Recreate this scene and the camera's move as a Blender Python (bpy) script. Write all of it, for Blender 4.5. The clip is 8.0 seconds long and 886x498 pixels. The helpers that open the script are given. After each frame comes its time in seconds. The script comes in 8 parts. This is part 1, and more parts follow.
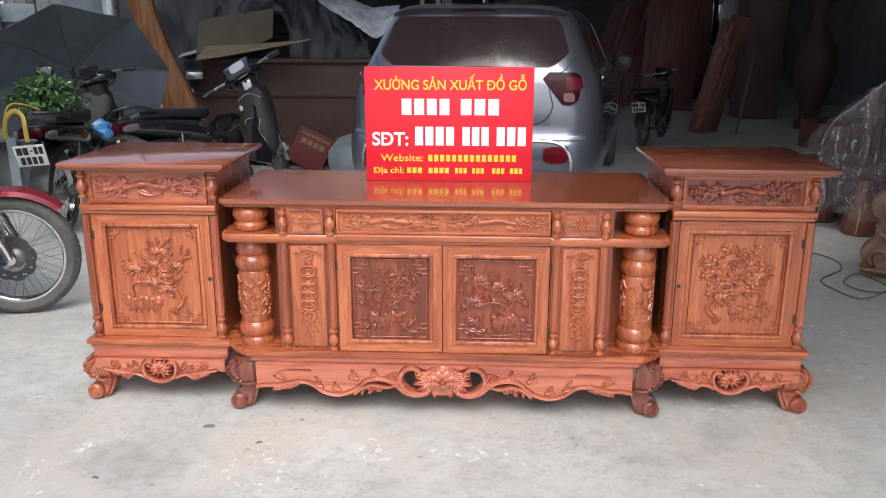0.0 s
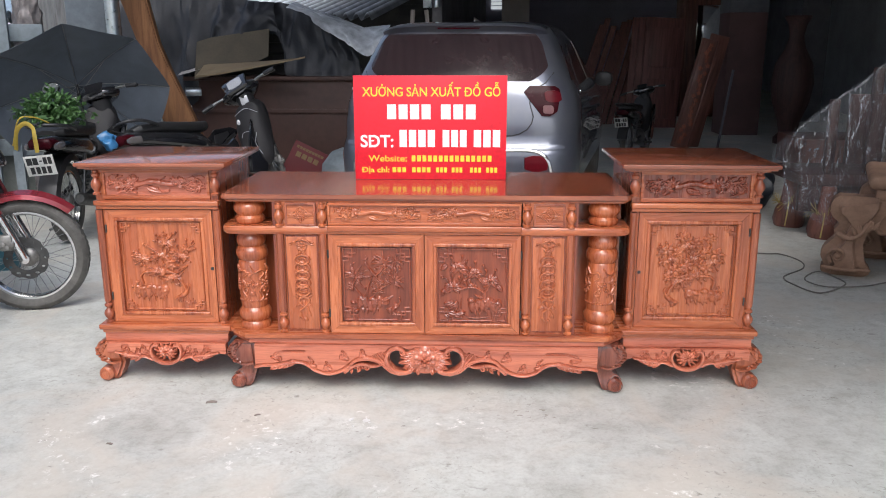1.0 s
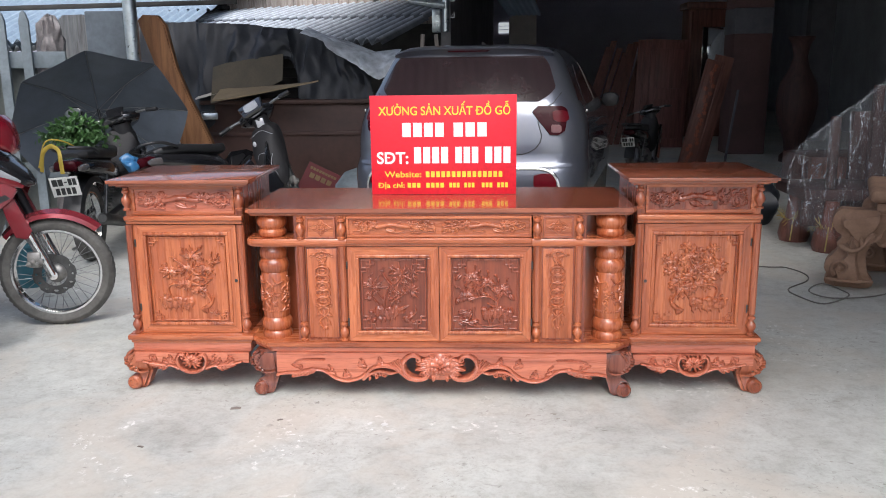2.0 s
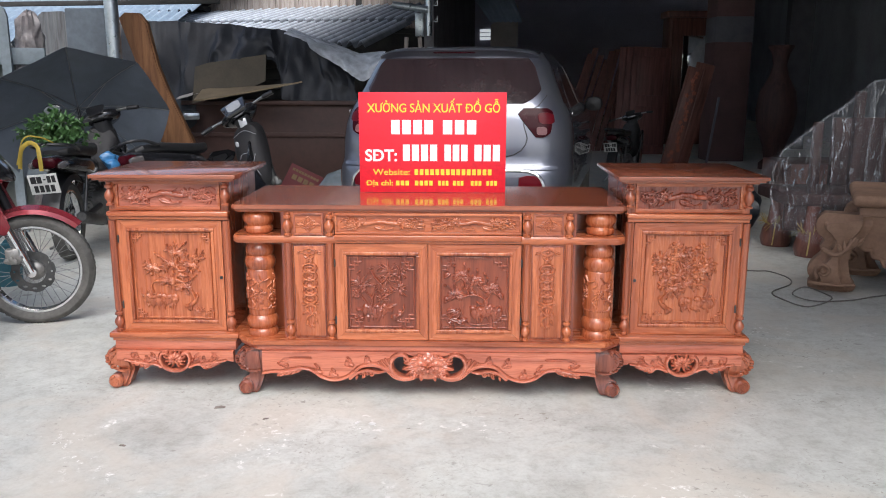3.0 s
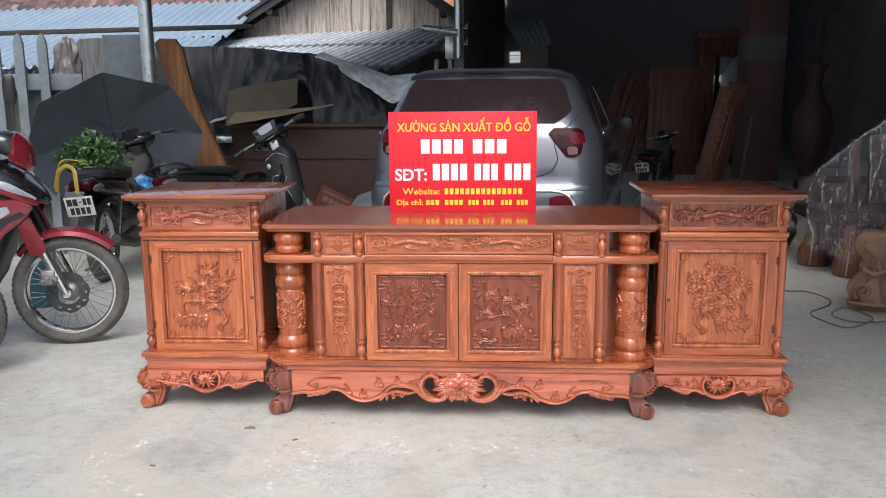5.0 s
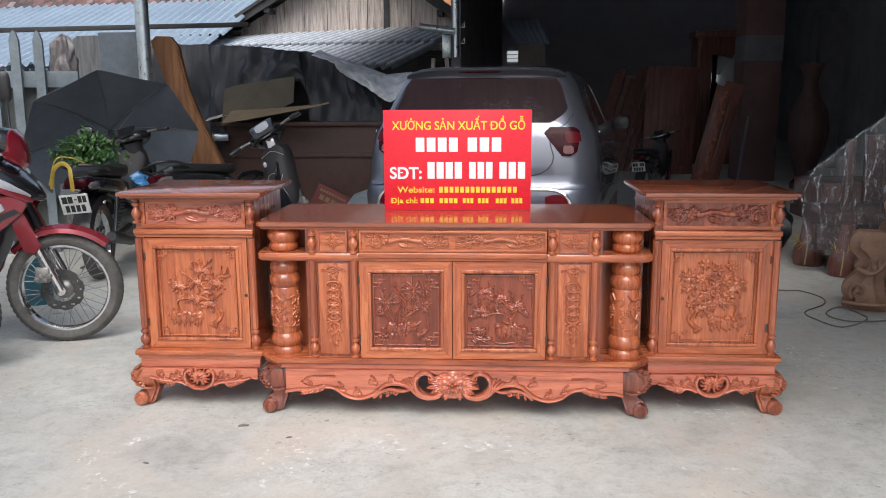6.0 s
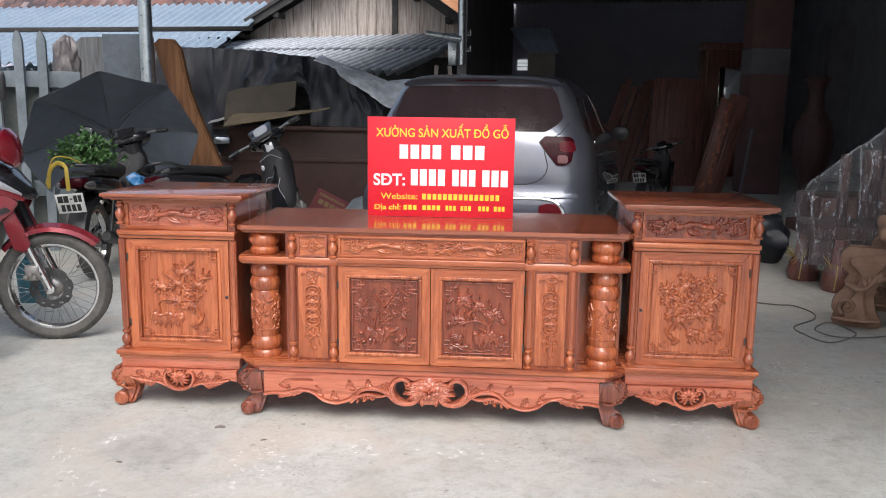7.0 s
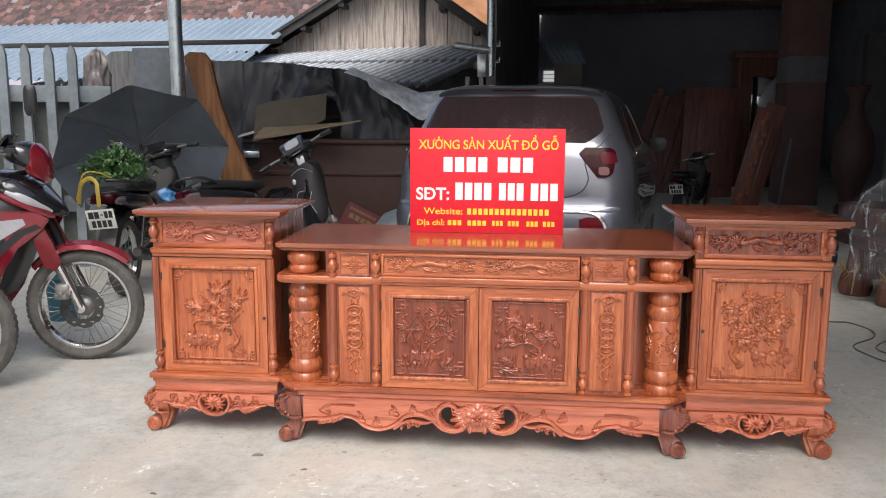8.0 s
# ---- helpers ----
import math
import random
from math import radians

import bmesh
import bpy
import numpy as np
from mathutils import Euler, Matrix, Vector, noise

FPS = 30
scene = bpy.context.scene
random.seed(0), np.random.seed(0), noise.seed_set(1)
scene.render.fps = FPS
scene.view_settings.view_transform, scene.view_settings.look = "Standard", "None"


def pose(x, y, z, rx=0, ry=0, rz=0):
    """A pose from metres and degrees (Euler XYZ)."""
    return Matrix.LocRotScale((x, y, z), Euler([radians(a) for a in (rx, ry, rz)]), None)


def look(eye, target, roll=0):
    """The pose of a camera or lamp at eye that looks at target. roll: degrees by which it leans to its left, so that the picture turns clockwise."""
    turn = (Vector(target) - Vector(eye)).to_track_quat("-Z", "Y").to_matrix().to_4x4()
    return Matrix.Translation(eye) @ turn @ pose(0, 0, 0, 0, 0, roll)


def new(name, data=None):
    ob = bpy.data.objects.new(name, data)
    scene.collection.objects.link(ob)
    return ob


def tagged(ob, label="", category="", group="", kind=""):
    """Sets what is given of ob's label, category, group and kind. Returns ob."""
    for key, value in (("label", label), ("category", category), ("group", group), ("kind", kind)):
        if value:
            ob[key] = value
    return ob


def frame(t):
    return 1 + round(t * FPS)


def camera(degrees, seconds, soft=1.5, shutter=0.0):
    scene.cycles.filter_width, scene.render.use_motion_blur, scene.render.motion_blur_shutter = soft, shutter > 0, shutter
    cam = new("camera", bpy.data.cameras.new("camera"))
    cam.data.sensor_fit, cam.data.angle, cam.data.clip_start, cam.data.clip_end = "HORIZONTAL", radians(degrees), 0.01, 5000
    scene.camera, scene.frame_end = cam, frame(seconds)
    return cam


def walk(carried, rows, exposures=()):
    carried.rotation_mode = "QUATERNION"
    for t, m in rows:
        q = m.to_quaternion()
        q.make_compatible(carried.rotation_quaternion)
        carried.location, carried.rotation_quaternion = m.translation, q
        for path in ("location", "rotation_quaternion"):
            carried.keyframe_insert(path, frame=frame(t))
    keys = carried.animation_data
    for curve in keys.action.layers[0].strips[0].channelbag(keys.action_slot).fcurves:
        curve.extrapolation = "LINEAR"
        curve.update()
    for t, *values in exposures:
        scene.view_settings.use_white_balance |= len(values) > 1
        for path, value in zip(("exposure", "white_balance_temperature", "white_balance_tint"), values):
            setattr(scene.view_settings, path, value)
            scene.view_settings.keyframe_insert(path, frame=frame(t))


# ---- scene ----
cam = camera(57.0, 8.0, soft=1.0)
PATH = [
    (0, (0.121, 0.274, 1.339), (0.037, 2.199, 0.802), 0.1),
    (0.5, (0.093, 0.203, 1.322), (0.052, 2.133, 0.8), -0.1),
    (1, (0.184, -0.028, 1.301), (0.112, 1.911, 0.815), -0.1),
    (1.5, (0.185, -0.174, 1.299), (0.08, 1.773, 0.853), -0.7),
    (3, (0.129, -0.154, 1.249), (0.087, 1.802, 0.834), 0.1),
    (3.5, (0.135, -0.124, 1.233), (0.107, 1.839, 0.852), 0.7),
    (4, (0.131, -0.118, 1.226), (0.067, 1.848, 0.865), -0.4),
    (4.5, (0.129, -0.131, 1.234), (0.012, 1.833, 0.874), -0.5),
    (6, (0.142, -0.134, 1.229), (0.031, 1.83, 0.866), -0.3),
    (6.5, (0.185, -0.134, 1.232), (0.082, 1.83, 0.87), 0.2),
    (7, (0.26, -0.139, 1.233), (0.125, 1.826, 0.886), 0.8),
    (7.5, (0.258, -0.102, 1.231), (0.072, 1.862, 0.906), 0.6),
    (8, (0.157, 0.021, 1.224), (-0.036, 1.986, 0.906), 0.3),
]
walk(cam, [(t, look(eye, target, roll)) for t, eye, target, roll in PATH],
     [(0, 0.64, 6250, 10), (1.5, 0.71, 6200, 10), (4.0, 0.7, 6250, 10), (4.5, 0.65, 6300, 10), (6, 0.57, 6350, 10), (7, 0.63, 6400, 10.5), (8, 0.6, 6700, 11)])

# ---- daylight: a bright overcast sky behind and above the camera ----
world = bpy.data.worlds.new("overcast")
scene.world = world
world.use_nodes = True
wn = world.node_tree.nodes
sky = wn.new("ShaderNodeTexSky")
sky.sky_type = "NISHITA"
sky.sun_disc = False
sky.sun_elevation = radians(52)
sky.sun_rotation = radians(190)
sky.dust_density = 4.0
grey = wn.new("ShaderNodeHueSaturation")
grey.inputs["Saturation"].default_value = 0.8
wn["Background"].inputs["Strength"].default_value = 0.12
world.node_tree.links.new(sky.outputs[0], grey.inputs["Color"])
world.node_tree.links.new(grey.outputs[0], wn["Background"].inputs["Color"])
sun = new("sun", bpy.data.lights.new("sun", "SUN"))
sun.data.energy = 1.5
sun.data.angle = radians(40)
sun.data.color = (1.0, 0.99, 0.98)
sun.matrix_world = look((1.5, -6.0, 9.0), (0.3, 2.0, 0.0))
scene.view_settings.exposure = 0.55

# ---- materials ----
def shader(name, rough=0.5, metal=0.0, coat=0.0):
    m = bpy.data.materials.new(name)
    m.use_nodes = True
    b = m.node_tree.nodes["Principled BSDF"]
    b.inputs["Roughness"].default_value = rough
    b.inputs["Metallic"].default_value = metal
    b.inputs["Coat Weight"].default_value = coat
    b.inputs["Coat Roughness"].default_value = 0.09
    return m, m.node_tree, b


def coords(nt, scale=(1, 1, 1), shift_random=0.0):
    tc = nt.nodes.new("ShaderNodeTexCoord")
    mp = nt.nodes.new("ShaderNodeMapping")
    mp.inputs["Scale"].default_value = scale
    nt.links.new(tc.outputs["Object"], mp.inputs["Vector"])
    if shift_random:
        oi = nt.nodes.new("ShaderNodeObjectInfo")
        mul = nt.nodes.new("ShaderNodeMath")
        mul.operation = "MULTIPLY"
        mul.inputs[1].default_value = shift_random
        nt.links.new(oi.outputs["Random"], mul.inputs[0])
        nt.links.new(mul.outputs[0], mp.inputs["Location"])
    return mp.outputs["Vector"]


def noise_tex(nt, vec, scale, detail=4, rough=0.55, distort=0.0):
    n = nt.nodes.new("ShaderNodeTexNoise")
    n.inputs["Scale"].default_value = scale
    n.inputs["Detail"].default_value = detail
    n.inputs["Roughness"].default_value = rough
    n.inputs["Distortion"].default_value = distort
    nt.links.new(vec, n.inputs["Vector"])
    return n.outputs["Fac"]


def ramp(nt, fac, stops):
    r = nt.nodes.new("ShaderNodeValToRGB")
    while len(r.color_ramp.elements) < len(stops):
        r.color_ramp.elements.new(0.5)
    for e, (p, c) in zip(r.color_ramp.elements, stops):
        e.position = p
        e.color = (*c, 1) if len(c) == 3 else c
    nt.links.new(fac, r.inputs["Fac"])
    return r.outputs["Color"]


def mix(nt, fac, a, b, mode="MIX"):
    n = nt.nodes.new("ShaderNodeMix")
    n.data_type = "RGBA"
    n.blend_type = mode
    for socket, v in ((n.inputs[0], fac), (n.inputs[6], a), (n.inputs[7], b)):
        if isinstance(v, (int, float)):
            socket.default_value = v
        elif isinstance(v, tuple):
            socket.default_value = (*v, 1)
        else:
            nt.links.new(v, socket)
    return n.outputs[2]


def bump(nt, b, height, strength=0.2, distance=0.002):
    n = nt.nodes.new("ShaderNodeBump")
    n.inputs["Strength"].default_value = strength
    n.inputs["Distance"].default_value = distance
    nt.links.new(height, n.inputs["Height"])
    nt.links.new(n.outputs["Normal"], b.inputs["Normal"])


def vary_rough(nt, b, fac, lo, hi):
    r = nt.nodes.new("ShaderNodeMapRange")
    r.inputs["To Min"].default_value = lo
    r.inputs["To Max"].default_value = hi
    nt.links.new(fac, r.inputs["Value"])
    nt.links.new(r.outputs["Result"], b.inputs["Roughness"])


def wood(name, axis, light, mid, dark, rough=0.26, coat=0.55, fine=55, relief=0.07, figure=0.62):
    """Straight-grained timber; axis is the direction of the grain in the thing."""
    m, nt, b = shader(name, rough, 0, coat)
    along = [1.0, 1.0, 1.0]
    along["xyz".index(axis)] = 0.07
    v = coords(nt, tuple(along), 9.0)
    bands = noise_tex(nt, v, 20, 4, 0.6, 0.8)
    streaks = noise_tex(nt, v, fine, 5, 0.65, 0.4)
    pores = noise_tex(nt, v, 260, 2, 0.5)
    c = ramp(nt, bands, [(0.3, dark), (0.46, mid), (0.62, light)])
    s = ramp(nt, streaks, [(0.32, (0.55, 0.46, 0.4)), (0.52, (1, 1, 1))])
    c = mix(nt, figure, c, s, "MULTIPLY")
    p = ramp(nt, pores, [(0.33, (0.5, 0.42, 0.38)), (0.46, (1, 1, 1))])
    c = mix(nt, 0.5 * figure, c, p, "MULTIPLY")
    nt.links.new(c, b.inputs["Base Color"])
    vary_rough(nt, b, streaks, rough - 0.07, rough + 0.1)
    bump(nt, b, streaks, relief, 0.0015)
    return m


def speckled(name, colors, scale=6, rough=0.8, metal=0.0, relief=0.2, fine=60, coat=0.0, distance=0.003):
    """A surface of two or three close colours in large blotches, with a finer grain over it."""
    m, nt, b = shader(name, rough, metal, coat)
    v = coords(nt, (1, 1, 1), 5.0)
    big = noise_tex(nt, v, scale, 5, 0.6, 0.3)
    small = noise_tex(nt, v, fine, 4, 0.6)
    n = len(colors)
    c = ramp(nt, big, [(0.3 + 0.4 * i / max(1, n - 1), k) for i, k in enumerate(colors)])
    g = ramp(nt, small, [(0.3, (0.72, 0.72, 0.72)), (0.6, (1, 1, 1))])
    c = mix(nt, 0.55, c, g, "MULTIPLY")
    nt.links.new(c, b.inputs["Base Color"])
    vary_rough(nt, b, big, max(0.03, rough - 0.1), min(1, rough + 0.1))
    if relief:
        bump(nt, b, small, relief, distance)
    return m


WOOD_L, WOOD_M, WOOD_D = (0.52, 0.155, 0.06), (0.4, 0.104, 0.04), (0.23, 0.05, 0.02)
wood_up = wood("varnished_wood_upright", "z", WOOD_L, WOOD_M, WOOD_D)
wood_across = wood("varnished_wood_across", "x", WOOD_L, WOOD_M, WOOD_D)
wood_top = wood("varnished_wood_top", "x", (0.36, 0.11, 0.054), (0.28, 0.078, 0.038), (0.2, 0.05, 0.025), 0.2, 0.8, 40, 0.05)
# the same wood, lightened and pinker to carry floor bounce and sky sheen
wood_red_lit = wood("varnished_wood_red_lit", "x", (0.57, 0.178, 0.1), (0.46, 0.13, 0.074), (0.3, 0.076, 0.044), 0.27, 0.7)
wood_panel = wood("red_brown_panel_wood", "z", (0.31, 0.075, 0.036), (0.235, 0.052, 0.026), (0.135, 0.029, 0.016), 0.26, 0.6, 60)
wood_ground = wood("dark_panel_ground", "z", (0.29, 0.07, 0.032), (0.21, 0.046, 0.022), (0.12, 0.026, 0.014), 0.32, 0.4, 60)
wood_carved = wood("carved_wood", "z", (0.44, 0.13, 0.06), (0.35, 0.094, 0.042), (0.23, 0.055, 0.026), 0.3, 0.6, 60)
wood_side = wood("varnished_side_board", "z", (0.42, 0.12, 0.052), (0.37, 0.098, 0.043), (0.31, 0.078, 0.035), 0.24, 0.7, 16, 0.02, 0.25)
wood_dark = wood("dark_stained_wood", "z", (0.36, 0.1, 0.05), (0.27, 0.068, 0.034), (0.16, 0.036, 0.019), 0.28, 0.6, 60)
wood_leg = wood("leg_wood", "z", (0.26, 0.074, 0.042), (0.19, 0.048, 0.028), (0.11, 0.027, 0.017), 0.22, 0.9, 50)
wood_raw = speckled("raw_carved_wood", [(0.2, 0.115, 0.075), (0.27, 0.16, 0.105), (0.33, 0.205, 0.14)], 5, 0.75, relief=0.3, fine=45)
wood_plank = wood("weathered_plank", "z", (0.53, 0.48, 0.44), (0.4, 0.35, 0.315), (0.17, 0.145, 0.13), 0.9, 0.0, 30, 0.4)
wood_grey = wood("grey_weathered_board", "z", (0.19, 0.2, 0.205), (0.135, 0.14, 0.145), (0.07, 0.072, 0.075), 0.9, 0.0, 30, 0.4)
wood_slab = wood("rough_sawn_slab", "z", (0.27, 0.13, 0.055), (0.2, 0.088, 0.036), (0.1, 0.042, 0.02), 0.75, 0.0, 25, 0.6)
wood_furn = wood("brown_furniture_wood", "z", (0.2, 0.08, 0.058), (0.15, 0.056, 0.042), (0.09, 0.034, 0.026), 0.4, 0.2, 40)

# the concrete slab: pale, patchy, with pits, scrapes and pale spots
concrete, nt, b = shader("worn_concrete", 0.75)
v = coords(nt)
big = noise_tex(nt, v, 0.8, 5, 0.6, 0.6)
mid = noise_tex(nt, v, 3.6, 5, 0.55, 0.8)
fine = noise_tex(nt, v, 70, 4, 0.65)
c = ramp(nt, big, [(0.3, (0.45, 0.46, 0.44)), (0.5, (0.54, 0.548, 0.522)), (0.72, (0.61, 0.612, 0.585))])
c = mix(nt, 0.8, c, ramp(nt, mid, [(0.3, (0.8, 0.79, 0.765)), (0.48, (0.95, 0.95, 0.94)), (0.68, (1.07, 1.07, 1.05))]), "MULTIPLY")
c = mix(nt, 0.42, c, ramp(nt, fine, [(0.33, (0.75, 0.73, 0.7)), (0.55, (1, 1, 1))]), "MULTIPLY")
mottle = noise_tex(nt, v, 17, 6, 0.7, 0.4)
c = mix(nt, 0.7, c, ramp(nt, mottle, [(0.36, (0.78, 0.765, 0.735)), (0.5, (0.97, 0.97, 0.96)), (0.66, (1.06, 1.06, 1.05))]), "MULTIPLY")
crumb = noise_tex(nt, v, 110, 3, 0.6)
c = mix(nt, ramp(nt, crumb, [(0.7, (0, 0, 0)), (0.76, (0.7, 0.7, 0.7))]), c, (0.3, 0.28, 0.24))
# sandy patches
sand = noise_tex(nt, v, 1.5, 4, 0.6, 0.9)
c = mix(nt, ramp(nt, sand, [(0.47, (0, 0, 0)), (0.64, (0.62, 0.62, 0.62))]), c, (0.55, 0.5, 0.43))
# clusters of dark grit and of pale chips
where = noise_tex(nt, v, 2.1, 4, 0.6, 0.5)
pit = noise_tex(nt, v, 46, 5, 0.62, 0.9)
pits = mix(nt, 1.0, ramp(nt, pit, [(0.58, (0, 0, 0)), (0.68, (0.9, 0.9, 0.9))]), ramp(nt, where, [(0.46, (0, 0, 0)), (0.62, (1, 1, 1))]), "MULTIPLY")
c = mix(nt, pits, c, (0.26, 0.24, 0.205))
elsewhere = noise_tex(nt, v, 1.6, 4, 0.65, 1.2)
chip = noise_tex(nt, v, 30, 4, 0.65, 0.6)
chips = mix(nt, 1.0, ramp(nt, chip, [(0.57, (0, 0, 0)), (0.66, (1, 1, 1))]), ramp(nt, elsewhere, [(0.54, (0, 0, 0)), (0.66, (1, 1, 1))]), "MULTIPLY")
c = mix(nt, chips, c, (0.8, 0.79, 0.76))
stain = noise_tex(nt, v, 12, 3, 0.55, 0.8)
c = mix(nt, ramp(nt, stain, [(0.7, (0, 0, 0)), (0.76, (0.75, 0.75, 0.75))]), c, (0.22, 0.205, 0.18))
nt.links.new(c, b.inputs["Base Color"])
vary_rough(nt, b, mid, 0.5, 0.85)
bump(nt, b, mix(nt, 0.5, mid, fine), 0.2, 0.006)


def plain(name, color, rough=0.5, metal=0.0, coat=0.0, relief=0.0, fine=90, spread=0.12):
    lo = tuple(k * (1 - spread) for k in color)
    hi = tuple(min(1, k * (1 + spread)) for k in color)
    return speckled(name, [lo, hi], 9, rough, metal, relief, fine, coat)


def dull(m, level):
    m.node_tree.nodes["Principled BSDF"].inputs["Specular IOR Level"].default_value = level
    return m


def paint_metal(name, color, flake=0.5, rough=0.3):
    m, nt, b = shader(name, rough, flake, 1.0)
    b.inputs["Coat Roughness"].default_value = 0.04
    v = coords(nt)
    dust = noise_tex(nt, v, 3.0, 5, 0.6)
    c = mix(nt, ramp(nt, dust, [(0.4, (0, 0, 0)), (0.8, (0.25, 0.25, 0.25))]), color, (0.3, 0.28, 0.25))
    nt.links.new(c, b.inputs["Base Color"])
    vary_rough(nt, b, dust, rough - 0.06, rough + 0.14)
    return m


def clear(name, color=(1, 1, 1), rough=0.0, ior=1.45):
    m, nt, b = shader(name, rough)
    b.inputs["Base Color"].default_value = (*color, 1)
    b.inputs["Transmission Weight"].default_value = 1.0
    b.inputs["IOR"].default_value = ior
    return m


silver = paint_metal("silver_car_paint", (0.125, 0.135, 0.17), 0.7, 0.34)
dark_silver = paint_metal("grey_bumper_paint", (0.1, 0.108, 0.135), 0.6, 0.4)
car_glass = plain("tinted_car_glass", (0.03, 0.018, 0.02), 0.06, 0.0, 0.6)
black_plastic = plain("black_plastic", (0.022, 0.022, 0.024), 0.42, relief=0.1)
dull_black = plain("dull_black_moulding", (0.018, 0.017, 0.019), 0.65, relief=0.15)
gloss_black = plain("gloss_black_paint", (0.012, 0.012, 0.014), 0.16, 0.0, 0.9)
seat_vinyl = plain("black_seat_vinyl", (0.018, 0.018, 0.019), 0.45, relief=0.25, fine=220)
rubber = speckled("dusty_rubber", [(0.07, 0.067, 0.062), (0.14, 0.134, 0.125)], 14, 0.85, relief=0.3)
red_paint = paint_metal("metallic_red_paint", (0.25, 0.003, 0.018), 0.4, 0.2)
chrome = speckled("chrome", [(0.7, 0.7, 0.7), (0.82, 0.82, 0.82)], 8, 0.16, 1.0, 0.0)
disc_steel = speckled("brake_disc_steel", [(0.06, 0.06, 0.06), (0.13, 0.13, 0.13)], 12, 0.4, 0.8, 0.15)
steel = speckled("dull_steel", [(0.3, 0.3, 0.3), (0.45, 0.45, 0.44)], 12, 0.4, 1.0, 0.15)
cast_metal = speckled("cast_aluminium", [(0.22, 0.21, 0.2), (0.4, 0.39, 0.37)], 18, 0.5, 0.8, 0.3)
galvanised = speckled("galvanised_steel", [(0.5, 0.57, 0.61), (0.64, 0.7, 0.74)], 16, 0.3, 0.9, 0.1, 30)
red_lens = dull(plain("red_lens", (0.035, 0.003, 0.006), 0.25), 0.1)
bright_lens = dull(plain("bright_red_lens", (0.1, 0.004, 0.009), 0.3), 0.12)
pink_lens = dull(plain("pink_lens", (0.2, 0.1, 0.105), 0.3), 0.15)
clear_lens = plain("clear_lens", (0.42, 0.43, 0.46), 0.1, 0.0, 0.8)
white_plate = plain("white_plate", (0.72, 0.72, 0.68), 0.4, relief=0.1)
ink = plain("plate_ink", (0.03, 0.03, 0.03), 0.5)
sign_red = plain("sign_red_print", (0.72, 0.012, 0.03), 0.35, spread=0.04)
sign_white = plain("sign_white_print", (0.82, 0.82, 0.82), 0.4, spread=0.03)
sign_yellow = plain("sign_yellow_print", (0.85, 0.6, 0.05), 0.4, spread=0.03)


# ---- building tools ----
def part(name, bm, material, parent, label="", smooth=38):
    me = bpy.data.meshes.new(name)
    bmesh.ops.recalc_face_normals(bm, faces=bm.faces)
    bm.to_mesh(me)
    bm.free()
    if smooth:
        me.polygons.foreach_set("use_smooth", [True] * len(me.polygons))
        me.set_sharp_from_angle(angle=radians(smooth))
    me.materials.append(material)
    ob = new(name, me)
    ob.parent = parent
    if label:
        ob["label"] = label
    return ob


def thing(name, m, label, category, group="", kind=""):
    ob = new(name)
    ob.matrix_world = m
    return tagged(ob, label, category, group, kind)


def solid(name, bm, material, label, category="", group="", kind="", m=None, smooth=38):
    ob = part(name, bm, material, None, "", smooth)
    if m is not None:
        ob.matrix_world = m
    return tagged(ob, label, category, group, kind)


def mesh():
    return bmesh.new()


def box(bm, x0, x1, y0, y1, z0, z1, bevel=0.0, m=None, seg=2):
    mat = Matrix.Translation(((x0 + x1) / 2, (y0 + y1) / 2, (z0 + z1) / 2)) @ Matrix.Diagonal((x1 - x0, y1 - y0, z1 - z0, 1))
    vs = bmesh.ops.create_cube(bm, size=1, matrix=mat)["verts"]
    if bevel:
        es = list({e for v in vs for e in v.link_edges})
        r = bmesh.ops.bevel(bm, geom=es, offset=bevel, segments=seg, affect="EDGES", profile=0.5)
        vs = r["verts"]
    if m is not None:
        bmesh.ops.transform(bm, matrix=m, verts=list({v for v in vs}))
    return bm


def rings(bm, loops, cap=True, close=True):
    """Bridges rings of equal count."""
    made = [[bm.verts.new(p) for p in loop] for loop in loops]
    n = len(made[0])
    for a, b2 in zip(made, made[1:]):
        for i in range(n if close else n - 1):
            j = (i + 1) % n
            bm.faces.new((a[i], a[j], b2[j], b2[i]))
    if cap and close:
        bm.faces.new(made[0][::-1])
        bm.faces.new(made[-1])
    return bm


def lathe(bm, profile, x=0, y=0, z=0, seg=24, axis="z", cap=True):
    loops = []
    for r, h in profile:
        ring = []
        for i in range(seg):
            a = 2 * math.pi * i / seg
            u, w = r * math.cos(a), r * math.sin(a)
            ring.append((x + u, y + w, z + h) if axis == "z" else (x + u, y + h, z + w) if axis == "y" else (x + h, y + u, z + w))
        loops.append(ring)
    return rings(bm, loops, cap)


def tube(bm, pts, radii, seg=8, flat=1.0, up=(0, 1, 0)):
    """A tapered rod along points; flat squashes it in the direction up."""
    pts = [Vector(p) for p in pts]
    if isinstance(radii, (int, float)):
        radii = [radii] * len(pts)
    loops = []
    side = None
    for i, p in enumerate(pts):
        d = (pts[min(i + 1, len(pts) - 1)] - pts[max(i - 1, 0)])
        if d.length < 1e-9:
            d = Vector((0, 0, 1))
        d.normalize()
        u = Vector(up) - d * d.dot(Vector(up))
        if u.length < 0.05:
            u = Vector((1, 0.3, 0.2)) - d * d.dot(Vector((1, 0.3, 0.2)))
        u.normalize()
        w = d.cross(u)
        loops.append([p + (w * math.cos(a) + u * math.sin(a) * flat) * radii[i] for a in (2 * math.pi * k / seg for k in range(seg))])
    return rings(bm, loops)


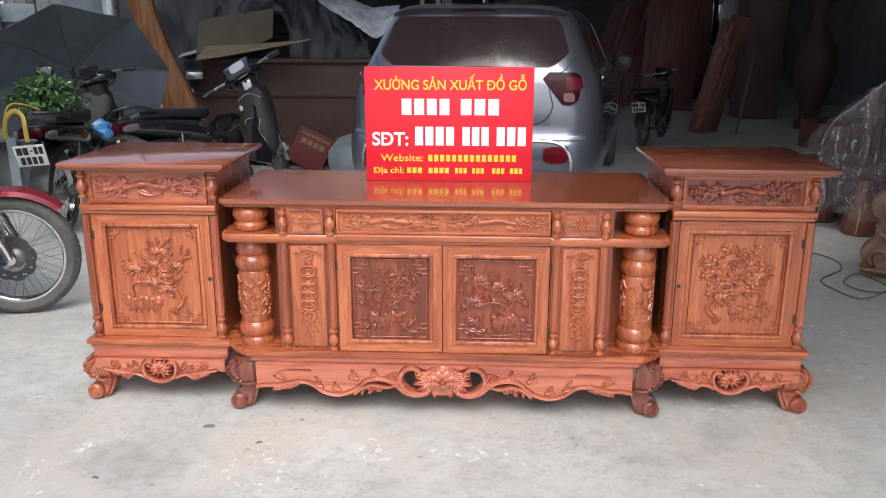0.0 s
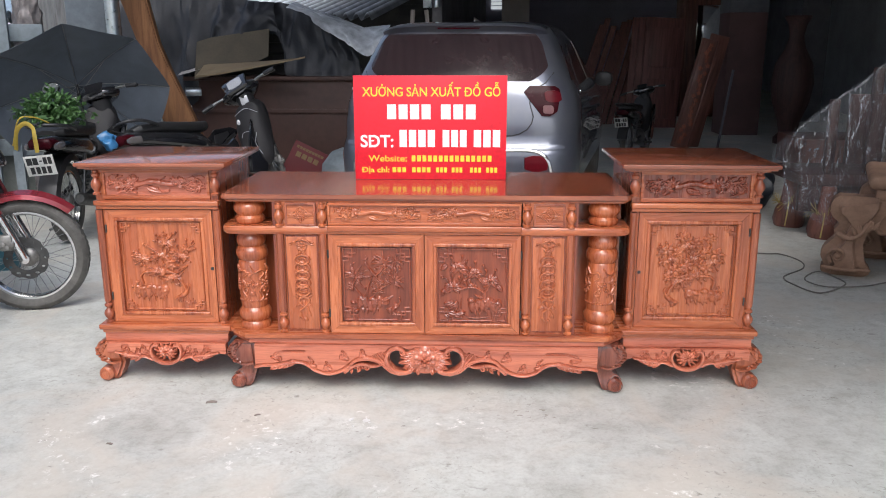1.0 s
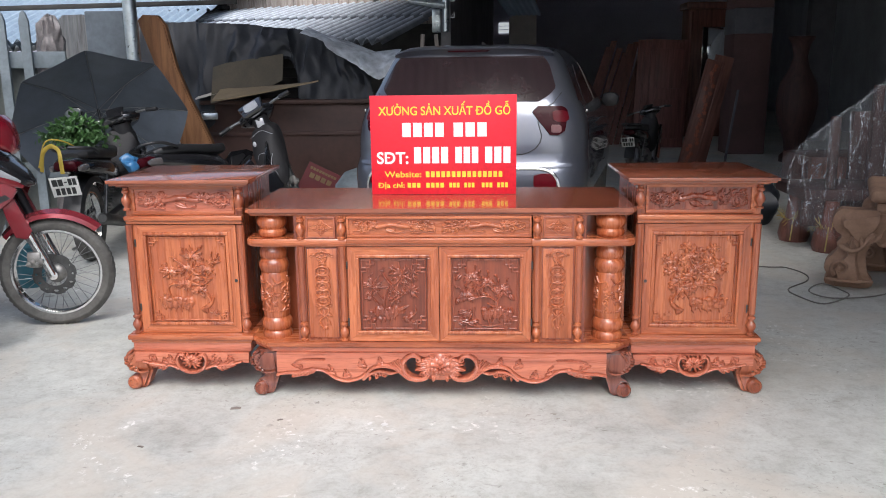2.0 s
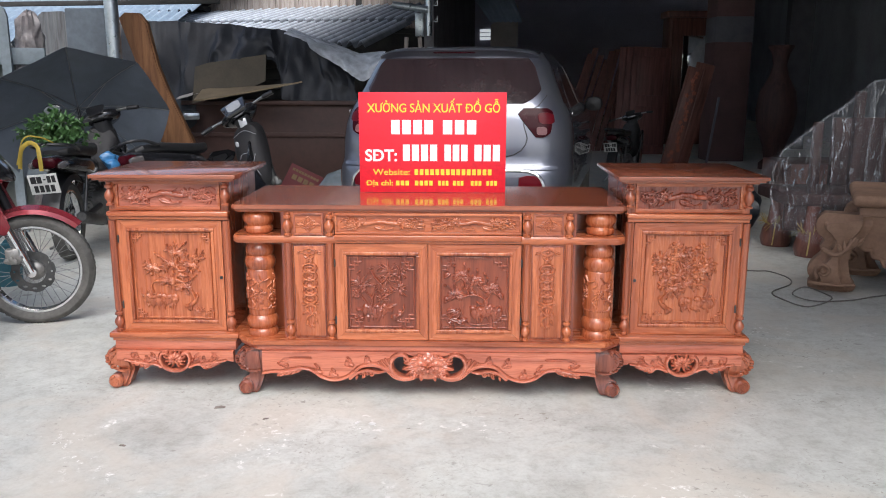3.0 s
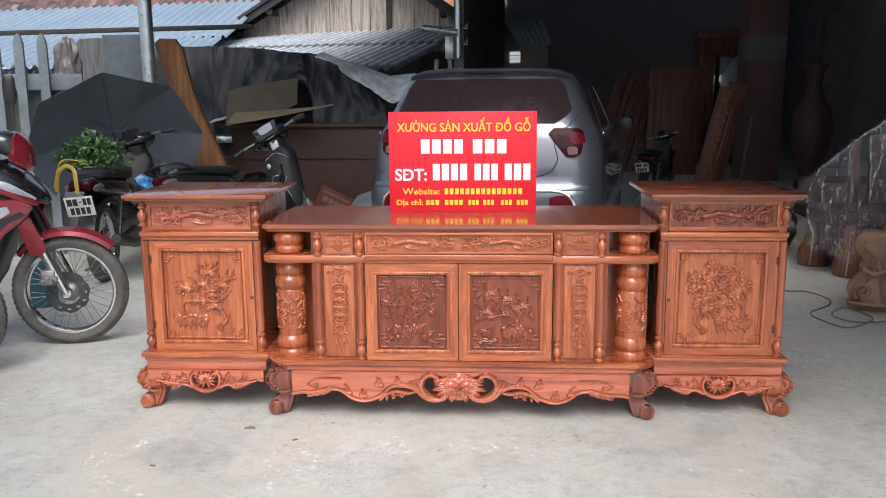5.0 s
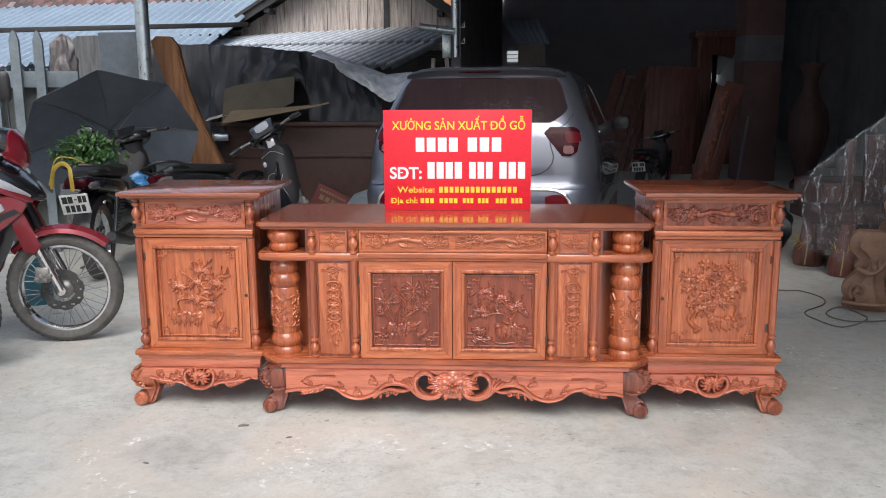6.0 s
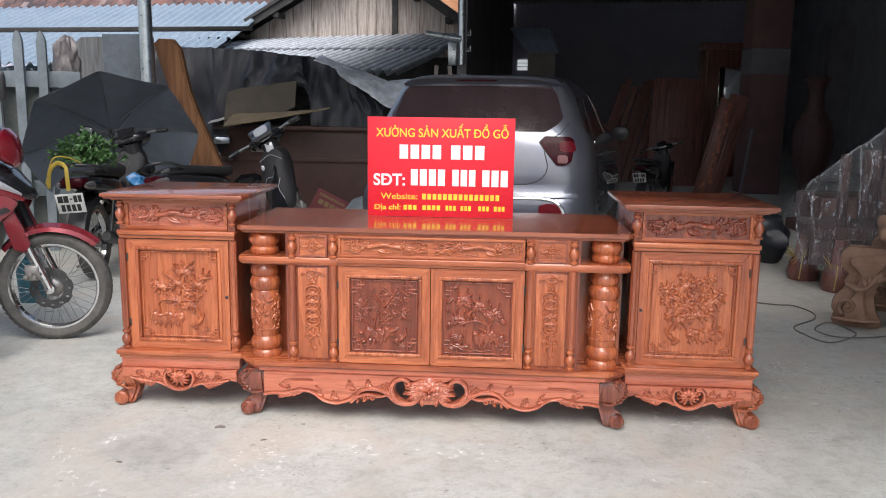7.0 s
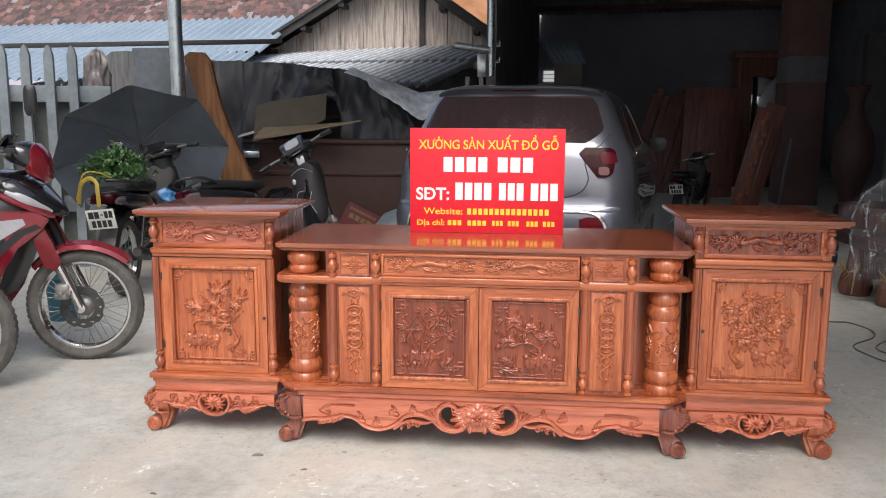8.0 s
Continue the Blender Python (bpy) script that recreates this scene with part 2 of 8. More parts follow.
def curve_pts(ctrl, n=8):
    """Points on a smooth curve through the control points."""
    c = [Vector(p) for p in ctrl]
    c = [c[0] * 2 - c[1]] + c + [c[-1] * 2 - c[-2]]
    out = []
    for i in range(1, len(c) - 2):
        for k in range(n):
            t = k / n
            a, b2, d, e = c[i - 1], c[i], c[i + 1], c[i + 2]
            out.append(0.5 * ((2 * b2) + (d - a) * t + (2 * a - 5 * b2 + 4 * d - e) * t * t + (3 * b2 - a - 3 * d + e) * t ** 3))
    out.append(c[-2])
    return out


def blob(bm, x, y, z, rx, ry, rz, turn=0.0, seg=8, rows=5):
    """A small rounded lump; turn is about y, in degrees."""
    m = Matrix.Translation((x, y, z)) @ Matrix.Rotation(radians(turn), 4, "Y") @ Matrix.Diagonal((rx, ry, rz, 1))
    loops = []
    for i in range(1, rows):
        t = math.pi * i / rows
        loops.append([m @ Vector((math.sin(t) * math.cos(2 * math.pi * k / seg), math.sin(t) * math.sin(2 * math.pi * k / seg), math.cos(t))) for k in range(seg)])
    rings(bm, loops)


def prism(bm, outer, y0, y1, holes=(), bevel=0.0):
    """A board cut to an outline in the xz plane, with holes through it, from y0 to y1."""
    before = set(bm.verts)
    edges = []
    for loop in (outer, *holes):
        vs = [bm.verts.new((p[0], y0, p[1])) for p in loop]
        edges += [bm.edges.new((vs[i], vs[(i + 1) % len(vs)])) for i in range(len(vs))]
    faces = [g for g in bmesh.ops.triangle_fill(bm, use_beauty=True, use_dissolve=False, edges=edges)["geom"] if isinstance(g, bmesh.types.BMFace)]
    r = bmesh.ops.extrude_face_region(bm, geom=faces)
    bmesh.ops.translate(bm, vec=(0, y1 - y0, 0), verts=[g for g in r["geom"] if isinstance(g, bmesh.types.BMVert)])
    return [v for v in bm.verts if v not in before]


def spiral(x, y, z, r, turns=1.6, start=0.0, way=1, n=22):
    out = []
    for i in range(n + 1):
        t = i / n
        a = radians(start) + way * t * turns * 2 * math.pi
        k = r * (1 - 0.85 * t)
        out.append((x + k * math.cos(a), y, z + k * math.sin(a)))
    return out


def superloft(bm, sections, seg=16, power=2.6):
    """Sections along x: (x, z centre, half width, half height)."""
    loops = []
    for x, z, w, h in sections:
        ring = []
        for k in range(seg):
            a = 2 * math.pi * k / seg
            c, s = math.cos(a), math.sin(a)
            ring.append((x, w * math.copysign(abs(c) ** (2 / power), c), z + h * math.copysign(abs(s) ** (2 / power), s)))
        loops.append(ring)
    return rings(bm, loops)


# ---- ground and the open-fronted workshop, whose long axis leans to the right of the sideboard's ----
bm = mesh()
n = 40
for i in range(n + 1):
    for j in range(n + 1):
        u, w = (i / n * 2 - 1), (j / n * 2 - 1)
        bm.verts.new((300 * math.copysign(abs(u) ** 3, u), 300 * math.copysign(abs(w) ** 3, w) + 4, 0))
bm.verts.ensure_lookup_table()
for i in range(n):
    for j in range(n):
        a = i * (n + 1) + j
        bm.faces.new([bm.verts[k] for k in (a, a + n + 1, a + n + 2, a + 1)])
solid("ground", bm, concrete, "pale worn concrete yard with pits and scrapes", kind="structure")

SHED = pose(-2.55, 6.3, 0, 0, 0, -9)       # x across the front, y into the shed
# plaster tones carry the shed's light: one lifted and bluish for bounce, two darkened
wall_lifted = speckled("lifted_plaster", [(0.57, 0.55, 0.66), (0.67, 0.65, 0.76)], 1.5, 0.9, relief=0.3, fine=25)
wall_dimmed = speckled("dimmed_plaster", [(0.28, 0.29, 0.32), (0.38, 0.4, 0.43)], 1.5, 0.9, relief=0.3, fine=25)
wall_dimmer = speckled("dimmer_plaster", [(0.16, 0.15, 0.155), (0.26, 0.25, 0.255)], 1.5, 0.9, relief=0.3, fine=25)
# roof sheet lightened to bounce more light into the shed
roof_dark = speckled("grey_roof_sheet", [(0.26, 0.28, 0.31), (0.38, 0.4, 0.43)], 2, 0.8, relief=0.2, fine=20)


def block(name, x0, x1, y0, y1, z0, z1, material, label, bevel=0.0, m=SHED):
    return solid(name, box(mesh(), x0, x1, y0, y1, z0, z1, bevel), material, label, kind="structure", m=m)


def sheet_roof(x0, x1, y0, y1, za, zb, pitch, amp, nx, thick=0.006, ny=2, skew=0.0):
    """Corrugated sheet whose ribs run along y; z goes from za at y0 to zb at y1."""
    bm = mesh()
    rows = []
    for s in (0, 1):
        for j in range(ny):
            t = j / (ny - 1)
            row = []
            for i in range(nx + 1):
                x = x0 + (x1 - x0) * i / nx
                row.append(bm.verts.new((x + skew * (y1 - y0) * t, y0 + (y1 - y0) * t, za + (zb - za) * t + amp * math.sin(2 * math.pi * x / pitch) - s * thick)))
            rows.append(row)
    for s in (0, 1):
        for j in range(ny - 1):
            for i in range(nx):
                a, b2 = rows[s * ny + j], rows[s * ny + j + 1]
                bm.faces.new((a[i], a[i + 1], b2[i + 1], b2[i]))
    for j in (0, ny - 1):
        for i in range(nx):
            bm.faces.new((rows[j][i], rows[j][i + 1], rows[ny + j][i + 1], rows[ny + j][i]))
    for i in (0, nx):
        for j in range(ny - 1):
            bm.faces.new((rows[j][i], rows[j + 1][i], rows[ny + j + 1][i], rows[ny + j][i]))
    return bm


# unseen canopy, added to darken the floor and motorbikes on the left
solid("ceiling_canopy", sheet_roof(-2.6, 2.0, -8.5, -2.6, 2.3, 2.55, 0.2, 0.02, 100, skew=-0.31), roof_dark, "unseen sheet canopy added to shade the left of the yard", kind="structure", m=SHED)
# the roof's front overhang is unseen, its reach set to shade the shed
solid("ceiling", sheet_roof(-0.25, 8.4, -1.9, 22.2, 3.4, 4.6, 0.2, 0.02, 260), roof_dark, "dark grey sheet roof over the open workshop", kind="structure", m=SHED)
# this wall and the low side roof are unseen, added to block sky light
block("wall_porch", 6.4, 6.55, -4.2, -0.6, 0, 2.25, wall_dimmed, "unseen plastered wall added to block sky light from the right")
solid("ceiling_porch", sheet_roof(4.1, 8.4, -4.5, -1.92, 2.12, 2.35, 0.2, 0.02, 110), roof_dark, "unseen sheet roof added to shade the right of the yard", kind="structure", m=SHED)
block("wall_back", -0.8, 8.4, 22.0, 22.2, 0, 4.9, wall_lifted, "plastered far wall of the workshop")
# the front end of this wall is unseen, lengthened to block side light
block("wall_right", 8.2, 8.4, -4.5, 22.0, 0, 4.6, wall_dimmed, "plastered side wall of the workshop, run on unseen to block side light")
# the low gap in this wall is unseen, added to let daylight into the passage
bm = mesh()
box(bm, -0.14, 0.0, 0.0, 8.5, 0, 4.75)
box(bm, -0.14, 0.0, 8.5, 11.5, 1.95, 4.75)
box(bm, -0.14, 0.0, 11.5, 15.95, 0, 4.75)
solid("wall_left", bm, wall_dimmer, "plastered wall beyond the open side, with an unseen low opening added for light", kind="structure", m=pose(-0.28, 12.25, 0, 0, 0, -3.1))
for y in (0.1, 6.2, 12.2, 18.2):
    z = 3.48 + 1.1 * (y + 0.3) / 22.5
    block("beam", -0.15, 8.2, y - 0.05, y + 0.05, z - 0.17, z - 0.03, wood_furn, "dark timber roof beam")


def pole(name, m, z0, z1, r, label, material):
    bm = mesh()
    lathe(bm, [(r, z0), (r, z1)], 0, 0, 0, 20)
    return solid(name, bm, material, label, "pole", kind="structure", m=m)


pole("pole", pose(-2.77, 6.8, 0), 0, 3.55, 0.056, "galvanised steel pipe post of the workshop roof", galvanised)

# ---- behind: fence, lean-to roofs and the gable of the old wooden house ----
fibre = speckled("weathered_fibre_cement", [(0.24, 0.32, 0.4), (0.29, 0.37, 0.45), (0.33, 0.41, 0.49)], 0.8, 0.85, relief=0.3, fine=14)
fibre_dark = speckled("dirty_shaded_fibre_cement", [(0.38, 0.42, 0.47), (0.6, 0.64, 0.69)], 5, 0.85, relief=0.3, fine=14)
fence_grey = speckled("grey_painted_concrete", [(0.15, 0.18, 0.2), (0.25, 0.29, 0.32)], 4, 0.85, relief=0.3, fine=40)
# a darker, bluer grey than the fence's, for the standing block
block_grey = speckled("dark_bluish_render", [(0.085, 0.1, 0.115), (0.14, 0.165, 0.19)], 5, 0.9, relief=0.4, fine=30)
# dirt in the lean-to troughs, and rib shade and crest highlights, put into the colour
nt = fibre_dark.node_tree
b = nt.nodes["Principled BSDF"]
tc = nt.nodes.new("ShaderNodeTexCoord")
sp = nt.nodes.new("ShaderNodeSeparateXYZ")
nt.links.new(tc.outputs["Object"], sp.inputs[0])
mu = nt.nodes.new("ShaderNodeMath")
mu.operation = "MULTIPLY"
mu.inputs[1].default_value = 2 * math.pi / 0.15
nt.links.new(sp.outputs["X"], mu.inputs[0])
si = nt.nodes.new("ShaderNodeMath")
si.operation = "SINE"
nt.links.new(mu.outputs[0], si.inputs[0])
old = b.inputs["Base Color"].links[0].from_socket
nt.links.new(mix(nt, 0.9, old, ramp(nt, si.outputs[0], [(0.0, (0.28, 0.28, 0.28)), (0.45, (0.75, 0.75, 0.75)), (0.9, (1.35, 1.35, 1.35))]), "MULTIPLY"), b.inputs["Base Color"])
timber_dark = speckled("black_weathered_timber", [(0.025, 0.025, 0.026), (0.06, 0.058, 0.055)], 5, 0.85, relief=0.3)

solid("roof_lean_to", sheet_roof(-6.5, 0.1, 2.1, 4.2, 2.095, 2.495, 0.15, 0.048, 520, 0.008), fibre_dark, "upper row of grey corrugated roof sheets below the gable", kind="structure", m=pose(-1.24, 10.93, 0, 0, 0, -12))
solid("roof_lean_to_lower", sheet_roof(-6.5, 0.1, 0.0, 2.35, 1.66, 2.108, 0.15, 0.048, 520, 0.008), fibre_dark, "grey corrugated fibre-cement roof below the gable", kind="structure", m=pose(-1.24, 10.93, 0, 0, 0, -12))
solid("roof_far_left", sheet_roof(-10.5, 1.05, 0.0, 2.55, 2.24, 3.105, 0.16, 0.036, 900, 0.008, skew=0.1), fibre, "pale corrugated roof behind the fence", kind="structure", m=pose(-5.2, 13.4, 0, 0, -2, 4))
solid("roof_low_left", sheet_roof(-9.0, 1.9, 0.0, 1.6, 1.75, 2.27, 0.15, 0.032, 900, 0.008, skew=0.1), fibre, "pale corrugated lower roof behind the fence", kind="structure", m=pose(-6.2, 11.6, 0, 0, 0, 4))
bm = mesh()
box(bm, -6.5, 1.5, -0.02, 0.02, -0.03, 0.015, 0.006)
solid("roof_batten", bm, timber_dark, "dark rail along the edge of the far roof", kind="structure", m=pose(-3.7, 7.9, 1.93, 0, -1.0, 3))

house = thing("wooden_house", pose(-2.05, 15.2, 0), "old house with a weathered plank gable", "house")
APEX = (-0.18, 3.78)
zroof = lambda x: APEX[1] - abs(x - APEX[0]) * (0.578 if x < APEX[0] else 0.662)
prism(bm := mesh(), [(-2.7, 0.0), (1.5, 0.0), (1.5, zroof(1.5)), (APEX[0], APEX[1]), (-2.7, zroof(-2.7))], 0.1, 0.2)
part("wall", bm, timber_dark, house)
x = -2.75
plank_rng = random.Random(4)
while x < 1.5:
    w = min(plank_rng.uniform(0.3, 0.5), 1.62 - x)
    bm = mesh()
    z0 = 2.05
    pts = [(x + 0.006, z0), (x + w - 0.006, z0), (x + w - 0.006, max(z0 + 0.02, zroof(x + w))), (x + 0.006, max(z0 + 0.02, zroof(x)))]
    if x < APEX[0] < x + w:
        pts.insert(3, APEX)
    prism(bm, pts, plank_rng.uniform(-0.02, 0.0), 0.08)
    part("plank", bm, wood_plank, house)
    x += w
box(bm := mesh(), 0.27, 0.37, -0.06, -0.02, 2.05, 3.4)
part("gable_post", bm, timber_dark, house)
for s in (-1, 1):
    bm = mesh()
    x1 = APEX[0] + (1.75 if s > 0 else -2.66)
    prism(bm, [(APEX[0], APEX[1] + 0.16), (APEX[0], APEX[1] - 0.02), (x1, zroof(x1) - 0.02), (x1, zroof(x1) + 0.12)], -0.5, -0.44)
    part("bargeboard", bm, timber_dark, house)
    bm = mesh()
    prism(bm, [(APEX[0], APEX[1] + 0.2), (APEX[0], APEX[1] + 0.14), (x1, zroof(x1) + 0.1), (x1, zroof(x1) + 0.16)], -0.55, 5.0)
    part("roof", bm, timber_dark, house)
    for k in (0.9, 1.6, 2.25) if s < 0 else (0.9, 1.5):
        xk = APEX[0] + s * k
        box(bm := mesh(), xk - 0.05, xk + 0.05, -0.46, 0.1, zroof(xk) - 0.1, zroof(xk) - 0.02)
        part("purlin", bm, timber_dark, house)
box(bm := mesh(), -2.8, 1.6, -0.1, -0.04, 2.0, 2.09)
part("beam", bm, timber_dark, house)

# tiled roof further off
tile_red, nt, b = shader("old_clay_tile", 0.85)
geo = nt.nodes.new("ShaderNodeNewGeometry")
c = ramp(nt, geo.outputs["Random Per Island"], [(0.0, (0.065, 0.055, 0.058)), (0.4, (0.125, 0.085, 0.082)), (0.75, (0.19, 0.11, 0.1)), (0.92, (0.25, 0.125, 0.1)), (1.0, (0.33, 0.3, 0.31))])
c = mix(nt, 0.6, c, ramp(nt, noise_tex(nt, coords(nt), 9, 4, 0.6), [(0.35, (0.55, 0.55, 0.55)), (0.6, (1, 1, 1))]), "MULTIPLY")
nt.links.new(c, b.inputs["Base Color"])
far_house = thing("tiled_house", pose(-8.0, 17.5, 0, 0, 0, 3), "low house with an old clay tile roof", "house")
bm = mesh()
box(bm, -8, 4.8, 0.5, 4, 0, 3.1)
part("wall", bm, wall_lifted, far_house)
bm = mesh()
tr = random.Random(8)
for r in range(17):
    y, z = 0.14 * r, 3.0 + 0.095 * r
    for k in range(98):
        x = -8.2 + 0.134 * k + 0.067 * (r % 2) + tr.uniform(-0.004, 0.004)
        dz = tr.uniform(-0.01, 0.01)
        q = [(x, y, z + dz), (x + 0.13, y, z + dz), (x + 0.13, y + 0.18, z + 0.12 + dz), (x, y + 0.18, z + 0.12 + dz)]
        top = [bm.verts.new((a, c, e + 0.035)) for a, c, e in q]
        low = [bm.verts.new(p) for p in q]
        bm.faces.new(top)
        bm.faces.new((low[0], low[1], top[1], top[0]))
        bm.faces.new((low[1], low[2], top[2], top[1]))
        bm.faces.new((low[3], low[0], top[0], top[3]))
tiles = part("tiles", bm, tile_red, far_house, "weathered red-brown clay tiles", 0)
tiles["kind"] = "stuff"

# fence of pointed pickets with a rail, a wrapped post and standing boards
fence = thing("picket_fence", pose(-3.5, 6.28, 0, 0, 0, 16), "grey picket fence with pointed tops", "fence", kind="structure")
for k in range(1, 10):
    x = 0.26 - 0.172 * k
    bm = mesh()
    prism(bm, [(x - 0.034, 0.0), (x + 0.034, 0.0), (x + 0.034, 1.69), (x + 0.018, 1.75), (x, 1.77), (x - 0.018, 1.75), (x - 0.034, 1.69)], -0.025, 0.025)
    part("picket", bm, fence_grey, fence)
for z in (0.45, 1.33):
    box(bm := mesh(), -1.4, 0.36, 0.026, 0.075, z, z + 0.13, 0.008)
    part("rail", bm, fence_grey, fence)
box(bm := mesh(), -3.5, 0.5, 0.12, 0.2, 0.0, 1.36)
part("low_wall", bm, speckled("damp_mossy_render", [(0.1, 0.11, 0.105), (0.2, 0.21, 0.19)], 3, 0.9, relief=0.3, fine=30), fence, "damp stained low wall behind the pickets")


# ---- the carved sideboard: a long middle unit and two taller end cabinets ----
rng = random.Random(11)


def flower(bm, x, y, z, r, spin=0.0, n=5):
    """A low open blossom."""
    for k in range(n):
        a = radians(spin + 360 * k / n)
        blob(bm, x + 0.56 * r * math.cos(a), y + 0.0015, z + 0.56 * r * math.sin(a), 0.5 * r, 0.0045, 0.4 * r, -math.degrees(a), 9, 5)
    blob(bm, x, y - 0.0015, z, 0.22 * r, 0.0045, 0.22 * r, 0, 7, 4)


def stroke(bm, pts, y, r, flat=0.8):
    """A smooth raised line that thins out at its end."""
    q = curve_pts([(a, y, c) for a, c in pts], 5)
    n = len(q)
    tube(bm, q, [r * (0.35 + 0.65 * math.sin(math.pi * (0.3 + 0.66 * i / (n - 1)))) for i in range(n)], 6, flat)


class Relief:
    """Carving in low relief on an upright board: a height over the board at every point of a fine grid in x and z."""

    def __init__(self, x0, x1, z0, z1, step=0.0014):
        self.nx, self.nz = int((x1 - x0) / step) + 1, int((z1 - z0) / step) + 1
        self.xs, self.zs = np.linspace(x0, x1, self.nx), np.linspace(z0, z1, self.nz)
        self.h = np.full((self.nx, self.nz), -0.001)
        self.board = None          # height of a board into which the forms are also sunk, with a trench round each

    def window(self, x0, x1, z0, z1):
        i0, i1 = np.searchsorted(self.xs, (x0, x1))
        j0, j1 = np.searchsorted(self.zs, (z0, z1))
        if i1 - i0 < 1 or j1 - j0 < 1:
            return None
        gx, gz = np.meshgrid(self.xs[i0:i1], self.zs[j0:j1], indexing="ij")
        return (slice(i0, i1), slice(j0, j1)), gx, gz

    def raise_to(self, at, h, over=0.0):
        """over: how much of the height that is already there is added under the new form."""
        old = self.h[at]
        self.h[at] = np.where(h > 0, np.maximum(old, h + over * np.maximum(old, 0)), old)

    def dig(self, at, near):
        """Sinks a trench into the board where near is true."""
        old = self.h[at]
        self.h[at] = np.where(near & (old > 0) & (old <= self.board + 1e-6), 0.0006, old)

    def dome(self, x, z, rx, rz, h, turn=0.0, over=0.0):
        r = max(rx, rz)
        w = self.window(x - r, x + r, z - r, z + r)
        if w:
            at, gx, gz = w
            c, s = math.cos(radians(turn)), math.sin(radians(turn))
            u, v = ((gx - x) * c + (gz - z) * s) / rx, (-(gx - x) * s + (gz - z) * c) / rz
            self.raise_to(at, h * np.sqrt(np.clip(1 - u * u - v * v, 0, 1)), over)

    def leaf(self, x, z, length, width, h, turn, bend=0.0, over=0.0):
        """A pointed leaf with a groove along its middle; turn in degrees from +x, bend: how far its tip strays sideways."""
        r = length * 1.1 + abs(bend)
        w = self.window(x - r, x + r, z - r, z + r)
        if w:
            at, gx, gz = w
            c, s = math.cos(radians(turn)), math.sin(radians(turn))
            u = np.clip(((gx - x) * c + (gz - z) * s) / length, -0.01, 1.01)
            v = -(gx - x) * s + (gz - z) * c - bend * u * u
            half = width * np.sin(np.pi * np.clip(u, 0, 1) ** 0.75) ** 0.8 + 1e-9
            t = np.abs(v) / half
            if self.board:
                self.dig(at, (u > -0.005) & (u < 1.005) & (np.abs(v) < half + 0.0035))
            inside = (u > 0) & (u < 1) & (t < 1)
            shape = np.sqrt(np.clip(1 - t * t, 0, 1)) * (0.55 + 0.45 * np.sin(np.pi * np.clip(u, 0, 1))) - 0.35 * np.exp(-(t / 0.22) ** 2)
            self.raise_to(at, np.where(inside, h * np.maximum(shape, 0.15), 0), over)

    def line(self, pts, r0, r1, h, over=0.0, smooth=5, groove=0.0):
        """A rounded cord through the points, from radius r0 to r1, that may have a groove along its back."""
        p = curve_pts([(a, 0, c) for a, c in pts], smooth) if smooth else [Vector((a, 0, c)) for a, c in pts]
        n = len(p)
        for k in range(n - 1):
            ra, rb = r0 + (r1 - r0) * k / (n - 1), r0 + (r1 - r0) * (k + 1) / (n - 1)
            a, b2, m = p[k], p[k + 1], max(ra, rb) + (0.004 if self.board else 0)
            w = self.window(min(a.x, b2.x) - m, max(a.x, b2.x) + m, min(a.z, b2.z) - m, max(a.z, b2.z) + m)
            if not w:
                continue
            at, gx, gz = w
            dx, dz = b2.x - a.x, b2.z - a.z
            t = np.clip(((gx - a.x) * dx + (gz - a.z) * dz) / max(dx * dx + dz * dz, 1e-12), 0, 1)
            q = np.hypot(gx - a.x - t * dx, gz - a.z - t * dz) / (ra + (rb - ra) * t)
            if self.board:
                self.dig(at, (q - 1) * (ra + (rb - ra) * t) < 0.0035)
            self.raise_to(at, h * (0.5 + 0.5 * (ra + (rb - ra) * t) / max(r0, r1)) * (np.sqrt(np.clip(1 - q ** 3, 0, 1)) - groove * np.exp(-(q / 0.3) ** 2) * (q < 1)), over)

    def bar(self, x0, x1, z0, z1, h):
        w = self.window(min(x0, x1), max(x0, x1), min(z0, z1), max(z0, z1))
        if w:
            at, gx, gz = w
            self.raise_to(at, np.full(gx.shape, h))

    def ring(self, x, z, rx, rz, r, h, over=0.0):
        self.line([(x + rx * math.cos(2 * math.pi * k / 28), z + rz * math.sin(2 * math.pi * k / 28)) for k in range(29)], r, r, h, over, 0)

    def curl(self, x, z, r, start, way, h, thick=0.3, turns=1.3):
        """A cord rolled up into a volute round x, z."""
        pts = [(a, c) for a, _, c in spiral(x, 0, z, r, turns, start, way, 16)]
        self.line(pts, r * thick, r * thick * 0.55, h, 0, 0)
        self.dome(x, z, r * 0.3, r * 0.3, h * 1.1)

    def blossom(self, x, z, r, h, petals=5, spin=None):
        spin = rng.uniform(0, 360) if spin is None else spin
        for k in range(petals):
            a = spin + 360 * k / petals + rng.uniform(-8, 8)
            c, s = math.cos(radians(a)), math.sin(radians(a))
            self.dome(x + 0.55 * r * c, z + 0.55 * r * s, 0.5 * r, 0.34 * r, h * rng.uniform(0.75, 1.0), a)
        self.dome(x, z, 0.2 * r, 0.2 * r, h * 1.15)

    def peony(self, x, z, r, h, wide=1.25):
        """A many-petalled flower seen half from the side: short pointed petals in overlapping tiers round a heart."""
        for tier, n, k in ((0, 11, 1.0), (1, 8, 0.74), (2, 6, 0.5)):
            for q in range(n):
                a = -30 + 240 * q / (n - 1) + rng.uniform(-10, 10)
                d = 0.3 * r * k
                c, s = math.cos(radians(a)), math.sin(radians(a))
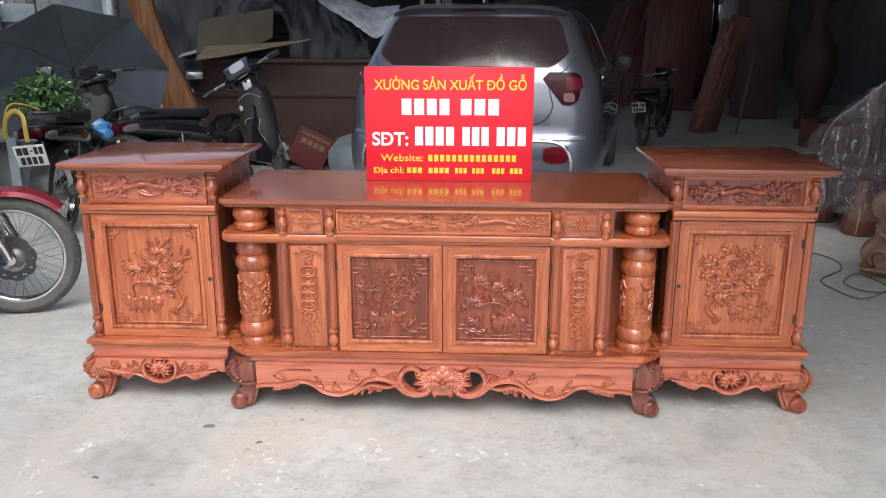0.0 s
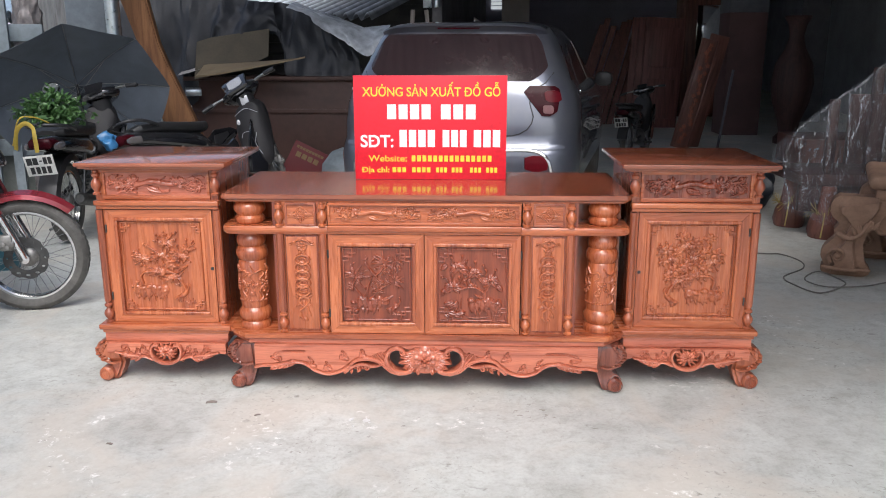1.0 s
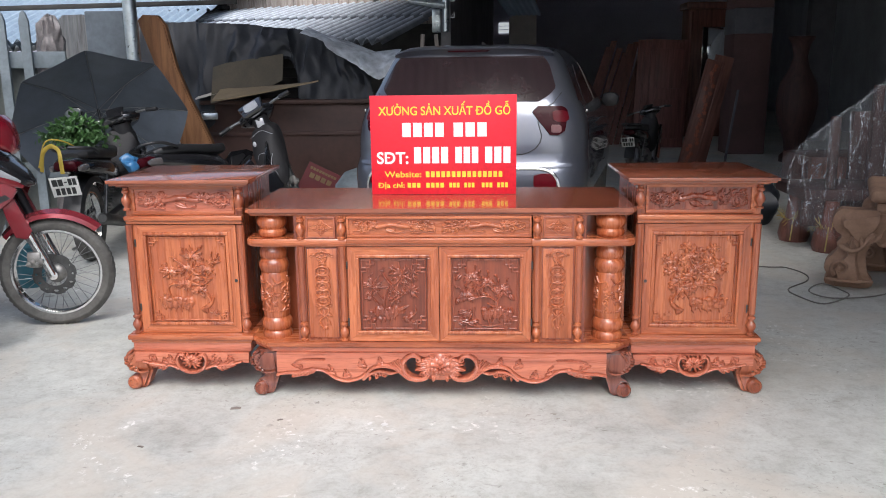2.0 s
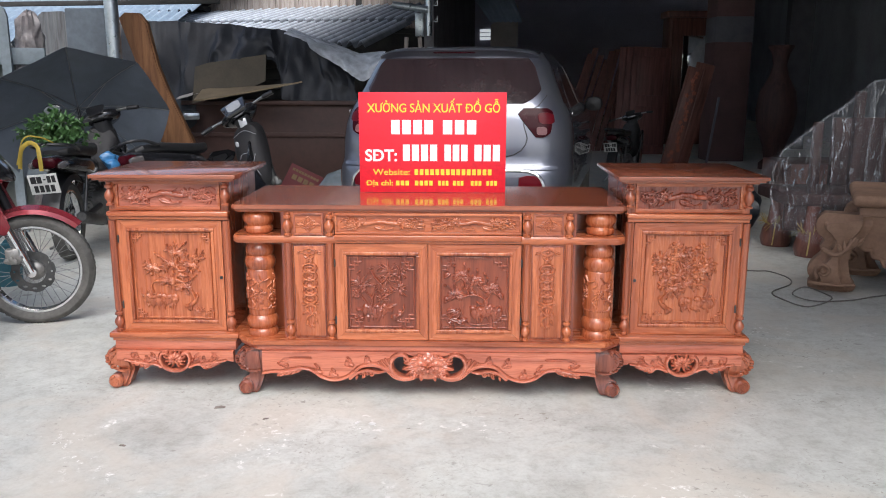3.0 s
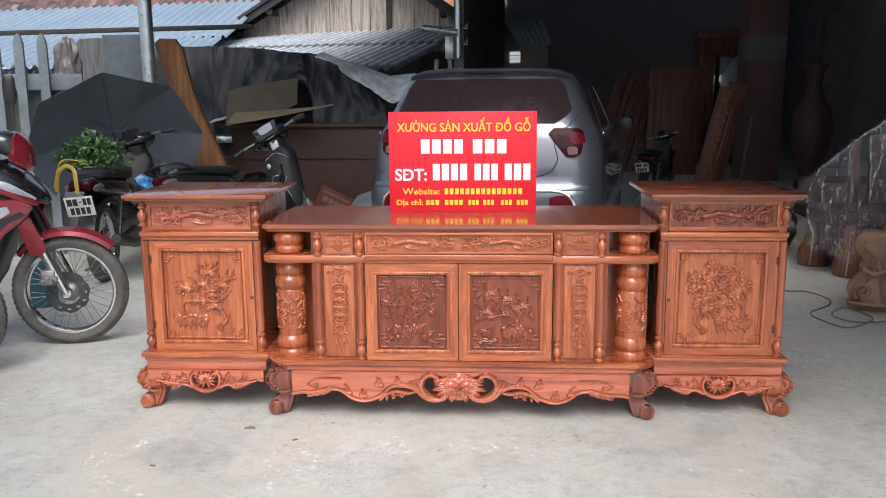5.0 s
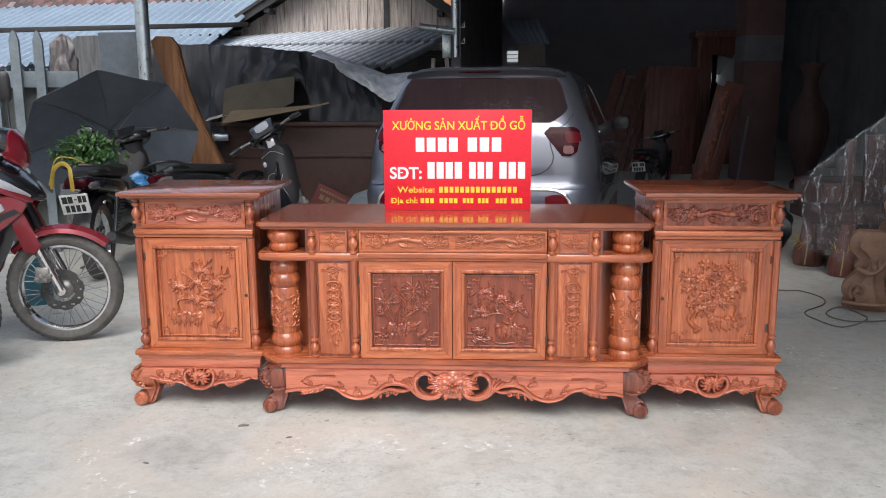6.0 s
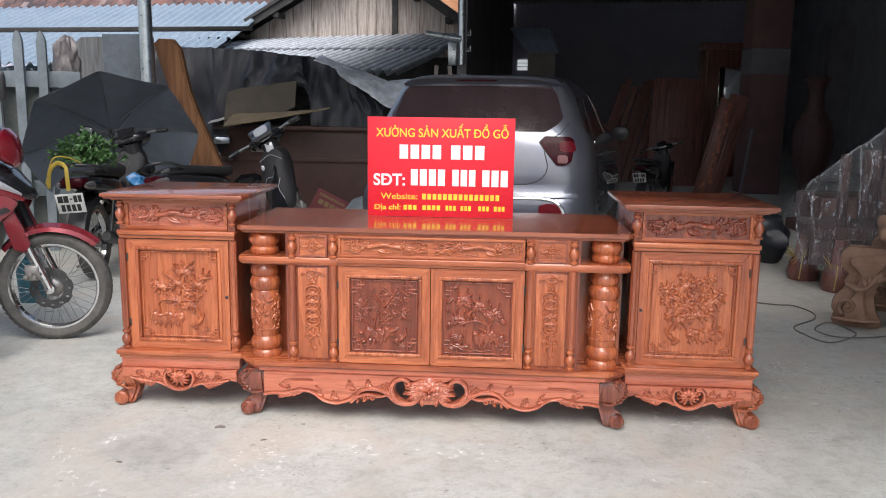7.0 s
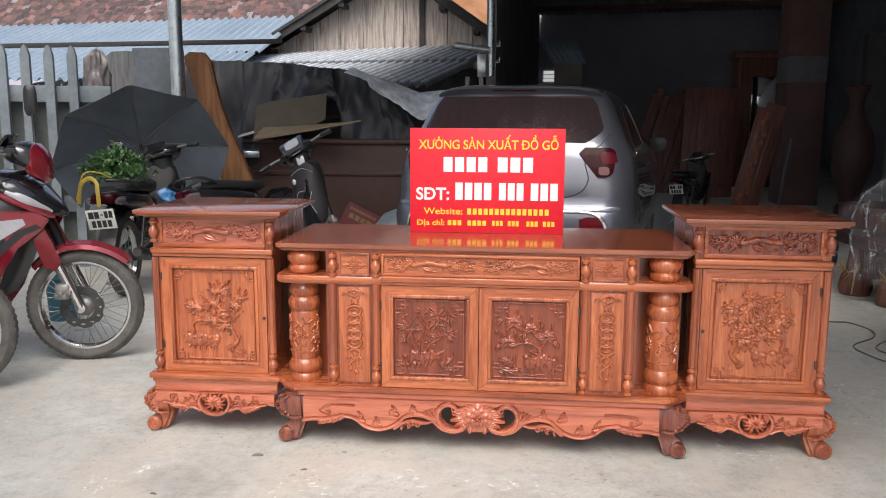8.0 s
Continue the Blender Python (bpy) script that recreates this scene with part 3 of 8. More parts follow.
                self.leaf(x + d * c * wide, z + d * s * 0.6, 0.62 * r * k * rng.uniform(0.75, 1.15), r * 0.17, h * (0.55 + 0.22 * tier), a + rng.uniform(-14, 14), rng.uniform(-0.12, 0.12) * r)
        for q in range(5):
            self.dome(x + 0.13 * r * (q - 2), z + 0.1 * r * (q % 2), 0.1 * r, 0.12 * r, h * 1.15)

    def bud(self, x, z, r, h, turn):
        c, s = math.cos(radians(turn)), math.sin(radians(turn))
        self.line([(x - 3.2 * r * c, z - 3.2 * r * s), (x - 1.5 * r * c + 0.4 * r * s, z - 1.5 * r * s - 0.4 * r * c), (x, z)], 0.35 * r, 0.3 * r, h * 0.6)
        self.dome(x, z, r, r * 0.85, h, turn)

    def fan(self, x, z, r, h, turn, spread, n):
        """Narrow leaves sprung from one point."""
        for k in range(n):
            self.leaf(x + 0.12 * r * rng.uniform(-1, 1), z + 0.12 * r * rng.uniform(-1, 1), r * rng.uniform(0.5, 1.1), r * 0.075, h * rng.uniform(0.7, 1), turn - spread / 2 + spread * k / (n - 1) + rng.uniform(-7, 7), rng.uniform(-0.12, 0.12) * r)

    def bank(self, x0, x1, z, h, rise=0.03, lumps=7):
        """A rocky bank: round lumps along the top and a fringe of hanging tufts below."""
        for k in range(lumps):
            x = x0 + (x1 - x0) * (k + 0.5) / lumps
            r = (x1 - x0) / lumps
            self.dome(x, z + rise * (0.3 + 0.4 * rng.random()), r * 0.8, rise * 0.62, h * rng.uniform(0.7, 1), rng.uniform(-25, 25))
            self.line([(x - 0.6 * r, z + rise * 0.4), (x, z + rise * 1.05), (x + 0.7 * r, z + rise * 0.5)], 0.0022, 0.0018, h * 1.05)
        for k in range(int(lumps * 2.2)):
            self.leaf(x0 + (x1 - x0) * rng.random(), z + rise * 0.25, rise * rng.uniform(0.5, 1.0), 0.0036, h * 0.8, rng.uniform(245, 295))

    def mesh(self, base=None):
        """The raised cells as a skin; with base, the depth of the board, as a solid that is cut away wherever nothing is raised."""
        keep = self.h > 0
        cell = keep[:-1, :-1] | keep[1:, :-1] | keep[:-1, 1:] | keep[1:, 1:]
        if base is not None:
            cell = keep[:-1, :-1] & keep[1:, :-1] & keep[:-1, 1:] & keep[1:, 1:]
        used = np.zeros(self.h.shape, bool)
        for i, j in ((0, 0), (1, 0), (0, 1), (1, 1)):
            used[i:self.nx - 1 + i, j:self.nz - 1 + j] |= cell
        number = np.full(self.h.shape, -1)
        number[used] = np.arange(used.sum())
        gx, gz = np.meshgrid(self.xs, self.zs, indexing="ij")
        front = np.column_stack((gx[used], -self.h[used], gz[used]))
        ii, jj = np.nonzero(cell)
        quads = np.column_stack((number[ii, jj], number[ii + 1, jj], number[ii + 1, jj + 1], number[ii, jj + 1]))
        if base is None:
            return front, quads
        n = len(front)
        back = front.copy()
        back[:, 1] = base
        pad = np.pad(cell, 1)
        walls = []
        for di, dj, c1, c2 in ((-1, 0, (0, 0), (0, 1)), (1, 0, (1, 1), (1, 0)), (0, -1, (1, 0), (0, 0)), (0, 1, (0, 1), (1, 1))):
            edge = cell & ~pad[1 + di:pad.shape[0] - 1 + di, 1 + dj:pad.shape[1] - 1 + dj]
            a, b2 = np.nonzero(edge)
            p, q = number[a + c1[0], b2 + c1[1]], number[a + c2[0], b2 + c2[1]]
            walls.append(np.column_stack((q, p, p + n, q + n)))
        return np.vstack((front, back)), np.vstack([quads] + walls)

    def part(self, name, y, material, parent, label="", bend=None, base=None, depth=1.0):
        self.h[self.h > 0] *= depth
        verts, quads = self.mesh(base)
        verts = verts + np.array((0, y, 0))
        if bend:
            verts = np.array([bend(*v) for v in verts])
        me = bpy.data.meshes.new(name)
        me.from_pydata(verts.tolist(), [], quads.tolist())
        me.polygons.foreach_set("use_smooth", [True] * len(me.polygons))
        if base is not None:
            me.set_sharp_from_angle(angle=radians(50))
        me.materials.append(material)
        ob = new(name, me)
        ob.parent = parent
        if label:
            ob["label"] = label
        return ob


def fret_frame(rel, x0, x1, z0, z1, w=0.0052, h=0.0068, key=0.041):
    """A raised line round a panel with two interlocked squares at each corner."""
    for a, b2, c2, e in ((x0 + key, x1 - key, z0, z0 + w), (x0 + key, x1 - key, z1 - w, z1), (x0, x0 + w, z0 + key, z1 - key), (x1 - w, x1, z0 + key, z1 - key)):
        rel.bar(a, b2, c2, e, h)
    k = key
    for cx, sx in ((x0, 1), (x1, -1)):
        for cz, sz in ((z0, 1), (z1, -1)):
            for u0, u1, v0, v1 in ((0, 0.7 * k, 0, w), (0, w, 0, 0.7 * k), (0.7 * k - w, 0.7 * k, 0, 0.7 * k), (0, 0.7 * k, 0.7 * k - w, 0.7 * k), (0.36 * k, k, 0.36 * k, 0.36 * k + w), (0.36 * k, 0.36 * k + w, 0.36 * k, k), (k - w, k, 0, 0.36 * k + w), (0, 0.36 * k + w, k - w, k)):
                rel.bar(cx + sx * u0, cx + sx * u1, cz + sz * v0, cz + sz * v1, h)


def garden_carving(rel, x0, x1, z0, z1, dense):
    """Relief of a flowering tree over a rocky bank with a bird at its foot; dense: the fuller tree, mirrored."""
    w, h = x1 - x0, z1 - z0
    P = lambda u, v: (x1 - u * w, z0 + v * h) if dense else (x0 + u * w, z0 + v * h)
    L = lambda *pts: [P(u, v) for u, v in pts]
    side = -1 if dense else 1
    for pts, r0, r1 in (((0.5, 0.4), (0.55, 0.5), (0.57, 0.58), (0.47, 0.64), (0.31, 0.74)), 0.0052, 0.003), (((0.57, 0.56), (0.66, 0.56), (0.78, 0.68), (0.92, 0.76)), 0.004, 0.0022), (((0.46, 0.63), (0.36, 0.57), (0.22, 0.6), (0.1, 0.62)), 0.0038, 0.002), (((0.53, 0.6), (0.56, 0.7), (0.56, 0.78), (0.66, 0.87)), 0.0034, 0.002), (((0.53, 0.46), (0.66, 0.42), (0.78, 0.48)), 0.0036, 0.002), (((0.22, 0.3), (0.2, 0.38), (0.26, 0.43), (0.38, 0.43), (0.5, 0.4)), 0.005, 0.004), (((0.7, 0.34), (0.76, 0.26), (0.76, 0.18), (0.64, 0.12)), 0.0045, 0.003):
        rel.line(L(*pts), r0, r1, 0.0075)
    for u, v, r in ((0.56, 0.77, 0.036), (0.47, 0.635, 0.034), (0.23, 0.59, 0.034), (0.74, 0.62, 0.034), (0.43, 0.44, 0.036), (0.64, 0.37, 0.034), (0.6, 0.52, 0.018), (0.84, 0.71, 0.018)):
        x, z = P(u, v)
        rel.peony(x, z - 0.006, r, 0.009)
        for k in range(9):
            a = rng.uniform(150, 390)
            d = r * rng.uniform(0.2, 0.9)
            rel.leaf(x + 1.3 * d * math.cos(radians(a)), z + 0.6 * d * math.sin(radians(a)), rng.uniform(0.012, 0.02), 0.0046, 0.007, a + rng.uniform(-40, 40), rng.uniform(-0.004, 0.004))
        for k in range(6):
            a = rng.uniform(0, 360)
            d = r * rng.uniform(0.9, 1.35)
            rel.bud(x + d * math.cos(radians(a)), z + d * math.sin(radians(a)), 0.0042, 0.007, a)
    for u, v, a in ((0.43, 0.86, 110), (0.27, 0.76, 120), (0.15, 0.63, 170), (0.82, 0.81, 70), (0.84, 0.7, 20), (0.69, 0.89, 60), (0.34, 0.72, 140), (0.8, 0.5, 20), (0.9, 0.79, 50)):
        x, z = P(u, v)
        rel.bud(x, z, 0.0056, 0.0085, a if not dense else 180 - a)
    if dense:
        for u, v, r in ((0.3, 0.86, 0.022), (0.62, 0.87, 0.022), (0.46, 0.8, 0.025), (0.18, 0.68, 0.026), (0.34, 0.68, 0.022), (0.8, 0.73, 0.026), (0.68, 0.7, 0.02), (0.3, 0.52, 0.026), (0.54, 0.54, 0.026), (0.7, 0.5, 0.026), (0.84, 0.6, 0.022), (0.56, 0.4, 0.024), (0.4, 0.58, 0.02), (0.78, 0.42, 0.02)):
            x, z = P(u, v)
            rel.blossom(x, z, r, 0.009, 5)
            for k in range(4):
                rel.leaf(x, z, r * rng.uniform(1.1, 1.6), 0.005, 0.006, rng.uniform(0, 360), rng.uniform(-0.006, 0.006))
    # bank, bird and small plants at the foot
    xa, xb = sorted((P(0.1, 0)[0], P(0.53, 0)[0]))
    rel.bank(xa, xb, P(0, 0.15)[1], 0.007, 0.036, 6)
    for u, v, r in ((0.3, 0.26, 0.016), (0.42, 0.24, 0.017), (0.22, 0.24, 0.014), (0.5, 0.21, 0.012)):
        rel.dome(*P(u, v), r, r * 0.7, 0.009, side * 15)
    for u, v, r in ((0.1, 0.2, 0.008), (0.14, 0.3, 0.008), (0.07, 0.26, 0.006)):
        rel.blossom(*P(u, v), r, 0.006)
    x, z = P(0.74, 0.17)
    rel.dome(x, z, 0.026, 0.01, 0.008, side * 40)
    for k in range(6):
        rel.leaf(x - side * 0.008, z - 0.004, 0.032, 0.0045, 0.006, (200 + 14 * k) if not dense else (340 - 14 * k))
    rel.line([(x + side * 0.014, z + 0.012), (x + side * 0.022, z + 0.03), (x + side * 0.016, z + 0.042)], 0.004, 0.0025, 0.007)
    rel.fan(*P(0.82, 0.06), 0.03, 0.005, 90, 150, 8)
    rel.fan(*P(0.66, 0.28), 0.02, 0.005, 60, 220, 7)


def bamboo_carving(rel, x0, x1, z0, z1):
    """Relief of bamboo with sprays of narrow leaves over rocks, a bird beside them."""
    w, h = x1 - x0, z1 - z0
    P = lambda u, v: (x0 + u * w, z0 + v * h)
    L = lambda *pts: [P(u, v) for u, v in pts]
    for pts, r0, r1 in (((0.33, 0.25), (0.36, 0.45), (0.42, 0.6)), 0.0048, 0.0036), (((0.33, 0.8), (0.4, 0.7), (0.5, 0.6)), 0.0058, 0.0044), (((0.4, 0.27), (0.48, 0.38), (0.6, 0.46), (0.76, 0.54)), 0.0036, 0.002), (((0.48, 0.62), (0.56, 0.68), (0.62, 0.76)), 0.0034, 0.002), (((0.34, 0.4), (0.24, 0.5), (0.17, 0.6)), 0.0032, 0.0018), (((0.3, 0.3), (0.22, 0.38), (0.16, 0.46)), 0.003, 0.0018):
        rel.line(L(*pts), r0, r1, 0.0075)
    for u, v, r, a, sp, n in ((0.62, 0.79, 0.052, 110, 250, 13), (0.8, 0.8, 0.04, 10, 220, 10), (0.58, 0.7, 0.03, 250, 160, 7), (0.17, 0.63, 0.052, 90, 260, 15), (0.2, 0.6, 0.034, 280, 200, 8), (0.14, 0.46, 0.04, 170, 260, 11), (0.5, 0.4, 0.036, 60, 250, 10), (0.64, 0.5, 0.036, 80, 200, 9), (0.78, 0.54, 0.042, 10, 240, 11), (0.42, 0.52, 0.024, 330, 160, 6), (0.34, 0.84, 0.02, 100, 160, 5)):
        rel.fan(*P(u, v), r, 0.0075, a, sp, n)
    for k in range(46):
        u, v = rng.uniform(0.06, 0.94), rng.uniform(0.36, 0.86)
        if (u - 0.62) ** 2 + (v - 0.3) ** 2 > 0.03:
            rel.leaf(*P(u, v), rng.uniform(0.014, 0.028), 0.0032, 0.0055, rng.uniform(0, 360), rng.uniform(-0.005, 0.005))
    xa, xb = P(0.2, 0)[0], P(0.56, 0)[0]
    rel.bank(xa, xb, P(0, 0.14)[1], 0.0085, 0.042, 5)
    for u, v, r in ((0.28, 0.28, 0.014), (0.42, 0.29, 0.014), (0.48, 0.23, 0.012), (0.34, 0.2, 0.013), (0.13, 0.24, 0.012), (0.08, 0.13, 0.012), (0.17, 0.12, 0.012)):
        rel.dome(*P(u, v), r, r * 0.62, 0.009, rng.uniform(-20, 20))
    for k in range(6):
        rel.line(L((0.57 + 0.018 * k, 0.21), (0.59 + 0.018 * k, 0.25), (0.57 + 0.02 * k, 0.29)), 0.0018, 0.0014, 0.006)
    rel.leaf(*P(0.56, 0.26), 0.05, 0.008, 0.007, 25)
    for u in (0.08, 0.15):
        rel.fan(*P(u, 0.12), 0.02, 0.006, 90, 200, 7)
    # bird with raised wing and long tail
    x, z = P(0.76, 0.16)
    rel.dome(x, z, 0.02, 0.0085, 0.0085, 35)
    rel.line([(x + 0.012, z + 0.01), (x + 0.022, z + 0.024), (x + 0.019, z + 0.036), (x + 0.021, z + 0.045)], 0.0045, 0.002, 0.008)
    for k in range(6):
        rel.leaf(x - 0.004, z, 0.03, 0.004, 0.0065, 185 + 15 * k)
        rel.leaf(x, z + 0.002, 0.024, 0.0035, 0.0065, 20 + 14 * k)
    rel.fan(*P(0.78, 0.06), 0.028, 0.0055, 90, 190, 9)


def blossom_carving(rel, x0, x1, z0, z1):
    """Relief of lotus-like blossoms with round buds on a looping bough, over rocks and broad leaves."""
    w, h = x1 - x0, z1 - z0
    P = lambda u, v: (x0 + u * w, z0 + v * h)
    L = lambda *pts: [P(u, v) for u, v in pts]
    for pts, r0, r1 in (((0.28, 0.42), (0.4, 0.46), (0.55, 0.46), (0.68, 0.38), (0.64, 0.32), (0.54, 0.36)), 0.0045, 0.003), (((0.66, 0.36), (0.74, 0.46), (0.8, 0.56)), 0.0045, 0.003), (((0.42, 0.47), (0.36, 0.58), (0.34, 0.68), (0.3, 0.78)), 0.0036, 0.0024), (((0.38, 0.56), (0.46, 0.62), (0.54, 0.7)), 0.003, 0.002), (((0.28, 0.42), (0.2, 0.46), (0.1, 0.58)), 0.003, 0.002), (((0.7, 0.4), (0.68, 0.3)), 0.005, 0.006):
        rel.line(L(*pts), r0, r1, 0.008)
    for u, v, r in ((0.29, 0.76, 0.036), (0.54, 0.68, 0.03), (0.78, 0.57, 0.034), (0.2, 0.49, 0.036)):
        x, z = P(u, v)
        rel.peony(x, z - 0.004, r, 0.0095, 1.15)
        for a in (200, 232, 305, 340):
            rel.leaf(x, z - 0.003, r * 1.1, r * 0.34, 0.0075, a + rng.uniform(-10, 10), rng.uniform(-0.005, 0.005))
        rel.dome(x, z, 0.007, 0.0055, 0.0112)
    for u, v, a in ((0.18, 0.88, 100), (0.34, 0.9, 80), (0.41, 0.83, 60), (0.54, 0.82, 90), (0.66, 0.77, 110), (0.71, 0.7, 80), (0.85, 0.71, 70), (0.04, 0.6, 160), (0.19, 0.62, 80), (0.07, 0.4, 230), (0.3, 0.6, 70), (0.46, 0.74, 90)):
        rel.bud(*P(u, v), 0.0066, 0.0095, a)
    for u, v, ln, wd, a in ((0.12, 0.78, 0.034, 0.012, 215), (0.88, 0.5, 0.034, 0.012, 300), (0.1, 0.44, 0.034, 0.012, 230), (0.46, 0.6, 0.03, 0.009, 250), (0.6, 0.6, 0.03, 0.009, 300), (0.32, 0.52, 0.028, 0.009, 40), (0.7, 0.5, 0.026, 0.008, 110), (0.44, 0.52, 0.024, 0.008, 330), (0.36, 0.7, 0.026, 0.008, 300)):
        rel.leaf(*P(u, v), ln, wd, 0.0075, a, 0.004)
    for k in range(9):
        rel.fan(*P(rng.uniform(0.4, 0.72), rng.uniform(0.44, 0.58)), 0.016, 0.006, rng.uniform(40, 140), 120, 4)
    rel.bank(P(0.46, 0)[0], P(0.93, 0)[0], P(0, 0.14)[1], 0.009, 0.042, 6)
    for u, v, r in ((0.48, 0.28, 0.014), (0.6, 0.26, 0.014), (0.7, 0.27, 0.012), (0.8, 0.26, 0.013), (0.89, 0.24, 0.012)):
        rel.dome(*P(u, v), r, r * 0.75, 0.0095, rng.uniform(-20, 20))
    rel.line(L((0.33, 0.3), (0.33, 0.16), (0.4, 0.06), (0.56, 0.03), (0.74, 0.05)), 0.002, 0.002, 0.004)
    # broad leaves in the corner
    for u, v, ln, wd, a in ((0.06, 0.22, 0.042, 0.012, 12), (0.12, 0.16, 0.05, 0.011, 28), (0.12, 0.12, 0.044, 0.012, -18), (0.2, 0.12, 0.04, 0.011, 50), (0.2, 0.1, 0.044, 0.012, -30), (0.26, 0.1, 0.036, 0.01, 0), (0.08, 0.09, 0.03, 0.009, -40), (0.26, 0.2, 0.024, 0.005, 80)):
        rel.leaf(*P(u, v), ln, wd, 0.0085, a, 0.004)


def drawer_carving(rel, x0, x1, z0, z1, tall=1.0):
    """Long relief: a smooth knotted branch to grip in the middle, flowers at its ends and tangled vines beyond."""
    w, h = x1 - x0, z1 - z0
    P = lambda u, v: (x0 + u * w, z0 + v * h)
    L = lambda *pts: [P(u, v) for u, v in pts]
    k = h / 0.08
    rel.line(L((0.3, 0.46), (0.38, 0.56), (0.48, 0.64), (0.56, 0.56), (0.66, 0.5)), 0.0105 * k, 0.011 * k, 0.012 * tall)
    rel.dome(*P(0.45, 0.63), 0.024 * k, 0.012 * k, 0.014 * tall, -8)
    rel.dome(*P(0.57, 0.55), 0.02 * k, 0.0115 * k, 0.0135 * tall, 10)
    rel.line(L((0.52, 0.6), (0.55, 0.74), (0.6, 0.86)), 0.004 * k, 0.002 * k, 0.009 * tall)
    rel.leaf(*P(0.4, 0.36), 0.06 * k, 0.014 * k, 0.008 * tall, -26, 0.008 * k)
    rel.line(L((0.52, 0.3), (0.48, 0.14), (0.55, 0.1), (0.62, 0.22)), 0.0026 * k, 0.0016 * k, 0.006 * tall)
    rel.curl(*P(0.62, 0.2), 0.0075 * k, 200, 1, 0.007 * tall)
    for u, v, r, a in ((0.26, 0.58, 0.038, 100), (0.71, 0.6, 0.038, 80)):
        for q in range(9):
            rel.leaf(*P(u, v - 0.08), r * k * rng.uniform(0.8, 1.1), 0.0068 * k, 0.011 * tall, a - 115 + 29 * q, rng.uniform(-0.005, 0.005))
        rel.dome(*P(u, v - 0.06), 0.01 * k, 0.009 * k, 0.013 * tall)
    for u0, u1, n in ((0.0, 0.3, 26), (0.66, 1.0, 28)):
        for q in range(n):
            u, v = rng.uniform(u0 + 0.03, u1 - 0.02), rng.uniform(0.16, 0.84)
            a = rng.uniform(0, 6.28)
            du, dv, s = 0.05 * math.cos(a), 0.2 * math.sin(a), rng.choice((-1, 1))
            clip = lambda q2: (min(max(q2[0], u0 + 0.005), u1 - 0.005), min(max(q2[1], 0.07), 0.93))
            rel.line(L(*[clip(c) for c in ((u - du, v - dv), (u - s * dv * 0.12, v + s * du * 2), (u + du, v + dv), (u + du * 0.8 + s * dv * 0.2, v + dv * 0.7 + s * du * 1.5))]), 0.0032 * k, 0.0014 * k, rng.uniform(0.006, 0.0095) * tall)
        for q in range(7):
            rel.leaf(*P(rng.uniform(u0 + 0.06, u1 - 0.06), rng.uniform(0.25, 0.75)), rng.uniform(0.014, 0.022) * k, 0.0042 * k, 0.009 * tall, rng.uniform(0, 360), 0.003)
        for q in range(4):
            rel.curl(*P(rng.uniform(u0 + 0.05, u1 - 0.05), rng.uniform(0.22, 0.78)), 0.0085 * k, rng.uniform(0, 360), rng.choice((-1, 1)), 0.0085 * tall, 0.28)


def coin_carving(rel, xc, z0, z1):
    """A hanging of five linked rings under a bow and a moulded arch, with a trailing leafy tassel."""
    h = z1 - z0
    F = lambda v: z0 + v * h
    for s in (-1, 1):
        rel.line([(xc - s * 0.002, F(0.985)), (xc + s * 0.02, F(0.965)), (xc + s * 0.034, F(0.93)), (xc + s * 0.046, F(0.925))], 0.0032, 0.0022, 0.005)
        rel.line([(xc + s * 0.044, F(0.945)), (xc + s * 0.03, F(0.955)), (xc + s * 0.022, F(0.93)), (xc, F(0.905))], 0.0022, 0.0018, 0.0045)
        rel.leaf(xc, F(0.865), 0.026, 0.008, 0.006, 90 - s * 62, s * 0.004)
        rel.leaf(xc, F(0.865), 0.022, 0.0065, 0.006, 270 + s * 40)
    rel.dome(xc, F(0.95), 0.008, 0.005, 0.006)
    rel.dome(xc, F(0.865), 0.006, 0.006, 0.0075)
    for k in range(5):
        z = F(0.755 - 0.088 * k)
        rel.ring(xc, z, 0.0275, 0.0185, 0.0036, 0.0058, 0.25)
        rel.ring(xc, z, 0.0135, 0.0075, 0.0024, 0.004, 0.25)
    rel.line([(xc - 0.012, F(0.35)), (xc + 0.02, F(0.3)), (xc + 0.006, F(0.22)), (xc - 0.016, F(0.17)), (xc - 0.01, F(0.1)), (xc, F(0.05))], 0.0055, 0.002, 0.0065)
    rel.line([(xc + 0.012, F(0.35)), (xc - 0.02, F(0.3)), (xc - 0.004, F(0.23)), (xc + 0.016, F(0.2)), (xc + 0.012, F(0.12))], 0.005, 0.002, 0.0065)
    for dx, v, a, ln in ((0.018, 0.33, 20, 0.02), (-0.018, 0.33, 160, 0.02), (0.012, 0.26, 320, 0.03), (-0.014, 0.26, 215, 0.026), (0.014, 0.18, 290, 0.03), (-0.012, 0.14, 240, 0.024), (0.0, 0.3, 270, 0.03), (0.002, 0.1, 300, 0.02)):
        rel.leaf(xc + dx, F(v), ln, 0.006, 0.006, a, 0.003)


BALUSTER = [(0.005, 0), (0.0125, 0.001), (0.013, 0.008), (0.008, 0.012), (0.0085, 0.018), (0.014, 0.028), (0.0165, 0.04), (0.014, 0.052), (0.008, 0.062), (0.0075, 0.068), (0.013, 0.073), (0.013, 0.081), (0.008, 0.086), (0.01, 0.094), (0.005, 0.095)]


def baluster(parent, x, y, z, scale=1.0, material=None):
    lathe(bm := mesh(), [(r * 1.2, h * scale) for r, h in BALUSTER], x, y, z, 18)
    return part("baluster", bm, material or wood_carved, parent)


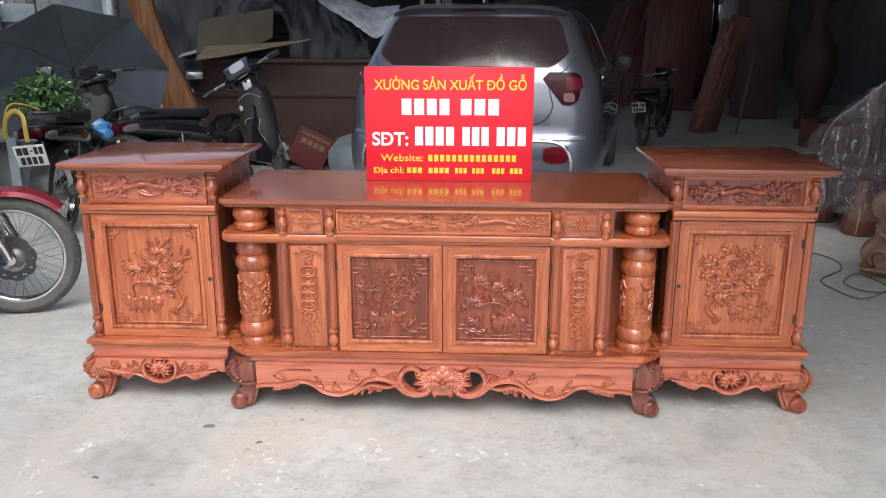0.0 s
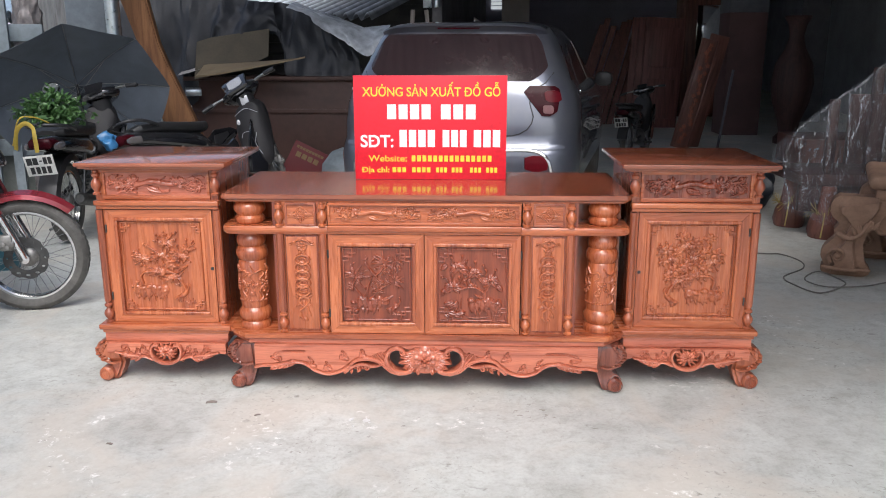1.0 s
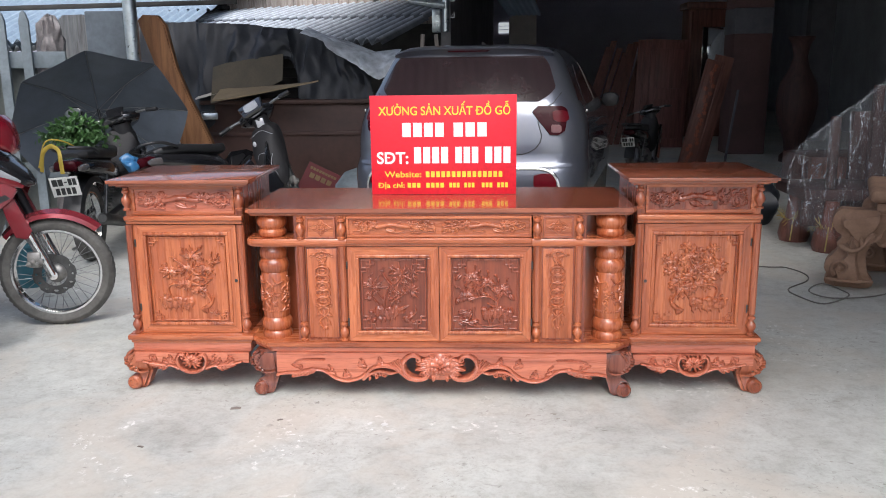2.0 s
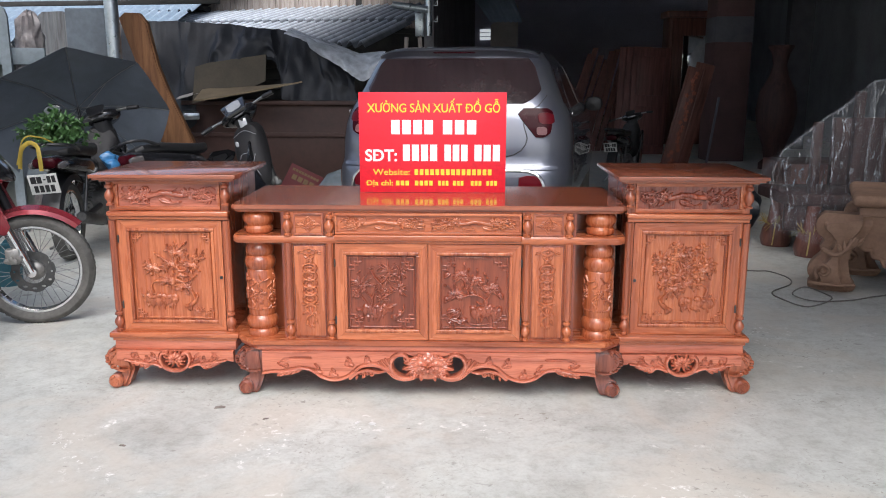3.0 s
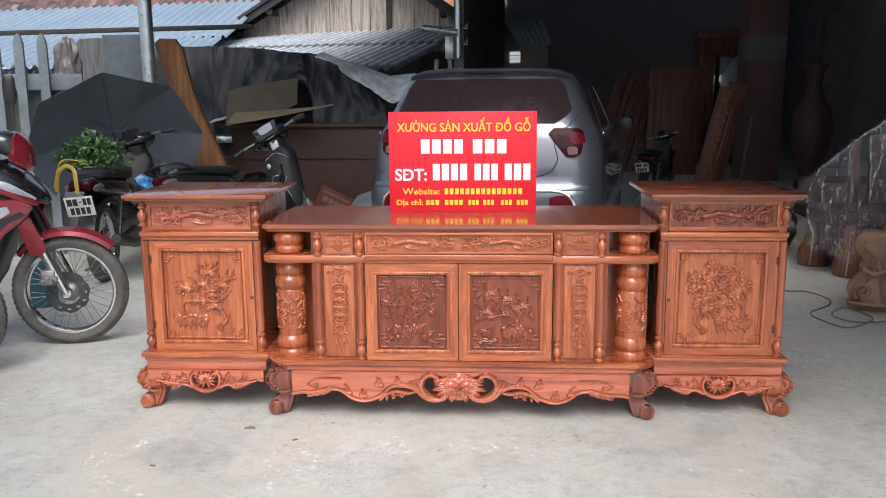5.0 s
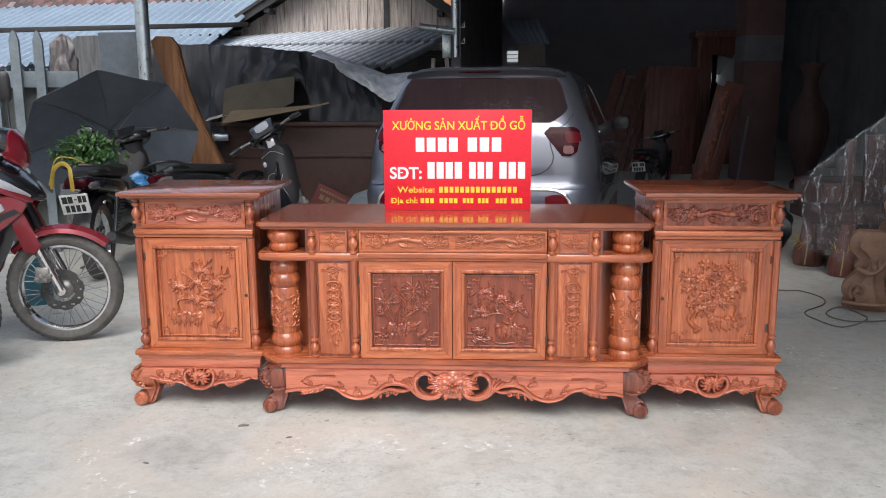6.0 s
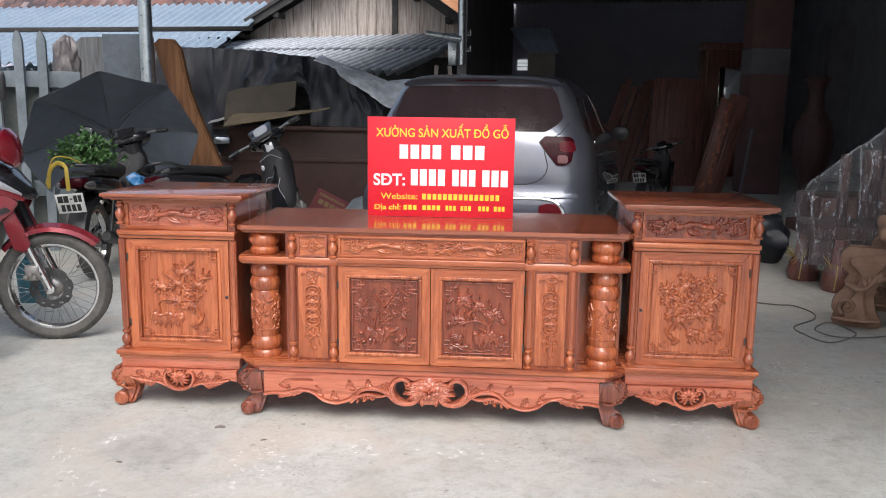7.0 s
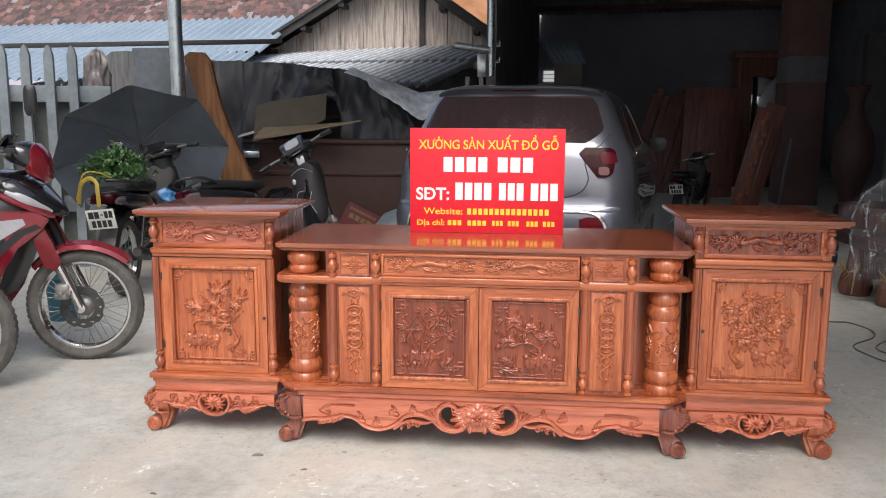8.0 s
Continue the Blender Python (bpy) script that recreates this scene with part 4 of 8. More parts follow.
def fluted_post(parent, x, y, z0, z1, r=0.014):
    bm = mesh()
    ring = []
    for k in range(40):
        a = 2 * math.pi * k / 40
        q = r * (1.0 - 0.1 * (0.5 + 0.5 * math.cos(8 * a)))
        ring.append((q * math.cos(a), q * math.sin(a)))
    rings(bm, [[(x + u, y + w, z) for u, w in ring] for z in (z0, z1)])
    return part("post", bm, wood_carved, parent)


def framed_door(parent, name, x0, x1, z0, z1, y, rail, carve, panel_mat, carve_mat, label, bottom=None, key=0.04):
    """A mitred frame round a sunk panel with a key-fret border and a carved scene."""
    bottom = bottom or rail
    door = new(name)
    door.parent = parent
    door["label"] = label
    t = 0.022
    xi0, xi1, zi0, zi1 = x0 + rail, x1 - rail, z0 + bottom, z1 - rail
    for quad in (((x0, z0), (xi0, zi0), (xi0, zi1), (x0, z1)), ((xi1, zi0), (x1, z0), (x1, z1), (xi1, zi1))):
        prism(bm := mesh(), quad, y, y + t)
        part("stile", bm, wood_up, door)
    for quad in (((x0 + 0.001, z0), (x1 - 0.001, z0), (xi1, zi0 - 0.001), (xi0, zi0 - 0.001)), ((xi0, zi1 + 0.001), (xi1, zi1 + 0.001), (x1 - 0.001, z1), (x0 + 0.001, z1))):
        prism(bm := mesh(), quad, y, y + t)
        part("rail", bm, wood_across, door)
    # a raised bead on the inner edge of the frame
    bm = mesh()
    bw = 0.011
    for a, b2, c2, e in ((xi0 - bw, xi1 + bw, zi0 - bw, zi0 + 0.002), (xi0 - bw, xi1 + bw, zi1 - 0.002, zi1 + bw), (xi0 - bw, xi0 + 0.002, zi0 + 0.002, zi1 - 0.002), (xi1 - 0.002, xi1 + bw, zi0 + 0.002, zi1 - 0.002)):
        box(bm, a, b2, y - 0.005, y + 0.014, c2, e, 0.0035, seg=3)
    part("bead", bm, wood_up, door)
    yp = y + 0.011
    box(bm := mesh(), xi0, xi1, yp, yp + 0.008, zi0, zi1)
    part("panel", bm, panel_mat, door)
    m = 0.008
    fret_frame(border := Relief(xi0, xi1, zi0, zi1, 0.0012), xi0 + m, xi1 - m, zi0 + m, zi1 - m, key=key)
    border.part("fret_border", yp, carve_mat, door)
    rel = Relief(xi0 + m + 0.006, xi1 - m - 0.006, zi0 + m + 0.006, zi1 - m - 0.006)
    carve(rel, xi0 + m + 0.004, xi1 - m - 0.004, zi0 + m + 0.004, zi1 - m - 0.002)
    rel.part("carving", yp, carve_mat, door, "relief carving of blossoms, leaves and boughs", depth=1.5)
    return door


def hinge(parent, x, y, z):
    lathe(bm := mesh(), [(0.003, 0), (0.0035, 0.001), (0.0035, 0.03), (0.003, 0.031)], x, y, z, 10)
    return part("hinge", bm, disc_steel, parent)


def scroll_leg(parent, x, y, side, h=0.165, k=1.0, material=None):
    """A carved cabriole leg: broad knee, curved shank, foot rolled outwards in a volute. x: the outer edge of the plinth; side: outwards."""
    leg = new("leg")
    leg.parent = parent
    leg["label"] = "cabriole leg with leafy knee and rolled volute foot"
    material = material or wood_leg
    line = [(-0.07, 0.172), (-0.03, 0.172), (0.004, 0.171), (0.02, 0.16), (0.026, 0.142), (0.022, 0.122), (0.008, 0.104), (-0.012, 0.09), (-0.02, 0.076), (-0.012, 0.062), (0.004, 0.054), (0.018, 0.04), (0.02, 0.024), (0.014, 0.01), (0.002, 0.001), (-0.02, 0.0), (-0.044, 0.002), (-0.056, 0.012), (-0.062, 0.03), (-0.068, 0.05), (-0.074, 0.07), (-0.078, 0.092), (-0.078, 0.115), (-0.075, 0.14)]
    pts = [(x + side * u * k, z * h / 0.172) for u, z in line]
    bm = mesh()
    prism(bm, pts, y - 0.036, y + 0.045)
    bmesh.ops.bevel(bm, geom=[e for e in bm.edges if e.calc_face_angle(0) > 1.0], offset=0.0115, segments=4, affect="EDGES")
    for v6 in bm.verts:
        t = v6.co.z / h
        v6.co.y += -0.012 * math.sin(math.pi * min(1, max(0, (t - 0.45) / 0.5))) + 0.016 * math.sin(math.pi * min(1, max(0, (t - 0.15) / 0.45)))
    part("shank", bm, material, leg)
    bm = mesh()
    cx, cz = x - side * 0.008 * k, 0.028
    lathe(bm, [(0.006, -0.02), (0.022, -0.018), (0.029, -0.01), (0.029, 0.03), (0.01, 0.032)], cx, y - 0.036, cz + 0.002, 28, "y")
    tube(bm, spiral(cx, y - 0.055, cz + 0.002, 0.022, 1.8, 90, -side), [0.0042 * (1 - 0.4 * i / 22) for i in range(23)], 6)
    part("volute", bm, material, leg)
    # leafy knee: curled leaves round the outer corner, a line across the face
    bm = mesh()
    yk = y - 0.047
    for q in range(7):
        t = q / 6
        a = 120 - 190 * t
        px, pz = x + side * (-0.014 + 0.036 * math.sin(math.pi * (0.15 + 0.7 * t))), h - 0.008 - 0.072 * t
        blob(bm, px, yk + 0.012 + 0.006 * (q % 2), pz, 0.013, 0.016, 0.008, side * (35 - 60 * t), 9, 5)
        blob(bm, px - side * 0.02, yk + 0.006, pz - 0.004, 0.01, 0.008, 0.007, side * (50 - 60 * t), 8, 5)
    stroke(bm, [(x - side * 0.07, h - 0.088), (x - side * 0.04, h - 0.096), (x - side * 0.01, h - 0.088), (x + side * 0.006, h - 0.074)], yk + 0.006, 0.0045)
    part("knee_leaf", bm, material, leg)
    return leg


def half_mirror(pts):
    """Left half of an outline, left end to middle, made whole."""
    return pts + [(-a, c) for a, c in reversed(pts) if abs(a) > 1e-6]


def inside(gx, gz, outline):
    """Which points of a grid lie inside an outline."""
    hit = np.zeros(gx.shape, bool)
    for (xa, za), (xb, zb) in zip(outline, outline[1:] + outline[:1]):
        if za != zb:
            hit ^= ((gz < za) != (gz < zb)) & (gx < xa + (gz - za) * (xb - xa) / (zb - za))
    return hit


def carved_apron(parent, outline, holes, y, t, carve, top, label):
    """A scalloped board, sawn out and carved in one piece: carve() raises the scrolls over it and across its openings."""
    reach = max(abs(p[0]) for p in outline)
    rel = Relief(-reach - 0.002, reach + 0.002, min(p[1] for p in outline) - 0.012, top, 0.0015)
    gx, gz = np.meshgrid(rel.xs, rel.zs, indexing="ij")
    board = inside(gx, gz, outline)
    for hole in holes:
        board &= ~inside(gx, gz, hole)
    rel.h[board] = rel.board = 0.0042
    carve(rel)
    return rel.part("apron", y, wood_red_lit, parent, label, base=t, depth=1.9)


def both(carve):
    """Carves a half and its mirror image; carve gets the side, and m(), which mirrors an angle."""
    for s in (-1, 1):
        carve(s, (lambda a: a) if s > 0 else (lambda a: 180 - a))


def flame(rel, x, z, s, k=1.0):
    """A small flickering S-curl left standing on a board."""
    k *= 1.45
    rel.line([(x, z), (x + s * 0.008 * k, z + 0.004 * k), (x + s * 0.003 * k, z + 0.011 * k), (x + s * 0.011 * k, z + 0.02 * k)], 0.0036 * k, 0.0012, 0.006)
    rel.line([(x, z), (x + s * 0.014 * k, z + 0.001 * k), (x + s * 0.014 * k, z + 0.01 * k)], 0.0036 * k, 0.0012, 0.0045)


def long_apron_carving(rel):
    at = lambda s, a, b2: (s * a * 0.000725, 0.19 - b2 * 0.000725)

    def side(s, m):
        L = lambda *pts: [at(s, a, c) for a, c in pts]
        # the great scroll that frames the opening beside the flower
        rel.line(L((108, 42), (118, 24), (150, 14), (186, 30), (202, 66), (192, 106), (160, 140), (112, 150), (76, 138)), 0.0068, 0.0097, 0.0138, groove=0.3)
        rel.curl(*at(s, 118, 32), 0.011, m(250), s, 0.0125, 0.34)
        rel.curl(*at(s, 86, 124), 0.01, m(100), -s, 0.012, 0.34)
        # stems that fan out of it and arch over the second opening
        rel.line(L((130, 154), (180, 140), (222, 104), (262, 82), (316, 74), (366, 86), (398, 112)), 0.0088, 0.0059, 0.0127, groove=0.35)
        rel.line(L((150, 142), (200, 118), (236, 92), (280, 72), (320, 66)), 0.0065, 0.0039, 0.0099, groove=0.3)
        for tip, bend in (((252, 50), 12), ((232, 42), 8), ((270, 58), 10), ((214, 44), 6)):
            rel.line(L((186, 122), (206, 100), (tip[0] - 16, tip[1] + 24), tip), 0.0062, 0.0021, 0.0094, groove=0.3)
        # the lower strand with its rolled leaf and tip
        rel.line(L((230, 106), (268, 116), (300, 112), (330, 106), (368, 112), (398, 128), (424, 150)), 0.0059, 0.0072, 0.0110, groove=0.3)
        rel.curl(*at(s, 308, 122), 0.0125, m(80), s, 0.0115, 0.36)
        rel.curl(*at(s, 352, 130), 0.009, m(60), s, 0.01, 0.36)
        for a, b2, ln, turn in ((396, 124, 0.036, -48), (402, 120, 0.03, -24), (384, 130, 0.026, -68), (338, 136, 0.022, -20)):
            rel.leaf(*at(s, a, b2), ln, 0.0065, 0.0095, m(turn), -s * 0.004)
        # the bead along the lower edge of the board
        rel.line(L((398, 112), (436, 142), (486, 160), (530, 162), (580, 146), (618, 118), (650, 102), (690, 98)), 0.006, 0.006, 0.0095)
        # scalloped leaves towards the leg
        for k, (a, b2) in enumerate(((706, 112), (732, 124), (762, 130), (794, 138))):
            rel.leaf(*at(s, a - 16, b2 - 26), 0.042, 0.0125, 0.011, m(-52 + 4 * k), s * 0.006)
            rel.curl(*at(s, a + 4, b2 - 10), 0.0095, m(200), -s, 0.0105, 0.38)
        rel.line(L((690, 98), (740, 106), (800, 118), (850, 118), (906, 128)), 0.0072, 0.0052, 0.0105, groove=0.3)
        rel.line(L((640, 38), (720, 38), (764, 42), (790, 52), (796, 68), (776, 78), (764, 88)), 0.0016, 0.0024, 0.003)
        rel.curl(*at(s, 772, 84), 0.007, m(90), s, 0.006, 0.36)
        rel.leaf(*at(s, 776, 84), 0.034, 0.004, 0.005, m(14), s * 0.004)
        flame(rel, *at(s, 500, 138), s)
        flame(rel, *at(s, 586, 122), s, 1.25)
        flame(rel, *at(s, 412, 78), s, 1.1)
        flame(rel, *at(s, 316, 58), s, 0.8)
        # spiky leaves at the flower's side
        for a, b2, ln, turn in ((52, 56, 0.044, 28), (60, 68, 0.056, 12), (62, 84, 0.06, -4), (58, 100, 0.052, -18), (50, 114, 0.04, -32), (46, 46, 0.03, 44), (30, 126, 0.03, -60), (34, 36, 0.024, 66)):
            rel.leaf(*at(s, a, b2), ln, 0.0118, 0.0105, m(turn), -s * 0.008)

    both(side)
    x, z = at(1, 0, 78)
    for tier, n, k, h in ((0, 9, 0.066, 0.0085), (1, 8, 0.05, 0.0112), (2, 6, 0.034, 0.014), (3, 4, 0.018, 0.0165)):
        for q in range(n):
            a = 360 * (q + 0.5 * (tier % 2)) / n + 90
            c, s2 = math.cos(radians(a)), math.sin(radians(a))
            px, pz = x + 0.56 * k * 1.2 * c, z + 0.56 * k * 0.88 * s2
            rel.dome(px, pz, 0.4 * k, 0.36 * k, h, a)
            rel.dome(px + 0.1 * k * c, pz + 0.1 * k * s2, 0.2 * k, 0.09 * k, h * 1.12, a + 90)
    rel.dome(x, z, 0.008, 0.007, 0.018)


def short_apron_carving(rel):
    at = lambda s, a, b2: (s * a * 0.00062, 0.163 - b2 * 0.00062)

    def side(s, m):
        L = lambda *pts: [at(s, a, c) for a, c in pts]
        rel.line(L((52, 18), (78, 16), (94, 38), (94, 72), (76, 108), (40, 130), (0, 137)), 0.0052, 0.0072, 0.0127, groove=0.25)
        rel.curl(*at(s, 62, 28), 0.008, m(250), s, 0.011, 0.36)
        rel.leaf(*at(s, 92, 100), 0.02, 0.005, 0.009, m(-60))
        rel.leaf(*at(s, 96, 84), 0.026, 0.005, 0.008, m(40), s * 0.005)
        rel.line(L((90, 112), (124, 98), (156, 92), (180, 104)), 0.0058, 0.005, 0.0095)
        for k, (a, b2) in enumerate(((182, 108), (206, 106), (232, 100), (256, 94))):
            rel.leaf(*at(s, a - 12, b2 - 22), 0.036, 0.0105, 0.0105, m(-54 + 10 * k), s * 0.005)
            rel.curl(*at(s, a + 2, b2 - 8), 0.008, m(200), -s, 0.0095, 0.38)
        rel.line(L((186, 88), (240, 82), (290, 74), (330, 66)), 0.005, 0.004, 0.009)
        flame(rel, *at(s, 130, 60), s, 0.9)
        flame(rel, *at(s, 168, 78), s, 0.8)
        rel.line(L((250, 18), (280, 26), (276, 48), (252, 46)), 0.0018, 0.0026, 0.0045)
        rel.curl(*at(s, 254, 52), 0.008, m(80), s, 0.006, 0.36)
        rel.leaf(*at(s, 250, 62), 0.03, 0.004, 0.005, m(200), s * 0.004)
        for a, b2, ln, turn in ((22, 42, 0.032, 24), (24, 54, 0.034, 4), (22, 64, 0.032, -16), (18, 74, 0.03, -40), (14, 34, 0.026, 50), (8, 80, 0.028, -66)):
            rel.leaf(*at(s, a, b2), ln, 0.0055, 0.0095, m(turn), s * 0.003)

    both(side)
    x, z = at(1, 0, 54)
    for tier, n, k, h in ((0, 9, 0.027, 0.0105), (1, 6, 0.018, 0.0135), (2, 4, 0.009, 0.016)):
        for q in range(n):
            a = 360 * (q + 0.5 * (tier % 2)) / n + 90
            rel.dome(x + 0.62 * k * 1.15 * math.cos(radians(a)), z + 0.62 * k * 0.85 * math.sin(radians(a)), 0.46 * k, 0.34 * k, h, a)


def stacked_boards(bm, layers, x0, x1, yf, yb):
    for z0, z1, out, bev in layers:
        box(bm, x0 - out, x1 + out, yf - out, yb, z0, z1, bev)


def end_cabinet(m, inner, label):
    """inner: +1 when its inner side is towards +x."""
    cab = thing("end_cabinet", m, label, "cabinet", "end cabinets of the sideboard")
    bm = mesh()
    box(bm, -0.285, 0.285, -0.056, 0.462, 0.861, 0.876, 0.003)
    box(bm, -0.276, 0.276, -0.047, 0.455, 0.853, 0.861, 0.003)
    part("top", bm, wood_top, cab, "flat polished top with a moulded overhanging edge")
    box(bm := mesh(), -0.258, 0.258, -0.024, 0.44, 0.845, 0.853, 0.003)
    part("cornice", bm, wood_across, cab)
    bm = mesh()
    box(bm, -0.216, 0.216, 0.425, 0.44, 0.236, 0.845)
    box(bm, -0.216, 0.216, 0.03, 0.425, 0.236, 0.25)
    box(bm, -0.216, 0.216, 0.022, 0.03, 0.236, 0.845)
    part("carcass", bm, wood_up, cab)
    for s in (-1, 1):
        xa, xb = sorted((s * 0.216, s * 0.236))
        box(bm := mesh(), xa, xb, 0.02, 0.44, 0.236, 0.845)
        part("side_board", bm, wood_side, cab)
    # front stiles that carry the turned posts
    for s in (-1, 1):
        xa, xb = sorted((s * 0.2075, s * 0.236))
        box(bm := mesh(), xa, xb, 0.003, 0.02, 0.236, 0.845)
        part("stile", bm, wood_up, cab)
        baluster(cab, s * 0.228, -0.004, 0.748)
        fluted_post(cab, s * 0.228, -0.002, 0.325, 0.69)
        baluster(cab, s * 0.228, -0.004, 0.236, 0.94)
    # the drawer
    drawer = new("drawer")
    drawer.parent = cab
    bm = mesh()
    for a, b2, c2, e in ((-0.206, 0.206, 0.729, 0.745), (-0.206, 0.206, 0.832, 0.8445), (-0.206, -0.196, 0.745, 0.832), (0.196, 0.206, 0.745, 0.832)):
        box(bm, a, b2, -0.002, 0.02, c2, e, 0.002)
    part("drawer_frame", bm, wood_across, drawer)
    box(bm := mesh(), -0.196, 0.196, 0.006, 0.02, 0.745, 0.832)
    part("drawer_front", bm, wood_panel if inner < 0 else wood_red_lit, drawer)
    drawer_carving(rel := Relief(-0.192, 0.192, 0.747, 0.83), -0.188, 0.188, 0.749, 0.828)
    rel.part("carving", 0.006, wood_panel if inner < 0 else wood_red_lit, drawer, "vine and flower relief with a smooth grip", depth=1.4)
    # moulded rail under the drawer
    bm = mesh()
    box(bm, -0.24, 0.24, -0.022, 0.02, 0.708, 0.728, 0.005, seg=3)
    box(bm, -0.236, 0.236, -0.012, 0.02, 0.694, 0.708, 0.003)
    part("rail", bm, wood_across, cab)
    door = framed_door(cab, "door", -0.206, 0.206, 0.238, 0.69, -0.002, 0.042, lambda q, a, b2, c2, e: garden_carving(q, a, b2, c2, e, inner < 0), wood_up, wood_up, "closed door with carved sunk panel", 0.042)
    lathe(bm := mesh(), [(0.002, 0), (0.0065, 0), (0.0065, 0.003), (0.002, 0.003)], inner * 0.196, -0.0055, 0.459, 14, "y")
    part("keyhole", bm, black_plastic, door)
    for z in (0.33, 0.6):
        hinge(door, -inner * 0.2075, -0.004, z)
    # plinth, apron and legs
    bm = mesh()
    stacked_boards(bm, ((0.214, 0.236, 0.03, 0.006), (0.2, 0.214, 0.02, 0.004)), -0.232, 0.232, -0.008, 0.44)
    part("plinth", bm, wood_across, cab)
    box(bm := mesh(), -0.246, 0.246, -0.022, 0.42, 0.163, 0.2, 0.004)
    part("plinth_base", bm, wood_red_lit, cab)
    at = lambda a, b2: (a * 0.00062, 0.163 - b2 * 0.00062)
    low = [(-384, 0), (-384, 74), (-330, 68), (-290, 76), (-262, 98), (-236, 96), (-210, 108), (-182, 106), (-156, 90), (-124, 96), (-92, 108), (-70, 124), (-40, 136), (0, 140)]
    hole = curve_pts([(a * 0.00062, 0, 0.163 - b2 * 0.00062) for a, b2 in ((0, 6), (52, 12), (82, 36), (84, 70), (60, 106), (0, 124), (-60, 106), (-84, 70), (-82, 36), (-52, 12), (0, 6))], 4)[:-1]
    carved_apron(cab, half_mirror([at(*p) for p in low]), [[(p.x, p.z) for p in hole]], -0.03, 0.022, short_apron_carving, 0.163, "scalloped apron with a pierced carved flower medallion")
    scroll_leg(cab, -inner * 0.258, 0.008, -inner, 0.168, 1.0, wood_carved)
    for s in (-1, 1):
        box(bm := mesh(), s * 0.2 - 0.03, s * 0.2 + 0.03, 0.36, 0.42, 0.0, 0.163, 0.008)
        part("back_leg", bm, wood_leg, cab)
    return cab


end_cabinet(pose(-1.02, 2.995, 0), 1, "tall end cabinet in glossy orange-brown wood, carved drawer over carved door")
end_cabinet(pose(1.015, 2.995, 0), -1, "tall end cabinet in glossy orange-brown wood, dark carved drawer, closed door")

PILLAR = [(0.03, 0.0), (0.058, 0.0), (0.06, 0.012), (0.056, 0.024), (0.05, 0.03), (0.056, 0.036), (0.062, 0.05), (0.062, 0.064), (0.055, 0.078), (0.05, 0.084), (0.052, 0.09), (0.053, 0.1), (0.053, 0.265), (0.05, 0.27), (0.055, 0.277), (0.061, 0.292), (0.061, 0.306), (0.054, 0.32), (0.048, 0.326), (0.054, 0.334), (0.057, 0.346), (0.055, 0.36), (0.046, 0.372), (0.046, 0.384)]
CAPITAL = [(0.046, 0.416), (0.05, 0.418), (0.056, 0.426), (0.056, 0.438), (0.048, 0.448), (0.052, 0.454), (0.061, 0.468), (0.061, 0.482), (0.052, 0.497), (0.044, 0.502), (0.044, 0.508)]


